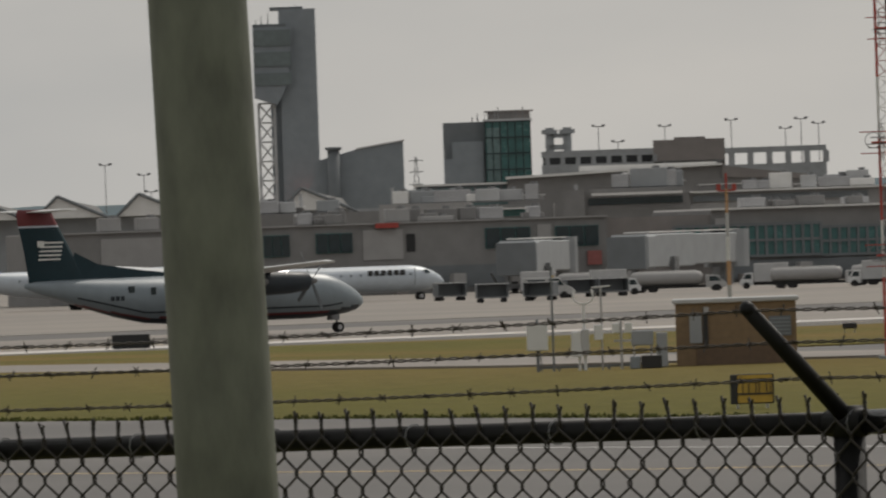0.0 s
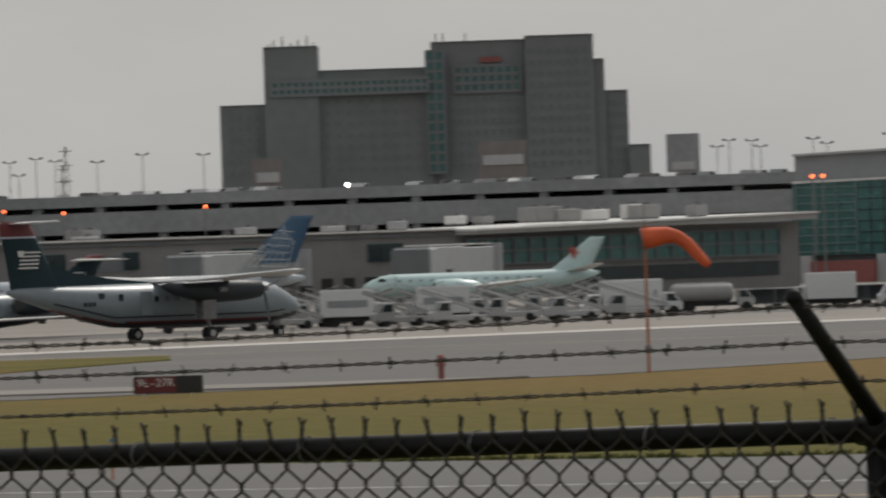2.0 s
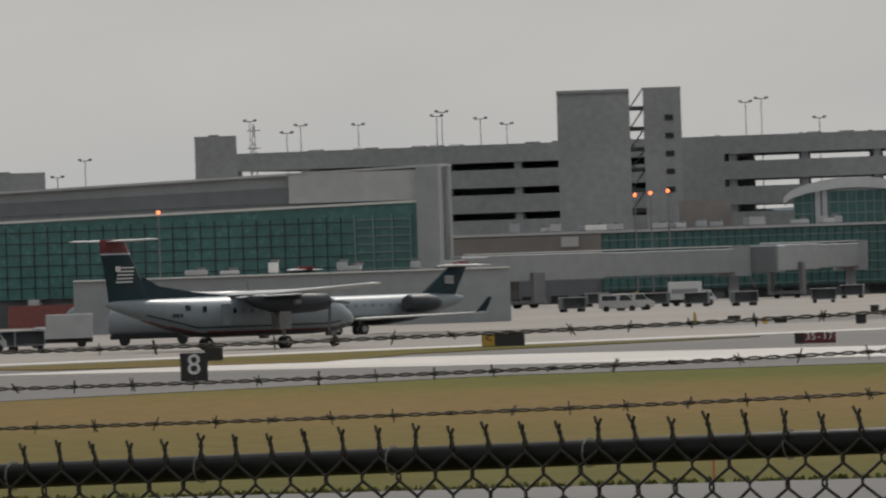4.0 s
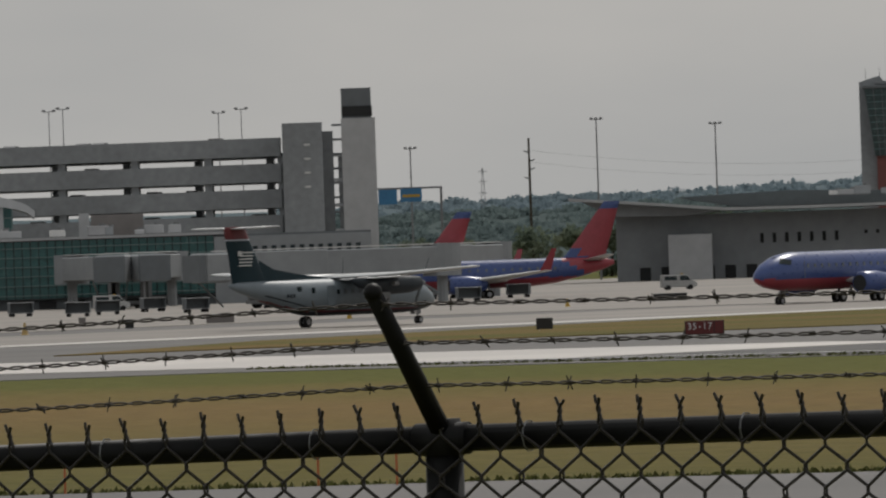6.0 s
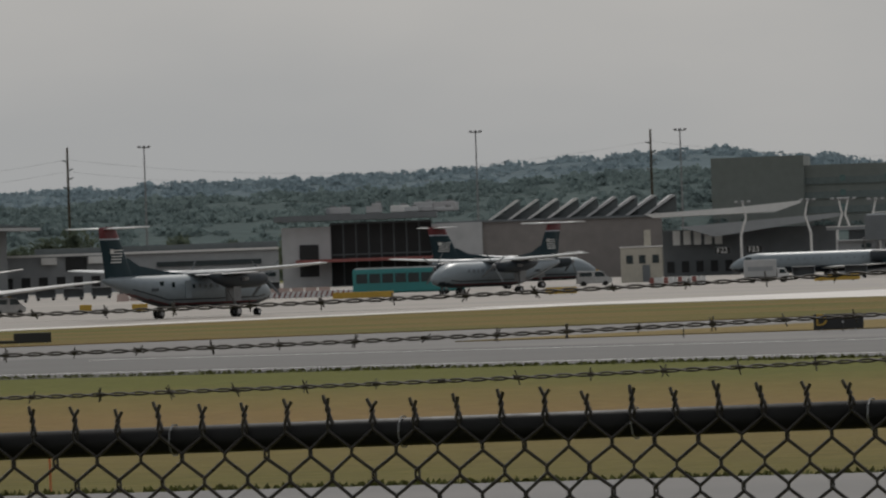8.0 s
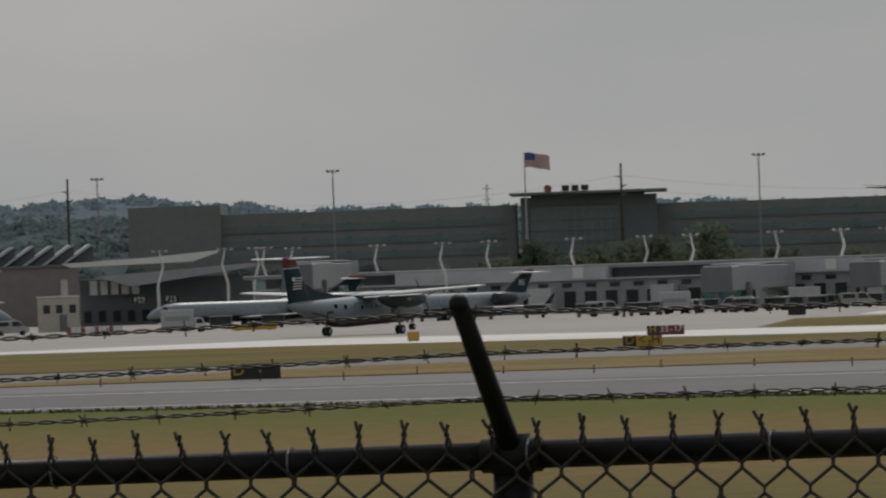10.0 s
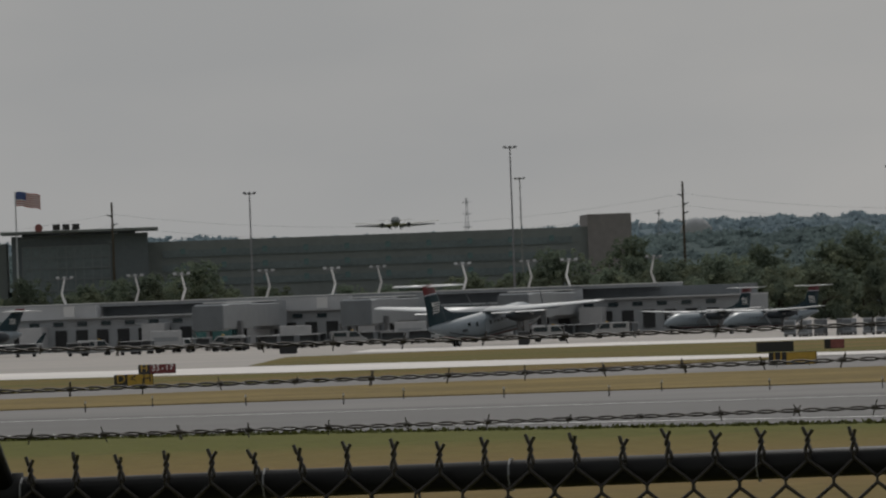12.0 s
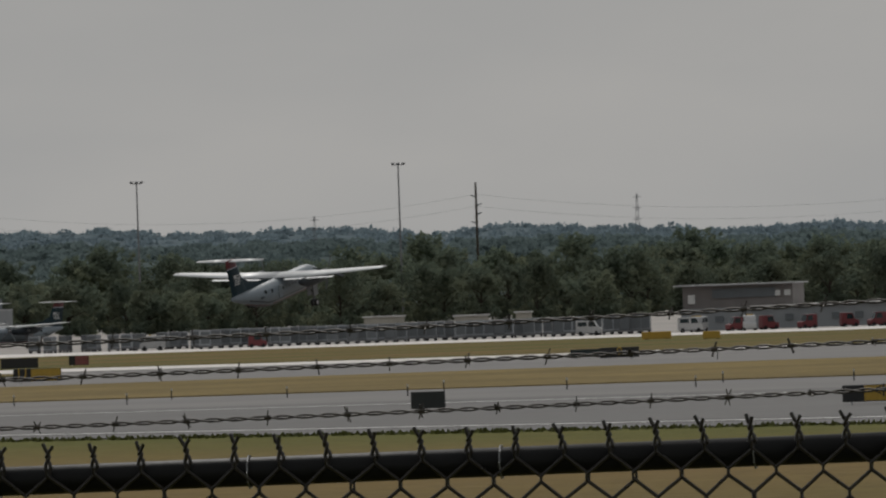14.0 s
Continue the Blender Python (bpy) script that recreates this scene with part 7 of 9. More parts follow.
def spread(first, spots, sc=1.0):
    """Set a template at the first spot and copies at the rest: bearing, metres, heading."""
    for i, (b, d, heading) in enumerate(spots):
        if i == 0:
            place(first, b, d, heading)
        else:
            p = at(b, d)
            copy_thing(first, pose(p.x, p.y, 0, 0, 0, 90 - heading))
        if i == 0:
            first.scale = sc if isinstance(sc, tuple) else (sc, sc, sc)


rnd = random.Random(77)
spread(belt_loader(), [(-36.35 + i * 0.165 + rnd.uniform(-0.03, 0.03), 690 + rnd.uniform(-12, 12) + (i % 2) * 14, -132 + rnd.uniform(-14, 14)) for i in range(15)], 0.72)
spread(belt_loader(), [(-35.9 + i * 0.3, 725 + rnd.uniform(-5, 10), 50 + rnd.uniform(-14, 14)) for i in range(6)], 0.72)
spread(box_truck(), [(-36.55, 690, 50), (-35.6, 695, 50), (-34.15, 700, -130), (-33.95, 705, 45), (-32.98, 720, -125), (-32.45, 715, -130), (-27.95, 1060, 62), (-35.05, 700, 50)], 0.72)
spread(box_truck(WALL_LIGHT, "pale grey box truck with a worn side"), [(-37.3, 830, 50), (-31.6, 760, -120), (-16.6, 1090, 70), (-13.75, 1120, 75), (-13.1, 1130, -100), (-12.35, 1125, 80), (-11.95, 1120, -95)], 0.7)
spread(tank_truck(), [(-33.55, 730, 50), (-32.1, 730, 52), (-38.35, 830, 48), (-37.9, 860, 50)], 0.68)
spread(tank_truck(), [(-40.56, 850, 48), (-39.76, 850, 49), (-41.2, 870, -131), (-39.3, 855, 47)], (0.9, 0.62, 0.6))
spread(box_truck(WALL_LIGHT, "pale grey box truck near the concourse"), [(-41.35, 850, 50), (-40.12, 860, -130), (-40.95, 835, 45), (-39.5, 845, -128)], 0.6)
spread(baggage_cart(), [(-41.9 + i * 0.23 + rnd.uniform(-0.05, 0.05), 815 + rnd.uniform(-20, 20), 48 + rnd.uniform(-20, 20)) for i in range(5)]
       + [(-33.3 + i * 0.17, 735 + rnd.uniform(-6, 6), 60) for i in range(10)] + [(-28.7 + i * 0.28 + rnd.uniform(-0.1, 0.1), 1050 + rnd.uniform(-40, 60), 62 + rnd.uniform(-20, 20)) for i in range(18)]
       + [(-20.9 + i * 0.16, 1230 + rnd.uniform(-30, 30), 70) for i in range(10)] + [(-16.4 + i * 0.3, 1130 + rnd.uniform(-30, 30), 75) for i in range(18)] + [(-13.9 + i * 0.11 + rnd.uniform(-0.04, 0.04), 1135 + rnd.uniform(-20, 20), 80 + rnd.uniform(-30, 30)) for i in range(26)], 0.85)
spread(service_van(), [(-28.38, 1000, 62), (-28.3, 1010, 50), (-20.98, 960, 30), (-11.6, 1060, 75), (-11.25, 1090, -100), (-24.95, 1080, 66), (-22.95, 1150, 60), (-17.6, 1150, 70), (-26.2, 1120, 62), (-43.2, 850, 40), (-41.35, 820, 45), (-13.45, 1110, -95), (-12.75, 1120, 78), (-12.1, 1105, 85), (-14.2, 1120, 70)], 0.85)
spread(cargo_container(), [(-9.3 + i * 0.056 + rnd.uniform(-0.008, 0.008), 958 + rnd.uniform(-3, 8), 82 + rnd.uniform(-12, 12)) for i in range(47)], (0.55, 0.5, 0.88))
spread(cargo_container(), [(-10.2 + i * 0.085 + rnd.uniform(-0.03, 0.03), 975 + rnd.uniform(-6, 12), 90 + rnd.uniform(-30, 30)) for i in range(12)], (0.6, 0.5, 0.8))


def red_tug():
    ob = tagged(new("baggage_tug"), "red enclosed baggage tug beside the airfield building", "tug", "red tugs")
    pts = [(-1.6, 0.35), (1.6, 0.35), (1.6, 1.05), (0.75, 1.15), (0.45, 2.15), (-1.5, 2.2)]
    body = part("body", bev(prism(bmesh.new(), pts, -0.8, 0.8), 0.08), TUG_RED, ob)
    part("windscreen", prism(bmesh.new(), [(0.5, 2.05), (0.78, 1.2), (0.82, 1.2), (0.54, 2.07)], -0.68, 0.68), GLASS_DARK, body)
    part("side_window", prism(bmesh.new(), [(-0.6, 1.25), (0.6, 1.25), (0.4, 2.0), (-0.6, 2.0)], -0.82, 0.82), GLASS_DARK, body)
    part("roof", boxes((-1.45, 0.45, -0.75, 0.75, 2.2, 2.26)), WALL_LIGHT, ob)
    wheels(ob, (-1.0, 1.0), 0.7, 0.35)
    return ob


spread(red_tug(), [(-6.21, 945, -120), (-6.02, 950, 60), (-5.8, 945, -130), (-5.56, 950, 70), (-5.4, 945, -120), (-8.95, 952, 80)], (0.55, 0.6, 0.64))
spread(service_van(), [(-6.13, 942, 170), (-6.42, 950, -170), (-6.47, 944, 80), (-7.05, 950, 90), (-9.55, 960, -95)], (0.5, 0.6, 0.72))


def site_office(b, d, w, h, label):
    ob = thing("site_office", b, d, 0, label=label, category="site office", group="site offices")
    part("shell", bev(boxes((-w, w, 0, 2.6, 0.35, h)), 0.05), CREAM, ob)
    part("roof", boxes((-w - 0.15, w + 0.15, -0.15, 2.75, h, h + 0.14)), ROOF_WHITE, ob)
    for k in range(3):
        part("window", boxes((-w + w * (0.3 + 0.6 * k), -w + w * (0.55 + 0.6 * k), -0.05, 0.03, h * 0.45, h * 0.75)), GLASS_DARK, ob)
    part("skirt", boxes((-w + 0.1, w - 0.1, 0.1, 2.5, 0, 0.36)), WALL_DARK, ob)


site_office(-8.22, 985, 2.0, 2.4, "white portable site office behind the containers")
site_office(-7.72, 988, 1.7, 2.2, "pale portable site office with a flat white roof")
site_office(-7.42, 988, 0.8, 2.35, "small cream portable hut behind the containers")


def gate_hut():
    ob = thing("gate_hut", -17.33, 1200, 0, label="stepped cream gate hut beside the departure hall", category="hut")
    part("wall", bev(boxes((-2.4, 2.6, 0, 5, 0, 4.2)), 0.05), CREAM, ob)
    part("tower", bev(boxes((0.5, 1.3, 0.5, 1.5, 4.2, 6.3)), 0.04), CREAM, ob)
    part("parapet", boxes((-2.5, 2.7, -0.1, 5.1, 4.2, 4.36)), ROOF_WHITE, ob)
    for x in (-1.7, -0.2, 1.4):
        part("window", boxes((x, x + 0.8, -0.06, 0.03, 2.3, 3.3)), GLASS_DARK, ob)
    part("door", boxes((0.2, 1.1, -0.06, 0.03, 0, 2.1)), WALL_DARK, ob)


gate_hut()
for i in range(12):
    b, d = -17.27 + i * 0.027, 1090
    ob = thing("road_barrier", b, d, 0, label="plastic road barrier beside the gate, red or white", category="barrier", group="plastic barriers")
    part("body", bev(prism(bmesh.new(), [(-0.25, 0), (0.25, 0), (0.25, 0.3), (0.22, 1.0), (-0.22, 1.0), (-0.25, 0.3)], -0.22, 0.22), 0.02), FADED_RED if i % 3 == 0 else WHITE_PAINT, ob)
    part("plug", rod(bmesh.new(), (0, 0, 1.0), (0, 0, 1.05), 0.06, n=8), SIGN_BLACK, ob)

# small boxes and cones along the apron edge: bearing, metres, half width, height
for b, d, w, h, mat, kind in ((-27.0, 735, 0.4, 0.75, SIGN_BLACK, "lamp"), (-26.7, 790, 0.35, 1.0, YELLOW_LINE, "cone"), (-25.58, 850, 1.2, 0.75, WALL_BROWN, "lamp"), (-24.84, 850, 0.3, 0.75, SIGN_YELLOW, "cone"),
                              (-23.59, 905, 0.3, 0.8, SIGN_YELLOW, "cone"), (-23.0, 945, 1.6, 0.7, SIGN_BLACK, "lamp"), (-27.95, 790, 0.3, 1.0, YELLOW_LINE, "cone"), (-27.55, 770, 0.35, 0.6, SIGN_YELLOW, "cone"), (-27.46, 770, 0.5, 0.5, SIGN_BLACK, "lamp"),
                              (-26.92, 830, 0.35, 0.8, SIGN_BLACK, "lamp"), (-26.37, 860, 0.3, 0.8, WALL_BROWN, "lamp"), (-26.1, 820, 0.35, 0.6, SIGN_BLACK, "lamp"), (-13.1, 1010, 0.9, 1.0, SIGN_BLACK, "lamp"), (-11.75, 1010, 0.55, 1.4, SIGN_BLACK, "lamp")):
    if kind == "cone":
        ob = thing("traffic_cone", b, d, 0, label="orange or yellow apron cone marker", category="cone", group="apron cones")
        part("cone", rod(bmesh.new(), (0, 0, 0.08), (0, 0, h), w * 0.75, w * 0.25, n=12), mat, ob)
        part("foot", bev(boxes((-w, w, -w, w, 0, 0.08)), 0.02), mat, ob)
    else:
        ob = thing("equipment_case", b, d, 0, label="low dark equipment case at the apron edge", category="equipment", group="apron cases")
        part("case", bev(boxes((-w, w, -0.3, 0.3, 0.1, h)), 0.04), mat, ob)
        part("skid", boxes((-w * 0.9, w * 0.9, -0.25, 0.25, 0, 0.1)), DULL_METAL, ob)
        part("lid", boxes((-w - 0.03, w + 0.03, -0.33, 0.33, h, h + 0.05)), WALL_DARK, ob)


def bus():
    ob = tagged(new("apron_bus"), "teal apron bus with dark windows", "bus")
    part("body", bev(boxes((-6, 6, -1.25, 1.25, 0.4, 3.0)), 0.15), material("teal_paint", (0.03, 0.22, 0.22), 0.4, vary=0.1), ob)
    for i in range(8):
        part("window", boxes((-5.6 + i * 1.4, -4.4 + i * 1.4, -1.28, 1.28, 1.5, 2.5)), GLASS_DARK, ob)
    part("roof", bev(boxes((-5.8, 5.8, -1.1, 1.1, 3.0, 3.15)), 0.05), WALL_LIGHT, ob)
    wheels(ob, (-3.6, 3.8), 1.05, 0.5)
    return place(ob, -18.66, 1080, 75)


bus()
low_trailer = thing("red_freight_shed", -39.08, 880, 0, label="dull red freight shed beside the concourse", category="shed")
part("wall", boxes((-3.9, 3.9, 0, 6, 0, 1.75)), FADED_RED, low_trailer)
part("roof", boxes((-4.1, 4.1, -0.3, 6.3, 1.75, 1.86)), FADED_RED, low_trailer)
for x in (-2.4, 0, 2.4):
    part("door", boxes((x - 0.8, x + 0.8, -0.08, 0.02, 0, 1.5)), material("shed_door", (0.24, 0.08, 0.075), 0.6), low_trailer)
dark_tanker = thing("apron_bowser", -31.05, 760, 0, label="dark blue-grey tank trailer on the apron", category="tank trailer")
smooth(part("tank", loft(bmesh.new(), [oval(x, 1.75, r, r, 20) for x, r in ((-3.4, 0.6), (-3.2, 1.0), (3.2, 1.0), (3.4, 0.6))]), WALL_BLUE, dark_tanker))
part("frame", boxes((-3.3, 3.3, -0.7, 0.7, 0.5, 0.85)), TYRE, dark_tanker)
wheels(dark_tanker, (-2.2, 2.2), 0.7, 0.42)
for i in range(16):
    b, d = -20.3 + i * 0.077, 1165
    if i == 0:
        barrier = thing("jersey_barrier", b, d, 0, label="pale pink-white road barrier segment on the apron", category="barrier", group="road barriers")
        part("body", prism(bmesh.new(), [(-0.75, 0), (0.75, 0), (0.75, 0.25), (0.68, 0.4), (0.68, 0.95), (-0.68, 0.95), (-0.68, 0.4), (-0.75, 0.25)], -0.2, 0.2), material("barrier_pink", (0.55, 0.42, 0.38), 0.7), barrier)
    else:
        p = at(b, d)
        copy_thing(barrier, pose(p.x, p.y, 0, 0, 0, -b))
for i in range(26):
    b, d = -19.55 + i * 0.03, 1110
    if i == 0:
        board = thing("barricade", b, d, 0, label="low striped construction barricade", category="barricade", group="striped barricades")
        part("beam", boxes((-0.28, 0.28, -0.1, 0.1, 0.1, 0.75)), WHITE_PAINT, board)
        part("stripe", prism(bmesh.new(), [(-0.25, 0.12), (-0.05, 0.12), (0.2, 0.72), (0.0, 0.72)], -0.115, 0.115), FADED_RED, board)
        part("foot", boxes((-0.2, 0.2, -0.3, 0.3, 0, 0.1)), TYRE, board)
    else:
        p = at(b, d)
        copy_thing(board, pose(p.x, p.y, 0, 0, 0, -b))


# ---- signs on the airfield ----
def airfield_sign(b0, b1, d, h, panels, label, turn=0.0):
    """A low box sign on two legs; panels: share of the width, material, words, letter material."""
    w = d * radians(b1 - b0)
    ob = thing("airfield_sign", (b0 + b1) / 2, d, 0.0, turn, label, "airfield sign", "airfield signs")
    x = -w / 2
    part("housing", bev(boxes((-w / 2 - 0.03, w / 2 + 0.03, -0.1, 0.16, 0.14, h + 0.03)), 0.02), SIGN_BLACK, ob)
    for share, mat, words, ink in panels:
        pw = w * share
        face = part("panel", boxes((x + 0.02, x + pw - 0.02, -0.13, -0.1, 0.18, h)), mat, ob)
        if words:
            size = min(h * 0.95, pw / max(1, len(words)) * 1.6)
            for i, ch in enumerate(words):
                if ch != " ":
                    lettering("character", ch, size, pose(x + pw / 2 + (i - (len(words) - 1) / 2) * size * 0.55, -0.14, 0.16 + h * 0.5, 90), ink, face)
        x += pw
    for lx in (-w * 0.35, w * 0.35):
        part("leg", rod(bmesh.new(), (lx, 0.03, -0.02), (lx, 0.03, 0.16), 0.04, n=8), METAL_GREY, ob)
    return ob


R3517 = [(0.2, SIGN_BLACK, "", None), (0.8, SIGN_RED, "35-17", SIGN_WHITE)]
airfield_sign(-38.25, -38.03, 520, 0.9, [(1, SIGN_RED, "35-17", SIGN_WHITE)], "red mandatory sign reading 35-17 in white")
airfield_sign(-36.91, -36.52, 391, 0.78, [(0.62, SIGN_RED, "9L-27R", SIGN_WHITE), (0.38, SIGN_BLACK, "", None)], "red and black runway sign reading 9L-27R")
ob = airfield_sign(-40.32, -40.08, 306, 1.02, [(0.14, SIGN_BLACK, "", None), (0.86, SIGN_YELLOW, "", None)], "back of a yellow airfield sign with dark ribs", 0)
for z in (0.42, 0.86):
    part("rib", boxes((-0.46, 0.64, -0.16, -0.12, z, z + 0.05)), SIGN_BLACK, ob)
for x in (-0.3, -0.12, 0.1, 0.2, 0.42, 0.55):
    part("rib", boxes((x, x + 0.035, -0.17, -0.12, 0.42, 0.86)), SIGN_BLACK, ob)
airfield_sign(-30.90, -30.75, 494, 1.5, [(1, SIGN_BLACK, "8", SIGN_WHITE)], "black distance marker with a white 8")
airfield_sign(-30.76, -30.66, 600, 0.9, [(1, SIGN_BLACK, "", None)], "plain dark back of an airfield sign")
airfield_sign(-27.38, -27.15, 585, 0.75, R3517, "dark red mandatory sign reading 35-17")
airfield_sign(-29.17, -28.93, 633, 0.95, [(0.3, SIGN_YELLOW, "<", SIGN_BLACK), (0.7, SIGN_BLACK, "", None)], "yellow and black direction sign with an arrow")
airfield_sign(-22.92, -22.70, 585, 0.92, [(0.75, SIGN_RED, "35-17", SIGN_WHITE), (0.25, SIGN_RED, "", None)], "red mandatory sign reading 35-17 in white")
airfield_sign(-23.77, -23.68, 661, 0.85, [(1, SIGN_BLACK, "", None)], "small plain dark sign box")
airfield_sign(-20.93, -20.72, 640, 0.75, [(1, SIGN_BLACK, "", None)], "plain dark back of an airfield sign")
airfield_sign(-21.3, -20.93, 640, 0.3, [(1, SIGN_BLACK, "", None)], "low dark equipment cover")
airfield_sign(-16.35, -16.07, 551, 0.95, [(0.3, SIGN_BLACK, "D", SIGN_YELLOW), (0.7, SIGN_BLACK, "", None)], "black location sign with a yellow D")
airfield_sign(-13.96, -13.75, 783, 0.85, [(0.3, SIGN_BLACK, "H", SIGN_YELLOW), (0.7, SIGN_RED, "35-17", SIGN_WHITE)], "red and black sign reading H 35-17")
airfield_sign(-14.10, -13.88, 674, 0.9, [(0.33, SIGN_BLACK, "D", SIGN_YELLOW), (0.67, SIGN_YELLOW, "< H", SIGN_BLACK)], "black and yellow direction sign with an arrow")
airfield_sign(-15.33, -15.27, 812, 0.85, [(1, SIGN_YELLOW, "", None)], "small yellow airfield sign box")
airfield_sign(-8.08, -7.89, 439, 0.85, [(1, material("sign_back", (0.03, 0.035, 0.03), 0.6), "", None)], "dark back of an airfield sign")
airfield_sign(-7.16, -6.97, 690, 0.65, [(1, material("sign_teal", (0.015, 0.03, 0.03), 0.6), "", None)], "dark green back of an airfield sign")
airfield_sign(-6.99, -6.77, 677, 0.8, [(1, SIGN_BLACK, "0", SIGN_YELLOW)], "dark back of an airfield sign")
airfield_sign(-5.61, -5.28, 411, 0.8, [(0.36, SIGN_BLACK, "", None), (0.64, SIGN_YELLOW, "<K", SIGN_BLACK)], "black and yellow direction sign with an arrow")
airfield_sign(-10.42, -10.21, 776, 0.9, [(1, SIGN_BLACK, "", None)], "plain dark airfield sign")
airfield_sign(-10.35, -10.08, 652, 0.95, [(0.36, SIGN_BLACK, "U", SIGN_YELLOW), (0.64, SIGN_YELLOW, "", None)], "black and yellow taxiway sign")
airfield_sign(-10.03, -9.92, 790, 0.85, [(0.3, SIGN_BLACK, "", None), (0.7, FADED_RED, "", None)], "small red and white sign")
airfield_sign(-43.85, -43.64, 530, 0.85, [(1, SIGN_BLACK, "", None)], "plain dark airfield sign beside the runway")
airfield_sign(-27.76, -27.69, 800, 0.5, [(1, SIGN_BLACK, "", None)], "small plain dark sign box")
for b0, b1, d in ((-16.34, -16.08, 1080), (-17.88, -17.7, 1000), (-19.1, -18.75, 1050), (-6.75, -6.58, 860), (-6.4, -6.3, 840), (-20.25, -20.16, 960), (-20.55, -20.48, 980)):
    ob = thing("work_barrier", (b0 + b1) / 2, d, 0, label="low orange-yellow construction barrier on the apron", category="barrier", group="work barriers")
    w = d * radians(b1 - b0) / 2
    part("beam", bev(boxes((-w, w, -0.12, 0.12, 0.12, 0.75)), 0.03), SIGN_YELLOW, ob)
    for x in (-w * 0.7, w * 0.7):
        part("foot", boxes((x - 0.12, x + 0.12, -0.3, 0.3, 0, 0.12)), TYRE, ob)


def bird():
    ob = tagged(new("bird"), "small dark swallow in flight with swept wings", "bird")
    body = loft(bmesh.new(), [oval(x, 0, r, r, 12) for x, r in ((0.09, 0.004), (0.075, 0.016), (0.03, 0.024), (-0.03, 0.02), (-0.08, 0.008))])
    smooth(part("body", body, SIGN_BLACK, ob))
    for s in (-1, 1):
        part("wing", loft(bmesh.new(), [foil(0.045, s * 0.015, 0.01, 0.06, 0.008), foil(0.02, s * 0.08, 0.045, 0.045, 0.006), foil(-0.07, s * 0.17, 0.075, 0.02, 0.004)]), SIGN_BLACK, ob)
        part("tail_feather", loft(bmesh.new(), [foil(-0.07, s * 0.006, 0, 0.03, 0.004), foil(-0.12, s * 0.03, 0, 0.05, 0.003)]), SIGN_BLACK, ob)
    return ob


swallow = bird()
lamp_spots = [(-39.63, 494), (-38.55, 505), (-37.72, 545), (-36.78, 575), (-37.98, 434), (-43.4, 560), (-40.2, 480)]
for b, d in lamp_spots:
    ob = thing("approach_light_box", b, d, 0, label="small dark lamp housing on short legs", category="airfield light", group="lamp housings")
    part("housing", bev(boxes((-0.36, 0.36, -0.2, 0.25, 0.3, 0.58)), 0.04), SIGN_BLACK, ob)
    for x in (-0.25, 0.25):
        part("leg", rod(bmesh.new(), (x, 0, 0), (x, 0, 0.31), 0.03, n=6), DULL_METAL, ob)
for i in range(42):
    u_, v_ = (455 + (i % 3) * 8, 300 - i * 5.2) if i < 28 else (600 + (i % 4) * 20, 250 - (i - 28) * 14)
    p = uv(u_, v_)
    if i == 0:
        stake = tagged(new("edge_light"), "small edge light on a thin stake", "edge light", "edge lights")
        part("stake", rod(bmesh.new(), (0, 0, 0), (0, 0, 0.5), 0.035, n=6), SIGN_BLACK, stake)
        part("lens", rod(bmesh.new(), (0, 0, 0.5), (0, 0, 0.62), 0.05, 0.03, n=8), WALL_LIGHT, stake)
        stake.matrix_basis = pose(p.x, p.y, 0)
    else:
        copy_thing(stake, pose(p.x, p.y, 0))
for b, d, h in ((-35.15, 409, 1.15), (-37.98, 432, 0.6)):
    ob = thing("hydrant", b, d, 0, label="dull red marker hydrant in the grass", category="hydrant")
    bm = rod(bmesh.new(), (0, 0, 0), (0, 0, h * 0.8), 0.13, n=10)
    rod(bm, (0, 0, h * 0.55), (0, 0, h * 0.62), 0.22, n=10)
    bmesh.ops.create_icosphere(bm, subdivisions=2, radius=0.17, matrix=Matrix.Translation((0, 0, h * 0.82)))
    part("body", bm, FADED_RED, ob)
for b, d in ((-27.87, 246), (-26.5, 244), (-25.05, 243), (-20.75, 240), (-37.05, 250), (-24.6, 241)):
    ob = thing("marker_stake", b, d, 0, label="thin orange marker stake at the pavement edge", category="stake", group="marker stakes")
    part("stake", rod(bmesh.new(), (0, 0, 0), (0, 0, 0.95), 0.03, n=6), material("orange_stake", (0.55, 0.16, 0.05), 0.6), ob)
    part("cap", rod(bmesh.new(), (0, 0, 0.95), (0, 0, 1.05), 0.045, n=6), SIGN_BLUE, ob)


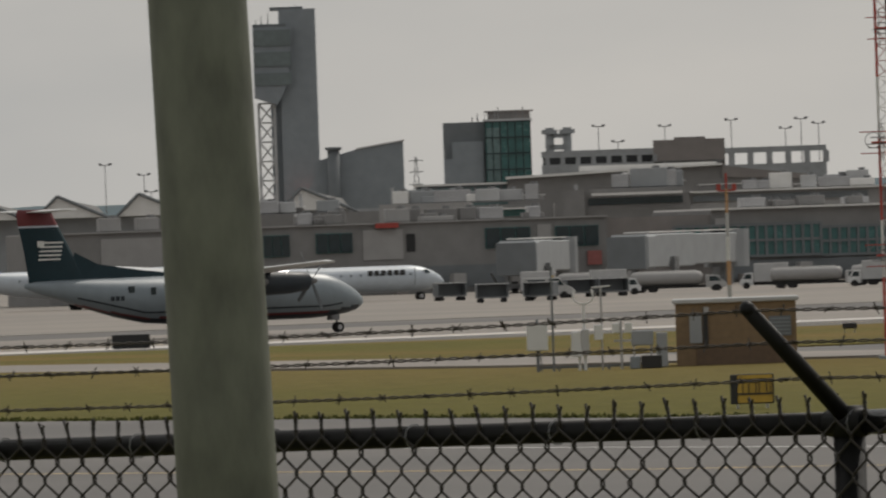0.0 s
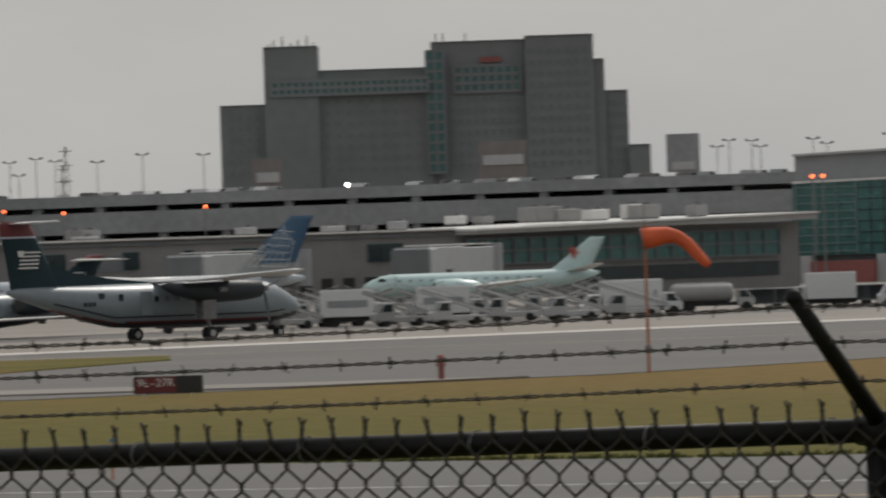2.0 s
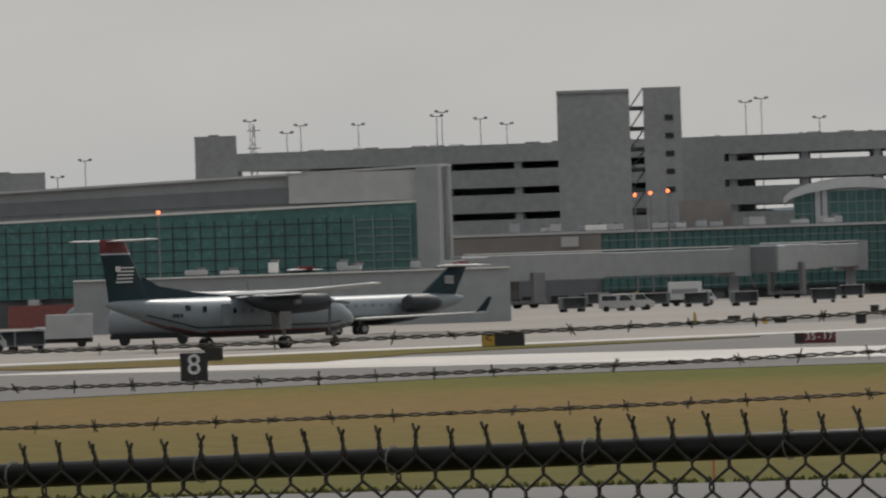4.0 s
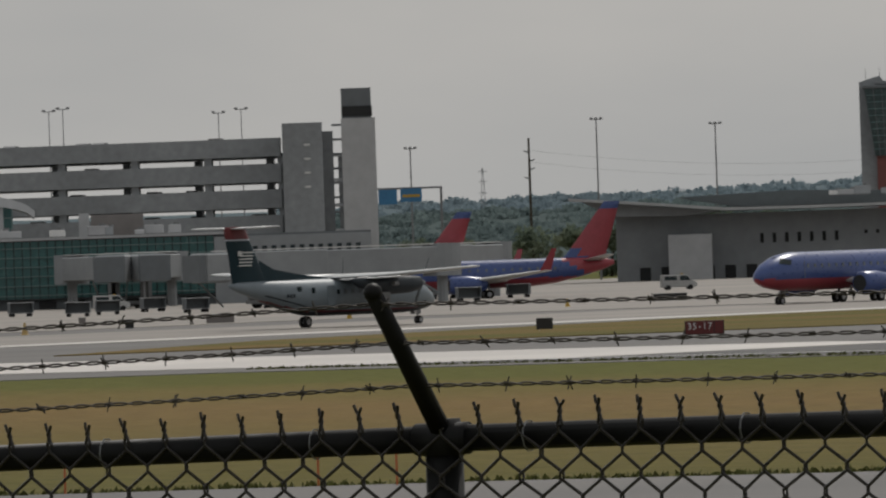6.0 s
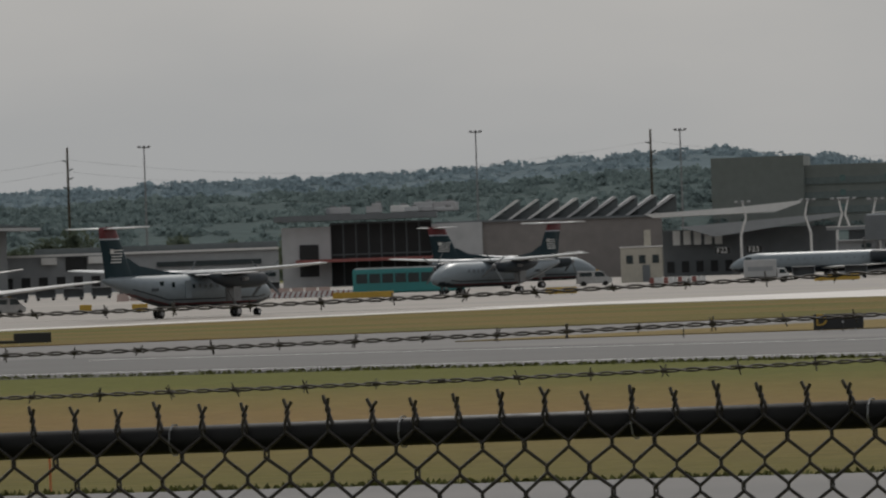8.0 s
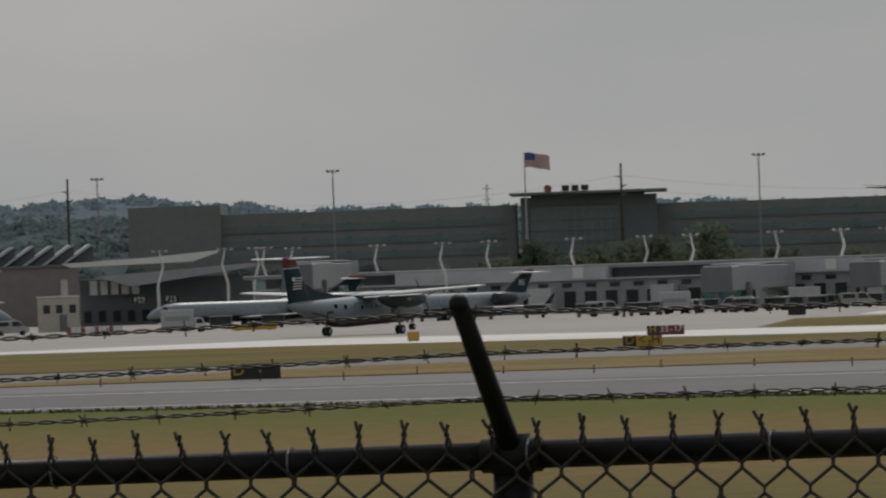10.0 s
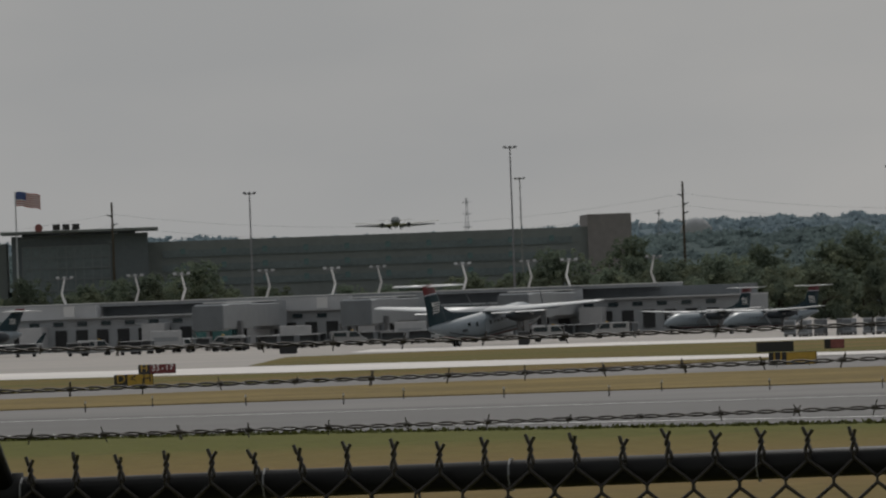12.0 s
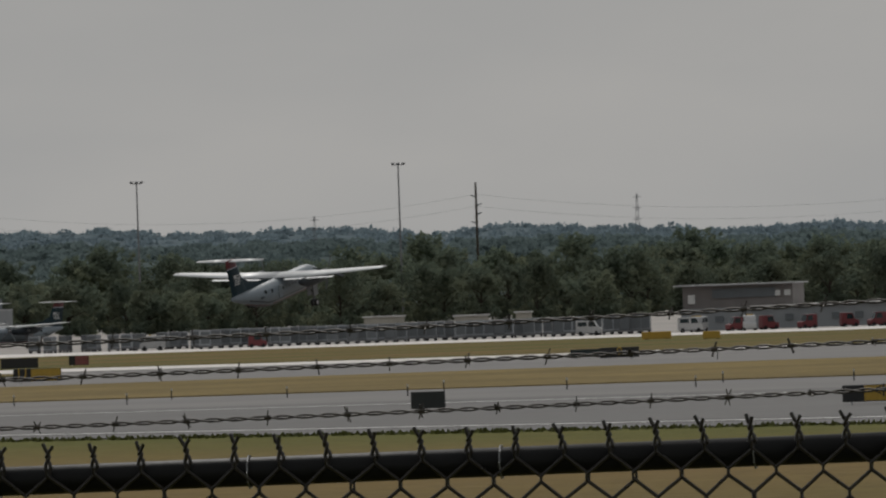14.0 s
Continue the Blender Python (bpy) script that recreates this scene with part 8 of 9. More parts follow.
# ---- instruments, masts and poles ----
def utility_shed():
    d = 403
    ob = thing("utility_shed", -40.28, d, 0, label="tan block utility shed with a flat concrete roof", category="shed")
    w = d * radians(0.69) / 2
    part("wall", boxes((-w, w, 0, 4.2, 0, 2.5)), BRICK_BROWN, ob)
    part("roof", bev(boxes((-w - 0.12, w + 0.12, -0.15, 4.35, 2.5, 2.68)), 0.03), WALL_LIGHT, ob)
    part("plinth", boxes((-w + 0.8, w - 0.5, -0.06, 0.0, 0, 0.75)), material("plinth", (0.15, 0.10, 0.065), 0.85), ob)
    part("door", boxes((-w + 0.55, -w + 1.05, -0.08, 0.0, 0.9, 2.1)), WALL_GREY, ob)
    part("door", boxes((-w + 1.1, -w + 1.3, -0.07, 0.0, 0.8, 2.3)), SIGN_BLACK, ob)
    part("louvre", boxes((w - 1.1, w - 0.2, -0.08, 0, 1.1, 1.9)), WALL_DARK, ob)
    for k in range(5):
        part("slat", boxes((w - 1.05, w - 0.25, -0.1, -0.07, 1.16 + k * 0.15, 1.22 + k * 0.15)), WALL_BLUE, ob)
    part("vent", boxes((-w + 1.15, -w + 1.35, -0.2, 0, 2.1, 2.35)), METAL_GREY, ob)
    for k in range(6):
        part("block_course", boxes((-w - 0.01, w + 0.01, -0.012, 0.0, 0.78 + k * 0.3, 0.795 + k * 0.3)), material("mortar", (0.2, 0.15, 0.1), 0.9), ob)


utility_shed()


def weather_station():
    d = 400
    def pole(b, h, r=0.04, mat=None, name="instrument_pole", label="thin metal instrument pole"):
        ob = thing(name, b, d, 0, label=label, category="instrument", group="weather instruments")
        part("pole", rod(bmesh.new(), (0, 0, 0), (0, 0, h), r, n=8), mat or METAL_GREY, ob)
        return ob
    ob = pole(-41.42, 2.1, 0.06, WALL_DARK, "instrument_cabinet", "white instrument cabinet on a post")
    part("cabinet", bev(boxes((-0.42, 0.42, -0.3, 0.3, 0.85, 1.9)), 0.03), WHITE_PAINT, ob)
    part("cable", rod(bmesh.new(), (0.15, 0, 0), (0.1, 0, 0.85), 0.03, n=5), WALL_DARK, ob)
    pole(-41.33, 4.2, 0.045, WALL_DARK, "instrument_pole", "tall dark antenna pole")
    ob = pole(-41.18, 0.9, 0.05, WHITE_PAINT, "instrument_cabinet", "white twin instrument cabinets on posts")
    part("cabinet", bev(prism(bmesh.new(), [(-0.36, 0.55), (0.1, 0.55), (0.06, 1.55), (-0.3, 1.55)], -0.25, 0.25), 0.03), WHITE_PAINT, ob)
    part("cabinet", bev(boxes((0.08, 0.4, -0.25, 0.25, 0.6, 1.65)), 0.03), WALL_LIGHT, ob)
    part("post", rod(bmesh.new(), (0.24, 0, 0), (0.24, 0, 0.6), 0.05, n=8), WHITE_PAINT, ob)
    ob = pole(-41.15, 2.7, 0.05, WHITE_PAINT, "wind_sensor", "white wind sensor with two curved arms")
    for s in (-1, 1):
        bm = bmesh.new()
        for k in range(5):
            a0, a1 = k * 0.35, (k + 1) * 0.35
            rod(bm, (s * 0.4 * math.sin(a0), 0, 2.95 - 0.3 * math.cos(a0)), (s * 0.4 * math.sin(a1), 0, 2.95 - 0.3 * math.cos(a1)), 0.035, n=6)
        rod(bm, (s * 0.39, 0, 3.0), (s * 0.34, 0, 3.25), 0.06, 0.04, n=8)
        part("arm", bm, WHITE_PAINT, ob)
    ob = pole(-41.05, 3.4, 0.04, METAL_GREY, "sensor_mast", "slim mast with a short cross arm")
    part("cross_arm", rod(bmesh.new(), (-0.35, 0, 3.3), (0.4, 0, 3.35), 0.03, n=6), WHITE_PAINT, ob)
    part("box", bev(boxes((-0.3, 0.05, -0.15, 0.15, 1.2, 1.8)), 0.02), WHITE_PAINT, ob)
    ob = pole(-40.94, 2.0, 0.05, METAL_GREY, "instrument_cabinet", "small white instrument heads on a bracket")
    for x in (-0.35, 0.15):
        part("head", bev(boxes((x, x + 0.3, -0.12, 0.12, 1.45, 1.85)), 0.03), WHITE_PAINT, ob)
    part("bracket", boxes((-0.3, 0.4, -0.04, 0.04, 1.1, 1.18)), METAL_GREY, ob)
    ob = thing("equipment_box", -40.79, d, 0, label="two dark green equipment boxes on the slab", category="equipment")
    part("box", bev(boxes((-0.72, -0.3, -0.3, 0.3, 0, 0.5)), 0.03), WALL_BLUE, ob)
    part("box", bev(boxes((-0.28, 0.55, -0.35, 0.35, 0, 0.52)), 0.03), SIGN_BLACK, ob)
    ob = thing("mounting_frame", -41.1, d + 0.6, 0, label="low dark metal mounting rail", category="rail")
    part("rail", boxes((-2.3, 1.6, -0.05, 0.05, 0.1, 0.2)), WALL_DARK, ob)
    for x in (-2.2, -1.4, -0.4, 0.6, 1.5):
        part("foot", boxes((x - 0.05, x + 0.05, -0.05, 0.05, 0, 0.1)), WALL_DARK, ob)
    ob = thing("guard_cabinet", -40.74, d + 2, 0, label="grey metal cabinets beside the shed", category="cabinet")
    part("body", bev(boxes((-1.0, -0.1, -0.2, 0.2, 0.9, 1.5)), 0.03), WALL_GREY, ob)
    part("body", bev(boxes((0.0, 0.45, -0.3, 0.3, 0, 1.4)), 0.03), WALL_GREY, ob)
    for x in (-0.9, -0.2):
        part("leg", boxes((x - 0.04, x + 0.04, -0.05, 0.05, 0, 0.9)), METAL_GREY, ob)


weather_station()


def lattice_mast():
    d = 405
    ob = thing("lattice_mast", -39.355, d, 0, label="red and white lattice radio mast with dipole antennas", category="radio mast")
    h, w = 15.3, 0.5
    foot = [(-w, 0), (w, 0.1), (0.0, 0.9)]
    bands = [0, 3.3, 5.6, 8.9, 11.4, h]
    for (z0, z1), mat in zip(zip(bands, bands[1:]), (RED_PAINT, WHITE_PAINT, RED_PAINT, WHITE_PAINT, RED_PAINT)):
        for x, y in foot:
            part("leg", rod(bmesh.new(), (x, y, z0), (x, y, z1), 0.055, n=8), mat, ob)
        bm = bmesh.new()
        n = max(2, int((z1 - z0) / 0.62))
        for k in range(n):
            a, b = z0 + (z1 - z0) * k / n, z0 + (z1 - z0) * (k + 1) / n
            for (p, q) in ((0, 1), (1, 2), (2, 0)):
                (x0, y0), (x1, y1) = foot[p], foot[q]
                if k % 2:
                    x0, y0, x1, y1 = x1, y1, x0, y0
                rod(bm, (x0, y0, a), (x1, y1, b), 0.02, n=4)
                rod(bm, (x0, y0, b), (x1, y1, b), 0.018, n=4)
        part("lattice", bm, WHITE_PAINT if mat is WHITE_PAINT else FADED_RED, ob)
    for e, side in ((19.0, 1), (7.6, -0.6), (-3.7, -0.3)):
        zc = EYE + d * e / 1000
        arm = bmesh.new()
        rod(arm, (-0.7 + 0.2 * side, -0.1, zc), (1.05 + 0.5 * side if side > 0 else 0.9, -0.1, zc), 0.06, n=6)
        arm = part("cross_arm", arm, RED_PAINT, ob)
        for k, dz in enumerate((-0.42, -0.2, -0.05, 0.22, 0.45)):
            ln = (1.1, 0.8, 0.9, 0.7, 1.15)[k]
            part("dipole", rod(bmesh.new(), (-ln + side * 0.25, -0.15, zc + dz), (ln + side * 0.35, -0.15, zc + dz), 0.022, n=5), RED_PAINT if k in (0, 4) else DULL_METAL, arm)
        for x in (-0.35, 0.3, 0.75 * side):
            part("element", rod(bmesh.new(), (x, -0.2, zc - 0.75), (x, -0.2, zc + 0.8), 0.018, n=5), DULL_METAL, arm)
        if side < 0:
            ring = bmesh.new()
            for k in range(14):
                a0, a1 = 2 * math.pi * k / 14, 2 * math.pi * (k + 1) / 14
                rod(ring, (-0.75 + 0.32 * math.cos(a0), -0.2, zc + 0.1 + 0.32 * math.sin(a0)), (-0.75 + 0.32 * math.cos(a1), -0.2, zc + 0.1 + 0.32 * math.sin(a1)), 0.02, n=4)
            part("loop_antenna", ring, DULL_METAL, arm)
    part("top_lamp", rod(bmesh.new(), (-w, 0, h), (-w, 0, h + 0.35), 0.12, 0.1, n=8), RED_PAINT, ob)
    part("coax", rod(bmesh.new(), (-0.05, 0.2, 0), (-0.05, 0.2, h - 0.3), 0.035, n=6), SIGN_BLACK, ob)
    part("dish", bev(boxes((-0.1, 0.6, -0.2, 0.3, EYE + d * -0.0022, EYE + d * -0.0015)), 0.05), WHITE_PAINT, ob)
    part("base_slab", boxes((-0.8, 0.8, -0.4, 1.3, 0, 0.12)), CONC_WALL, ob)


lattice_mast()
ob = thing("beacon_pole", -40.31, 520, 0, label="white and orange beacon pole with red lamps", category="pole")
for k in range(6):
    part("section", rod(bmesh.new(), (0, 0, k * 1.25), (0, 0, (k + 1) * 1.25), 0.13 - 0.01 * k, n=10), (WHITE_PAINT, WALL_LIGHT, material("faded_orange", (0.5, 0.3, 0.16), 0.6))[k % 3], ob)
part("top_section", rod(bmesh.new(), (0, 0, 7.5), (0, 0, 8.3), 0.06, n=8), RED_PAINT, ob)
part("cross_arm", boxes((-0.45, 0.45, -0.05, 0.05, 7.35, 7.45)), RED_PAINT, ob)
for x in (-0.4, 0.4):
    part("lamp", rod(bmesh.new(), (x, 0, 7.4), (x, 0, 7.75), 0.12, n=10), RED_PAINT, ob)
ob = thing("red_light_pole", -38.62, 402, 0, label="red pole with a cross arm of four lamps", category="pole")
part("pole", rod(bmesh.new(), (0, 0, 0), (0, 0, 5.0), 0.075, n=10), RED_PAINT, ob)
part("cross_arm", boxes((-0.62, 0.62, -0.05, 0.05, 4.95, 5.05)), DULL_METAL, ob)
for x in (-0.55, 0.5):
    part("lamp_stem", rod(bmesh.new(), (x, 0, 5.0), (x, 0, 5.35), 0.03, n=6), DULL_METAL, ob)
    part("lamp_head", bev(boxes((x - 0.2, x + 0.22, -0.12, 0.12, 5.35, 5.5)), 0.03), DULL_METAL, ob)
for b, h, w in ((-39.14, 0.55, 0.12), (-38.97, 0.6, 0.12), (-38.50, 1.0, 0.12), (-38.43, 1.1, 0.14)):
    ob = thing("service_pedestal", b, 402, 0, label="grey service pedestal in the grass", category="pedestal", group="service pedestals")
    part("body", bev(boxes((-w, w, -0.1, 0.1, 0, h)), 0.02), DULL_METAL, ob)
    part("lid", boxes((-w - 0.03, w + 0.03, -0.13, 0.13, h, h + 0.05)), WALL_DARK, ob)
ob = thing("service_pole", -38.49, 404, 0, label="thin grey service pole", category="pole")
part("pole", rod(bmesh.new(), (0, 0, 0), (0, 0, 2.6), 0.035, n=6), DULL_METAL, ob)


def windsock():
    d = 414
    ob = thing("windsock", -33.96, d, 0, label="faded orange windsock, half filled, on an orange pole", category="windsock")
    part("pole", rod(bmesh.new(), (0, 0, 0), (0, 0, 6.1), 0.07, 0.05, n=10), material("orange_pole", (0.42, 0.16, 0.08), 0.6, vary=0.2), ob)
    part("lamp_stem", rod(bmesh.new(), (0, 0, 6.1), (0, 0, 7.05), 0.025, n=6), DULL_METAL, ob)
    part("hinge_box", bev(boxes((-0.14, 0.12, -0.12, 0.12, 0.85, 1.15)), 0.02), WALL_BROWN, ob)
    path = [(-0.12, 5.52, 0.45), (0.35, 5.6, 0.42), (0.9, 5.68, 0.34), (1.35, 5.6, 0.28), (1.75, 5.3, 0.26), (2.1, 4.9, 0.24), (2.4, 4.55, 0.2), (2.62, 4.35, 0.15)]
    rings = []
    for i, (x, z, r) in enumerate(path):
        a, b = path[max(0, i - 1)], path[min(len(path) - 1, i + 1)]
        dx, dz = b[0] - a[0], b[1] - a[1]
        ln = math.hypot(dx, dz)
        rings.append([(x - dz / ln * r * math.sin(t) * (1 + 0.06 * math.sin(5 * t + i)), r * math.cos(t), z + dx / ln * r * math.sin(t) * (1 + 0.06 * math.sin(5 * t + i))) for t in [2 * math.pi * k / 20 for k in range(20)]])
    sock = part("sock", loft(bmesh.new(), rings, cap=False), ORANGE, ob, "faded orange cloth sock")
    md = sock.modifiers.new("cloth", "SOLIDIFY")
    md.thickness = 0.015
    smooth(sock)
    hoop = bmesh.new()
    for k in range(20):
        rod(hoop, rings[0][k], rings[0][(k + 1) % 20], 0.03, n=5)
    part("hoop", hoop, DULL_METAL, ob)


windsock()


def lamp_pole(b, d, e, heads=2, label="tall grey light pole with small floodlights", r=0.16, group="light poles"):
    h = EYE + d * e / 1000
    ob = thing("light_pole", b, d, 0, label=label, category="light pole", group=group)
    part("pole", rod(bmesh.new(), (0, 0, 0), (0, 0, h), r, r * 0.55, n=8), DULL_METAL, ob)
    part("cross_arm", boxes((-0.8, 0.8, -0.05, 0.05, h - 0.12, h)), DULL_METAL, ob)
    for k in range(heads):
        x = -0.75 + 1.5 * k / max(1, heads - 1)
        part("floodlight", bev(boxes((x - 0.25, x + 0.25, -0.2, 0.15, h - 0.05, h + 0.25)), 0.04), WALL_LIGHT if d < 1450 else DULL_METAL, ob)


# high masts over the apron, by bearing, distance and height seen
for b, d, e in ((-11.79, 1450, 14.25), (-11.74, 1800, 11.1), (-13.29, 1500, 10.6), (-8.11, 1450, 11.9), (-9.61, 1480, 10.95), (-15.73, 1500, 10.4), (-17.08, 1550, 10.4), (-18.25, 1560, 10.9),
                (-20.15, 1560, 10.5), (-21.28, 1560, 11.45), (-22.71, 1540, 11.6), (-23.39, 1540, 12.45), (-24.46, 1540, 10.15)):
    lamp_pole(b, d, e, 3, r=0.17)
for b, e in ((-43.86, 8.0), (-43.64, 6.9), (-43.6, 5.2), (-41.03, 10.2), (-40.92, 8.6), (-40.65, 10.0), (-40.27, 10.4), (-39.96, 9.4), (-39.87, 10.3), (-39.77, 9.8), (-39.15, 8.9), (-38.72, 8.9), (-38.67, 8.7),
             (-38.31, 9.9), (-38.27, 9.0), (-37.58, 9.4), (-37.53, 8.1), (-37.43, 9.7), (-37.32, 9.4), (-37.08, 9.2), (-36.82, 9.8), (-36.47, 9.6), (-33.53, 8.7), (-33.46, 9.3), (-33.33, 9.2), (-33.28, 8.6)):
    lamp_pole(b, 1480, e, 2, r=0.1)
for b, e in ((-32.98, 9.2), (-32.9, 8.7), (-32.54, 9.4), (-32.36, 9.0), (-32.1, 9.3), (-31.57, 9.6), (-31.41, 11.2), (-30.46, 14.6), (-30.25, 13.3), (-30.17, 14.0), (-29.84, 13.9), (-29.39, 14.5), (-29.36, 14.9),
             (-29.14, 14.1), (-28.99, 13.5), (-27.62, 14.9), (-27.53, 15.2), (-27.2, 13.1), (-26.52, 15.1), (-26.44, 15.3), (-25.55, 14.4), (-25.42, 14.7)):
    lamp_pole(b, 1450, e, 2, r=0.1)


def power_pole(b, d, e):
    h = EYE + d * e / 1000
    ob = thing("power_pole", b, d, 0, label="dark wooden power pole with insulators", category="power pole", group="power poles")
    part("pole", rod(bmesh.new(), (0, 0, 0), (0, 0, h), 0.34, 0.2, n=8), BARK, ob)
    for k, s in enumerate((-1, 1, 1, -1)):
        part("insulator", rod(bmesh.new(), (0, 0, h - 3 - 1.8 * k), (s * 1.1, 0, h - 2.6 - 1.8 * k), 0.18, 0.1, n=6), WALL_DARK, ob)
    return at(b, d, h - 2.5)


tops = [power_pole(b, d, e) for b, d, e in ((-23.78, 2050, 10.8), (-20.59, 2050, 10.75), (-17.25, 2050, 10.6), (-14.08, 2050, 10.25), (-10.81, 2050, 10.25), (-7.67, 2050, 9.85), (-4.2, 2050, 9.8))]
for a, b in zip(tops, tops[1:]):
    for dz in (0, -2.4):
        bm = bmesh.new()
        n, rings = 14, []
        for k in range(n + 1):
            p = a.lerp(b, k / n)
            p.z += dz - 4.5 * 4 * k / n * (1 - k / n)
            rings.append([p + Vector(q) * 0.016 for q in ((0, 1, 0), (0, 0, 1), (0, -1, 0), (0, 0, -1))])
        loft(bm, rings)
        ob = tagged(part("power_line", bm, DULL_METAL, None), "thin sagging power line between the poles", "cable", "power lines")


def pylon(b, d, e):
    h = EYE + d * e / 1000
    ob = thing("lattice_pylon", b, d, 0, label="distant grey lattice pylon", category="pylon", group="distant pylons")
    bm = bmesh.new()
    for k in range(10):
        z0, z1 = h * k / 10, h * (k + 1) / 10
        w0, w1 = 2.2 * (1 - k / 11), 2.2 * (1 - (k + 1) / 11)
        for s in (-1, 1):
            rod(bm, (s * w0 * 0.6, 0, z0), (s * w1 * 0.6, 0, z1), 0.08, n=4)
            rod(bm, (s * w0 * 0.6, 0, z0), (-s * w1 * 0.6, 0, z1), 0.05, n=4)
    part("lattice", bm, DULL_METAL, ob)
    for z in (0.75, 0.86, 0.96):
        part("cross_arm", boxes((-1.1, 1.1, -0.08, 0.08, h * z, h * z + 0.14)), DULL_METAL, ob)


for b, d, e in ((-12.05, 2450, 9.4), (-14.85, 2500, 8.6), (-37.26, 1700, 10.9), (-37.28, 1700, 9.0), (-42.08, 1600, 7.8), (-10.95, 2700, 7.5), (-6.75, 2500, 8.2), (-24.05, 2500, 8.0), (-8.6, 2500, 7.0), (-30.44, 1700, 14.3)):
    pylon(b, d, e)
ob = thing("water_tower", -10.74, 2600, 0, label="pale distant water tower above the trees", category="water tower")
bm = loft(bmesh.new(), [[(r * math.cos(t), r * math.sin(t), z) for t in [2 * math.pi * k / 24 for k in range(24)]] for r, z in ((2.0, 14), (3.6, 16.5), (4.2, 18.5), (4.0, 20.2), (2.5, 22.2), (0.4, 22.8))])
smooth(part("tank", bm, WALL_GREY, ob))
part("stem", rod(bmesh.new(), (0, 0, 0), (0, 0, 15), 1.6, n=14), WALL_LIGHT, ob)
ob = thing("highway_sign", -24.52, 1500, 0, label="blue highway sign panels on an overhead gantry", category="road sign")
zc = EYE + 1500 * 0.0055
part("panel", boxes((-3.4, -0.6, -0.1, 0.1, zc - 1.3, zc + 0.9)), SIGN_BLUE, ob)
part("panel", boxes((-0.1, 3.1, -0.1, 0.1, zc - 1.0, zc + 1.0)), SIGN_BLUE, ob)
part("panel_strip", boxes((0.2, 2.8, -0.14, -0.1, zc - 0.3, zc + 0.1)), SIGN_YELLOW, ob)
part("gantry", bev(boxes((-4.2, 6.2, 0.1, 0.4, zc + 0.9, zc + 1.2)), 0.03), DULL_METAL, ob)
for x in (-4.0, 6.0):
    part("gantry_leg", rod(bmesh.new(), (x, 0.25, 0), (x, 0.25, zc + 1.1), 0.18, n=8), DULL_METAL, ob)
ob = thing("canopy_roof", -43.8, 1350, 0, label="white tensioned canopy roof on trusses", category="canopy")
for k in range(5):
    x = -22 + k * 11
    z = EYE + 1350 * 0.0040
    part("sail", prism(bmesh.new(), [(x, z - 1.6), (x + 9.5, z - 1.6), (x + 8.5, z - 0.2), (x + 3, z + 1.2)], 0, 12), ROOF_WHITE, ob)
    part("truss", rod(bmesh.new(), (x - 0.5, -0.3, z - 2), (x + 3, -0.3, z + 1.4), 0.22, n=6), WALL_DARK, ob)
    part("truss", rod(bmesh.new(), (x + 3, -0.3, z + 1.4), (x + 10.5, -0.3, z - 2), 0.22, n=6), WALL_DARK, ob)
part("wall", boxes((-30, 40, 4, 20, 0, EYE + 1350 * 0.0028)), WALL_GREY, ob)


# ---- trees and far woods ----
def leaf_clump(verts, faces, c, r, rnd, cards=9):
    """A loose spray of small leaf patches round c."""
    for _ in range(cards):
        n = Vector((rnd.gauss(0, 1), rnd.gauss(0, 1), rnd.gauss(0, 0.8)))
        n.normalize()
        p = c + n * r * rnd.uniform(0.5, 1.0)
        u = n.orthogonal().normalized()
        u.rotate(Matrix.Rotation(rnd.uniform(0, 6.28), 3, n))
        w = n.cross(u)
        s = r * rnd.uniform(0.35, 0.6)
        k = len(verts)
        q = n * s * 0.35
        verts += [p - u * s, p + w * s * 0.6 - q * 0.2, p + u * s - q, p - w * s * 0.7 + q * 0.2, p + n * s * 0.3]
        faces += [(k, k + 1, k + 4), (k + 1, k + 2, k + 4), (k + 2, k + 3, k + 4), (k + 3, k, k + 4)]


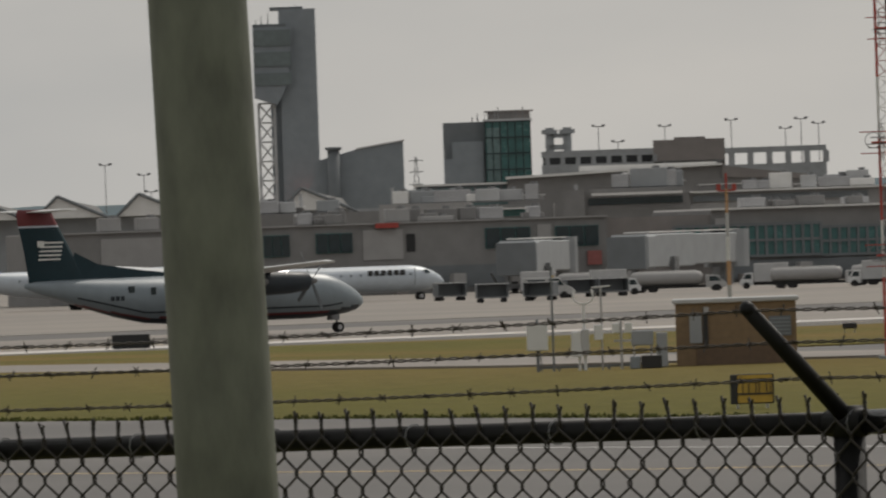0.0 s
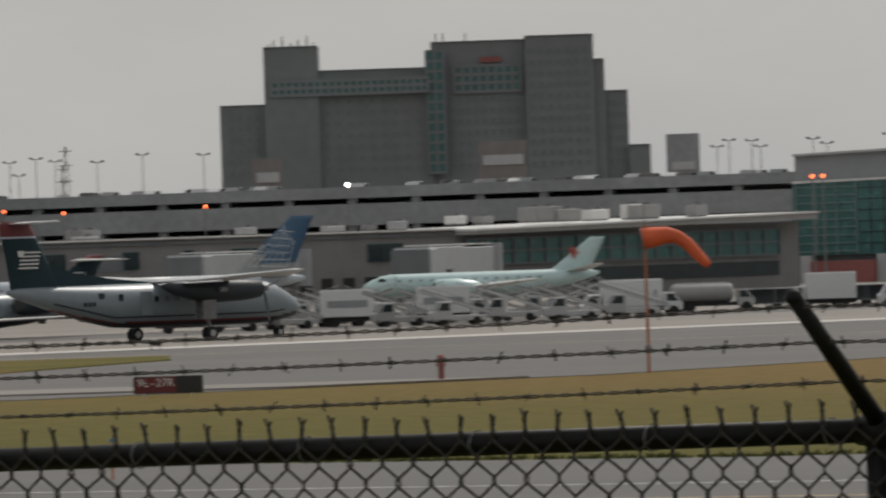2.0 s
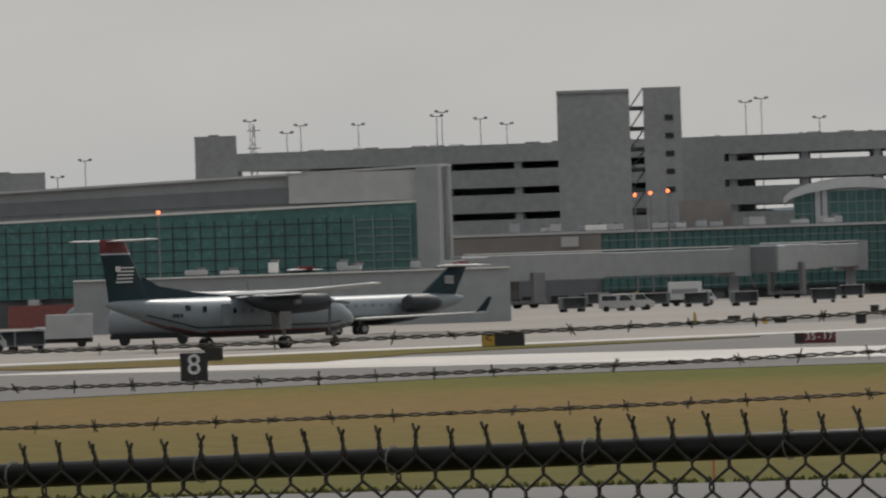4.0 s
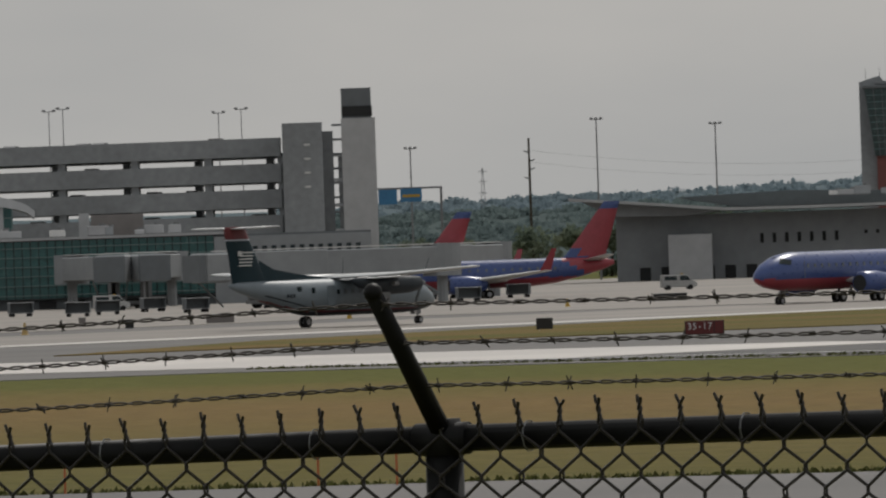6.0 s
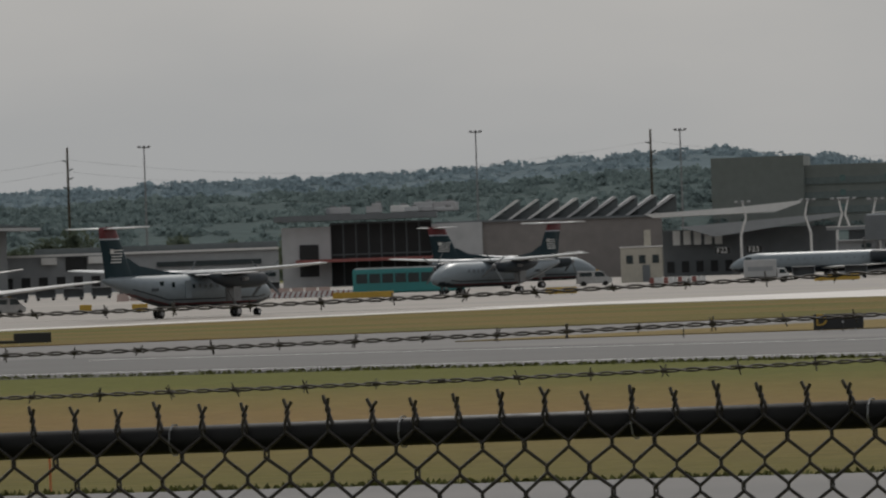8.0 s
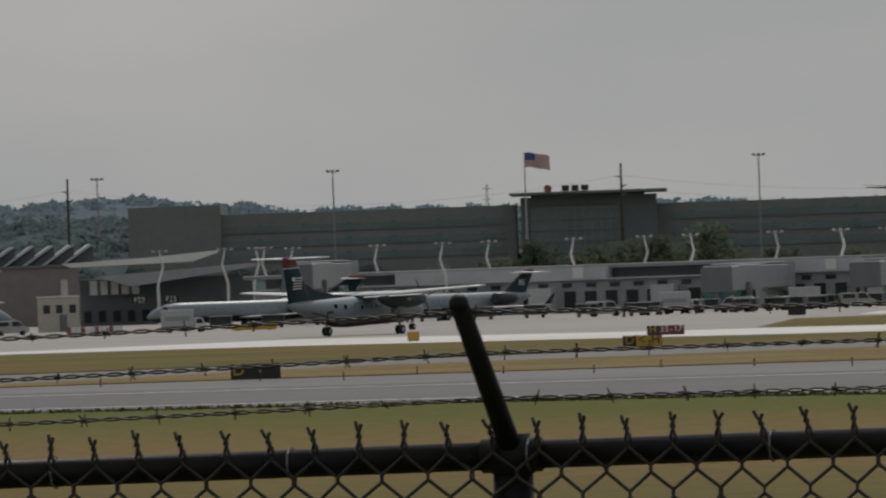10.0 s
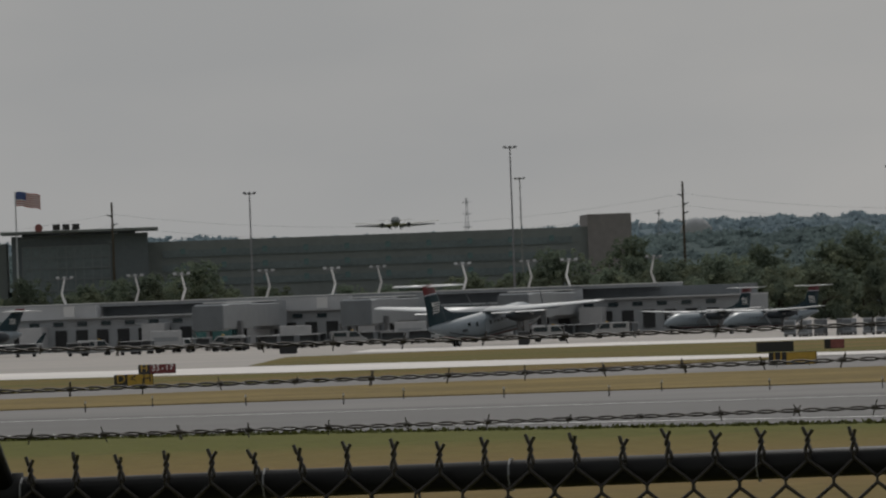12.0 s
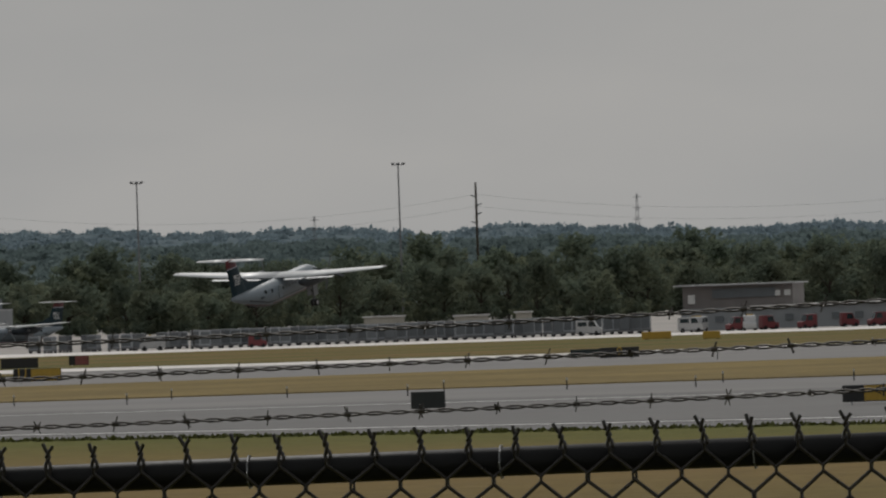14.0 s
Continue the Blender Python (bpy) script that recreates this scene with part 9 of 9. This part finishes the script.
def tree(seed, h, w, label):
    rnd = random.Random(seed)
    ob = tagged(new("tree"), label, "tree", "trees behind the apron")
    trunk = bmesh.new()
    pts = [Vector((rnd.uniform(-0.1, 0.1) * k, rnd.uniform(-0.1, 0.1) * k, h * 0.2 * k)) for k in range(4)]
    for k in range(3):
        rod(trunk, pts[k], pts[k + 1], 0.34 - 0.08 * k, 0.26 - 0.08 * k, n=8)
    verts, faces = [], []
    tips = []
    for k in range(9):
        a = k * 2.4 + rnd.uniform(-0.4, 0.4)
        z0 = h * rnd.uniform(0.2, 0.55)
        tip = Vector((math.cos(a) * w * rnd.uniform(0.25, 0.45), math.sin(a) * w * rnd.uniform(0.25, 0.45), z0 + h * rnd.uniform(0.12, 0.35)))
        rod(trunk, (0, 0, z0), tip, 0.13, 0.04, n=5)
        tips.append(tip)
    part("trunk", trunk, BARK, ob, "trunk and spreading limbs")
    lobes = [(t, w * rnd.uniform(0.16, 0.26)) for t in tips] + [(Vector((rnd.uniform(-0.2, 0.2) * w, rnd.uniform(-0.2, 0.2) * w, h * rnd.uniform(0.6, 0.88))), w * rnd.uniform(0.14, 0.24)) for _ in range(7)]
    lobes += [(Vector((rnd.uniform(-0.4, 0.4) * w, rnd.uniform(-0.4, 0.4) * w, h * rnd.uniform(0.06, 0.25))), w * rnd.uniform(0.12, 0.2)) for _ in range(8)]
    for c, r in lobes:
        for _ in range(20):
            d = Vector((rnd.gauss(0, 1), rnd.gauss(0, 1), rnd.gauss(0, 0.75))).normalized()
            leaf_clump(verts, faces, c + d * r * rnd.uniform(0.55, 1.05), 0.75, rnd, 8)
    me = bpy.data.meshes.new("crown")
    me.from_pydata(verts, [], faces)
    me.materials.append(LEAF)
    crown = new("crown", me)
    crown.parent = ob
    tagged(crown, kind="stuff")
    return ob


templates = [tree(100 + k, h, w, label) for k, (h, w, label) in enumerate(((12, 10, "dense dark green broadleaf tree beyond the apron"), (15, 12, "tall broadleaf tree with an uneven crown"), (9.5, 9, "low rounded broadleaf tree beyond the apron"), (13, 8, "slender olive-green tree behind the apron")))]
rnd = random.Random(8)
spots = [(-14.75 + k * 0.17 + rnd.uniform(-0.05, 0.05), 1620 + rnd.uniform(-30, 60), rnd.uniform(0.68, 0.85)) for k in range(10)]
spots += [(-13.2 + k * 0.2 + rnd.uniform(-0.08, 0.08), 1640 + rnd.uniform(-30, 60), rnd.uniform(0.5, 0.66)) for k in range(6)]
spots += [(-12.0 + k * 0.16 + rnd.uniform(-0.05, 0.05), 1600 + rnd.uniform(-40, 60), rnd.uniform(0.65, 0.85)) for k in range(12)]
spots += [(-10.9 + k * 0.105 + rnd.uniform(-0.05, 0.05), 1380 + rnd.uniform(-60, 90), rnd.uniform(0.5, 0.72)) for k in range(62)]
spots += [(-11.3 + k * 0.13 + rnd.uniform(-0.06, 0.06), 1620 + rnd.uniform(-80, 100), rnd.uniform(0.7, 1.0)) for k in range(52)]
spots += [(-24.9 + k * 0.22 + rnd.uniform(-0.06, 0.06), 1700 + rnd.uniform(-60, 60), rnd.uniform(0.6, 0.8)) for k in range(12)]
spots += [(-21.2 + k * 0.17 + rnd.uniform(-0.06, 0.06), 1680 + rnd.uniform(-60, 60), rnd.uniform(0.5, 0.7)) for k in range(20)]
for i, (b, d, sc) in enumerate(spots):
    t = templates[rnd.randrange(4)]
    p = at(b, d, -0.15)
    if i < 4:
        t = templates[i]
        t.matrix_basis = pose(p.x, p.y, p.z, 0, 0, rnd.uniform(0, 360)) @ Matrix.Diagonal((sc, sc, sc, 1))
    else:
        c = copy_thing(t, pose(p.x, p.y, p.z, 0, 0, rnd.uniform(0, 360)))
        c.scale = (sc * rnd.uniform(0.9, 1.2), sc * rnd.uniform(0.9, 1.2), sc)

RIDGE = ((-60, 4.2), (-44, 4.4), (-30, 4.6), (-24.5, 4.8), (-22.7, 5.2), (-21.6, 5.9), (-20.7, 6.5), (-19.95, 6.9), (-18.7, 7.2), (-18, 7.7), (-17.4, 8.35), (-16.85, 8.55), (-16.5, 7.7), (-16.2, 7.6), (-15.97, 6.5),
         (-15.5, 6.9), (-15.15, 6.5), (-14.7, 6.6), (-13.7, 6.5), (-12.9, 5.9), (-12, 5.8), (-10.9, 6.2), (-10.4, 6.5), (-9.75, 6.5), (-9.46, 5.7), (-9, 5.9), (-8.3, 5.6), (-7.88, 4.9), (-7.5, 5.6), (-7.04, 5.1), (-6.6, 4.9), (-6.2, 4.4), (-5.7, 4.8), (-5.4, 4.4), (10, 4.3))
RIDGE_B, RIDGE_E = [r[0] for r in RIDGE], [r[1] for r in RIDGE]


def far_woods(name, d, k_top, seed, spread_d, label, size, mat):
    """A wooded rise: a hill with a canopy of many small crowns on it."""
    rnd = random.Random(seed)
    bm = bmesh.new()
    rows = []
    bs = [-50 + 0.25 * i for i in range(230)]
    for q in range(6):
        f = q / 5
        row = []
        for b in bs:
            e = float(np.interp(b, RIDGE_B, RIDGE_E)) * k_top
            top = EYE + d * e / 1000 - size * 0.16
            z = top * math.sin(f * math.pi / 2) + noise.noise(Vector((b * 3, f * 2, seed))) * size * 0.15 * f
            row.append(bm.verts.new(at(b, d - spread_d * (1 - f), max(-1, z) if q else -2)))
        rows.append(row)
    for r0, r1 in zip(rows, rows[1:]):
        for i in range(len(bs) - 1):
            bm.faces.new((r0[i], r0[i + 1], r1[i + 1], r1[i]))
    hill = tagged(part(name + "_slope", bm, mat, None), label, "hill", kind="structure")
    # crowns of small leaf patches, denser on the near side of the slope
    rs = np.random.RandomState(seed)
    count, cards = 3400, 84
    vs = []
    for i in range(count):
        b = rnd.uniform(-25.2, -4.2)
        f = rnd.random() ** 0.55
        e = float(np.interp(b, RIDGE_B, RIDGE_E)) * k_top
        z = (EYE + d * e / 1000 - size * 0.2) * math.sin(f * math.pi / 2)
        r = size * (0.22 + 0.34 * rnd.random() ** 2)
        c = np.array(at(b, d - spread_d * (1 - f), z - r * 0.25)[:])
        n = rs.normal(size=(cards, 3))
        n /= np.linalg.norm(n, axis=1)[:, None]
        n[:, 2] = np.abs(n[:, 2]) * 0.9 - 0.15
        p = c + n * r * rs.uniform(0.72, 1.08, (cards, 1))
        u = rs.normal(size=(cards, 3))
        u /= np.linalg.norm(u, axis=1)[:, None]
        w = np.cross(u, rs.normal(size=(cards, 3)))
        w /= np.linalg.norm(w, axis=1)[:, None]
        g = r * rs.uniform(0.1, 0.24, (cards, 1))
        vs.append(np.stack([p - u * g, p - w * g * 0.8, p + u * g, p + w * g * 0.8], 1).reshape(-1, 3))
    vs = np.concatenate(vs)
    me = bpy.data.meshes.new(name)
    n = len(vs)
    me.vertices.add(n)
    me.vertices.foreach_set("co", vs.astype(np.float32).ravel())
    me.loops.add(n)
    me.loops.foreach_set("vertex_index", np.arange(n, dtype=np.int32))
    me.polygons.add(n // 4)
    me.polygons.foreach_set("loop_start", np.arange(0, n, 4, dtype=np.int32))
    me.update(calc_edges=True)
    me.materials.append(mat)
    return tagged(new(name, me), label, "woods", kind="stuff")


far_woods("far_woods", 3300, 1.0, 21, 500, "distant wooded hill with haze painted into its colour", 9, LEAF_FAR_HAZED)
far_woods("middle_woods", 2500, 0.78, 22, 260, "woods beyond the airfield, haze painted into their colour", 9, LEAF_MIDDLE_HAZED)


# ---- edges of the grass ----
def grass_fringe():
    """Tufts along the near pavement edge."""
    rnd = random.Random(31)
    verts, faces = [], []
    line = [(205, 60), (196, 120), (184, 157), (174, 174), (163, 192), (159, 215), (161, 261), (156, 330)]
    for (u0, v0), (u1, v1) in zip(line, line[1:]):
        n = int(math.hypot(u1 - u0, v1 - v0) * 26)
        for _ in range(n):
            f = rnd.random()
            p = uv(u0 + (u1 - u0) * f + rnd.uniform(-0.2, 1.6), v0 + (v1 - v0) * f + rnd.uniform(-0.5, 0.5), 0)
            h, w, a = rnd.uniform(0.05, 0.17), rnd.uniform(0.05, 0.14), rnd.uniform(0, math.pi)
            k = len(verts)
            dx, dy = math.cos(a) * w, math.sin(a) * w
            verts += [p + Vector((-dx, -dy, 0)), p + Vector((dx, dy, 0)), p + Vector((rnd.uniform(-0.08, 0.08), rnd.uniform(-0.08, 0.08), h))]
            faces.append((k, k + 1, k + 2))
    for u0, v0, u1, v1 in ((372, 330, 371, 235), (371, 235, 366, 208), (366, 208, 342, 152), (342, 152, 322, 90)):
        for _ in range(int(math.hypot(u1 - u0, v1 - v0) * 22)):
            f = rnd.random()
            p = uv(u0 + (u1 - u0) * f - rnd.uniform(-0.2, 2.4), v0 + (v1 - v0) * f, 0)
            h, w, a = rnd.uniform(0.05, 0.2), rnd.uniform(0.06, 0.2), rnd.uniform(0, math.pi)
            k = len(verts)
            dx, dy = math.cos(a) * w, math.sin(a) * w
            verts += [p + Vector((-dx, -dy, 0)), p + Vector((dx, dy, 0)), p + Vector((rnd.uniform(-0.1, 0.1), rnd.uniform(-0.1, 0.1), h))]
            faces.append((k, k + 1, k + 2))
    me = bpy.data.meshes.new("grass_fringe")
    me.from_pydata(verts, [], faces)
    me.materials.append(BLADE)
    tagged(new("grass_fringe", me), "uneven grass tufts along the pavement edge", "grass", kind="stuff")


grass_fringe()


# ---- what moves ----
def taxi(ob, b, d, heading, t0, speed):
    """Roll along a straight line: at t0 it is at bearing b, d metres off."""
    p = at(b, d)
    step = at(heading, 1.0)
    walk(ob, [(t, pose(*(p + step * speed * (t - t0)), 0, 0, 90 - heading)) for t in (0, 3.5, 7, 10.5, 14)])


def motions():
    walk(airliner, [(i * 0.25, airliner_pose(i * 0.25)) for i in range(57)])
    for ob in airliner.children:
        if ob.name.startswith("propeller"):
            m = ob.matrix_basis.copy()
            walk(ob, [(i * 0.1, m @ pose(0, 0, 0, -71 * i)) for i in range(141)])
    taxi(taxiing_jet, -37.52, 690, -164, 1.2, 8.4)
    taxi(second_jet, -30.08, 790, -164, 4.3, 8.9)
    taxi(blue_jet, -22.05, 840, -164, 6.5, 6.0)
    p, step = at(-32.2, 105, EYE + 0.13), at(-32.2 - 90, 11.0)
    walk(swallow, [(t, pose(p.x + step.x * (t - 2.2), p.y + step.y * (t - 2.2), p.z + 0.05 * (t - 2.2), 30, 0, 32.2 + 180)) for t in (0, 2.2, 4.4, 9, 14)])
    rows = []
    for i in range(8):
        t = i * 2.0
        d = 3980 - 30 * (t - 10)
        p = at(-12.46, d, EYE + d * 0.0069 - 1.7)
        rows.append((t, pose(p.x, p.y, p.z, 0, -3, 90 - (180 - 12.46))))
    walk(arriving, rows)


motions()
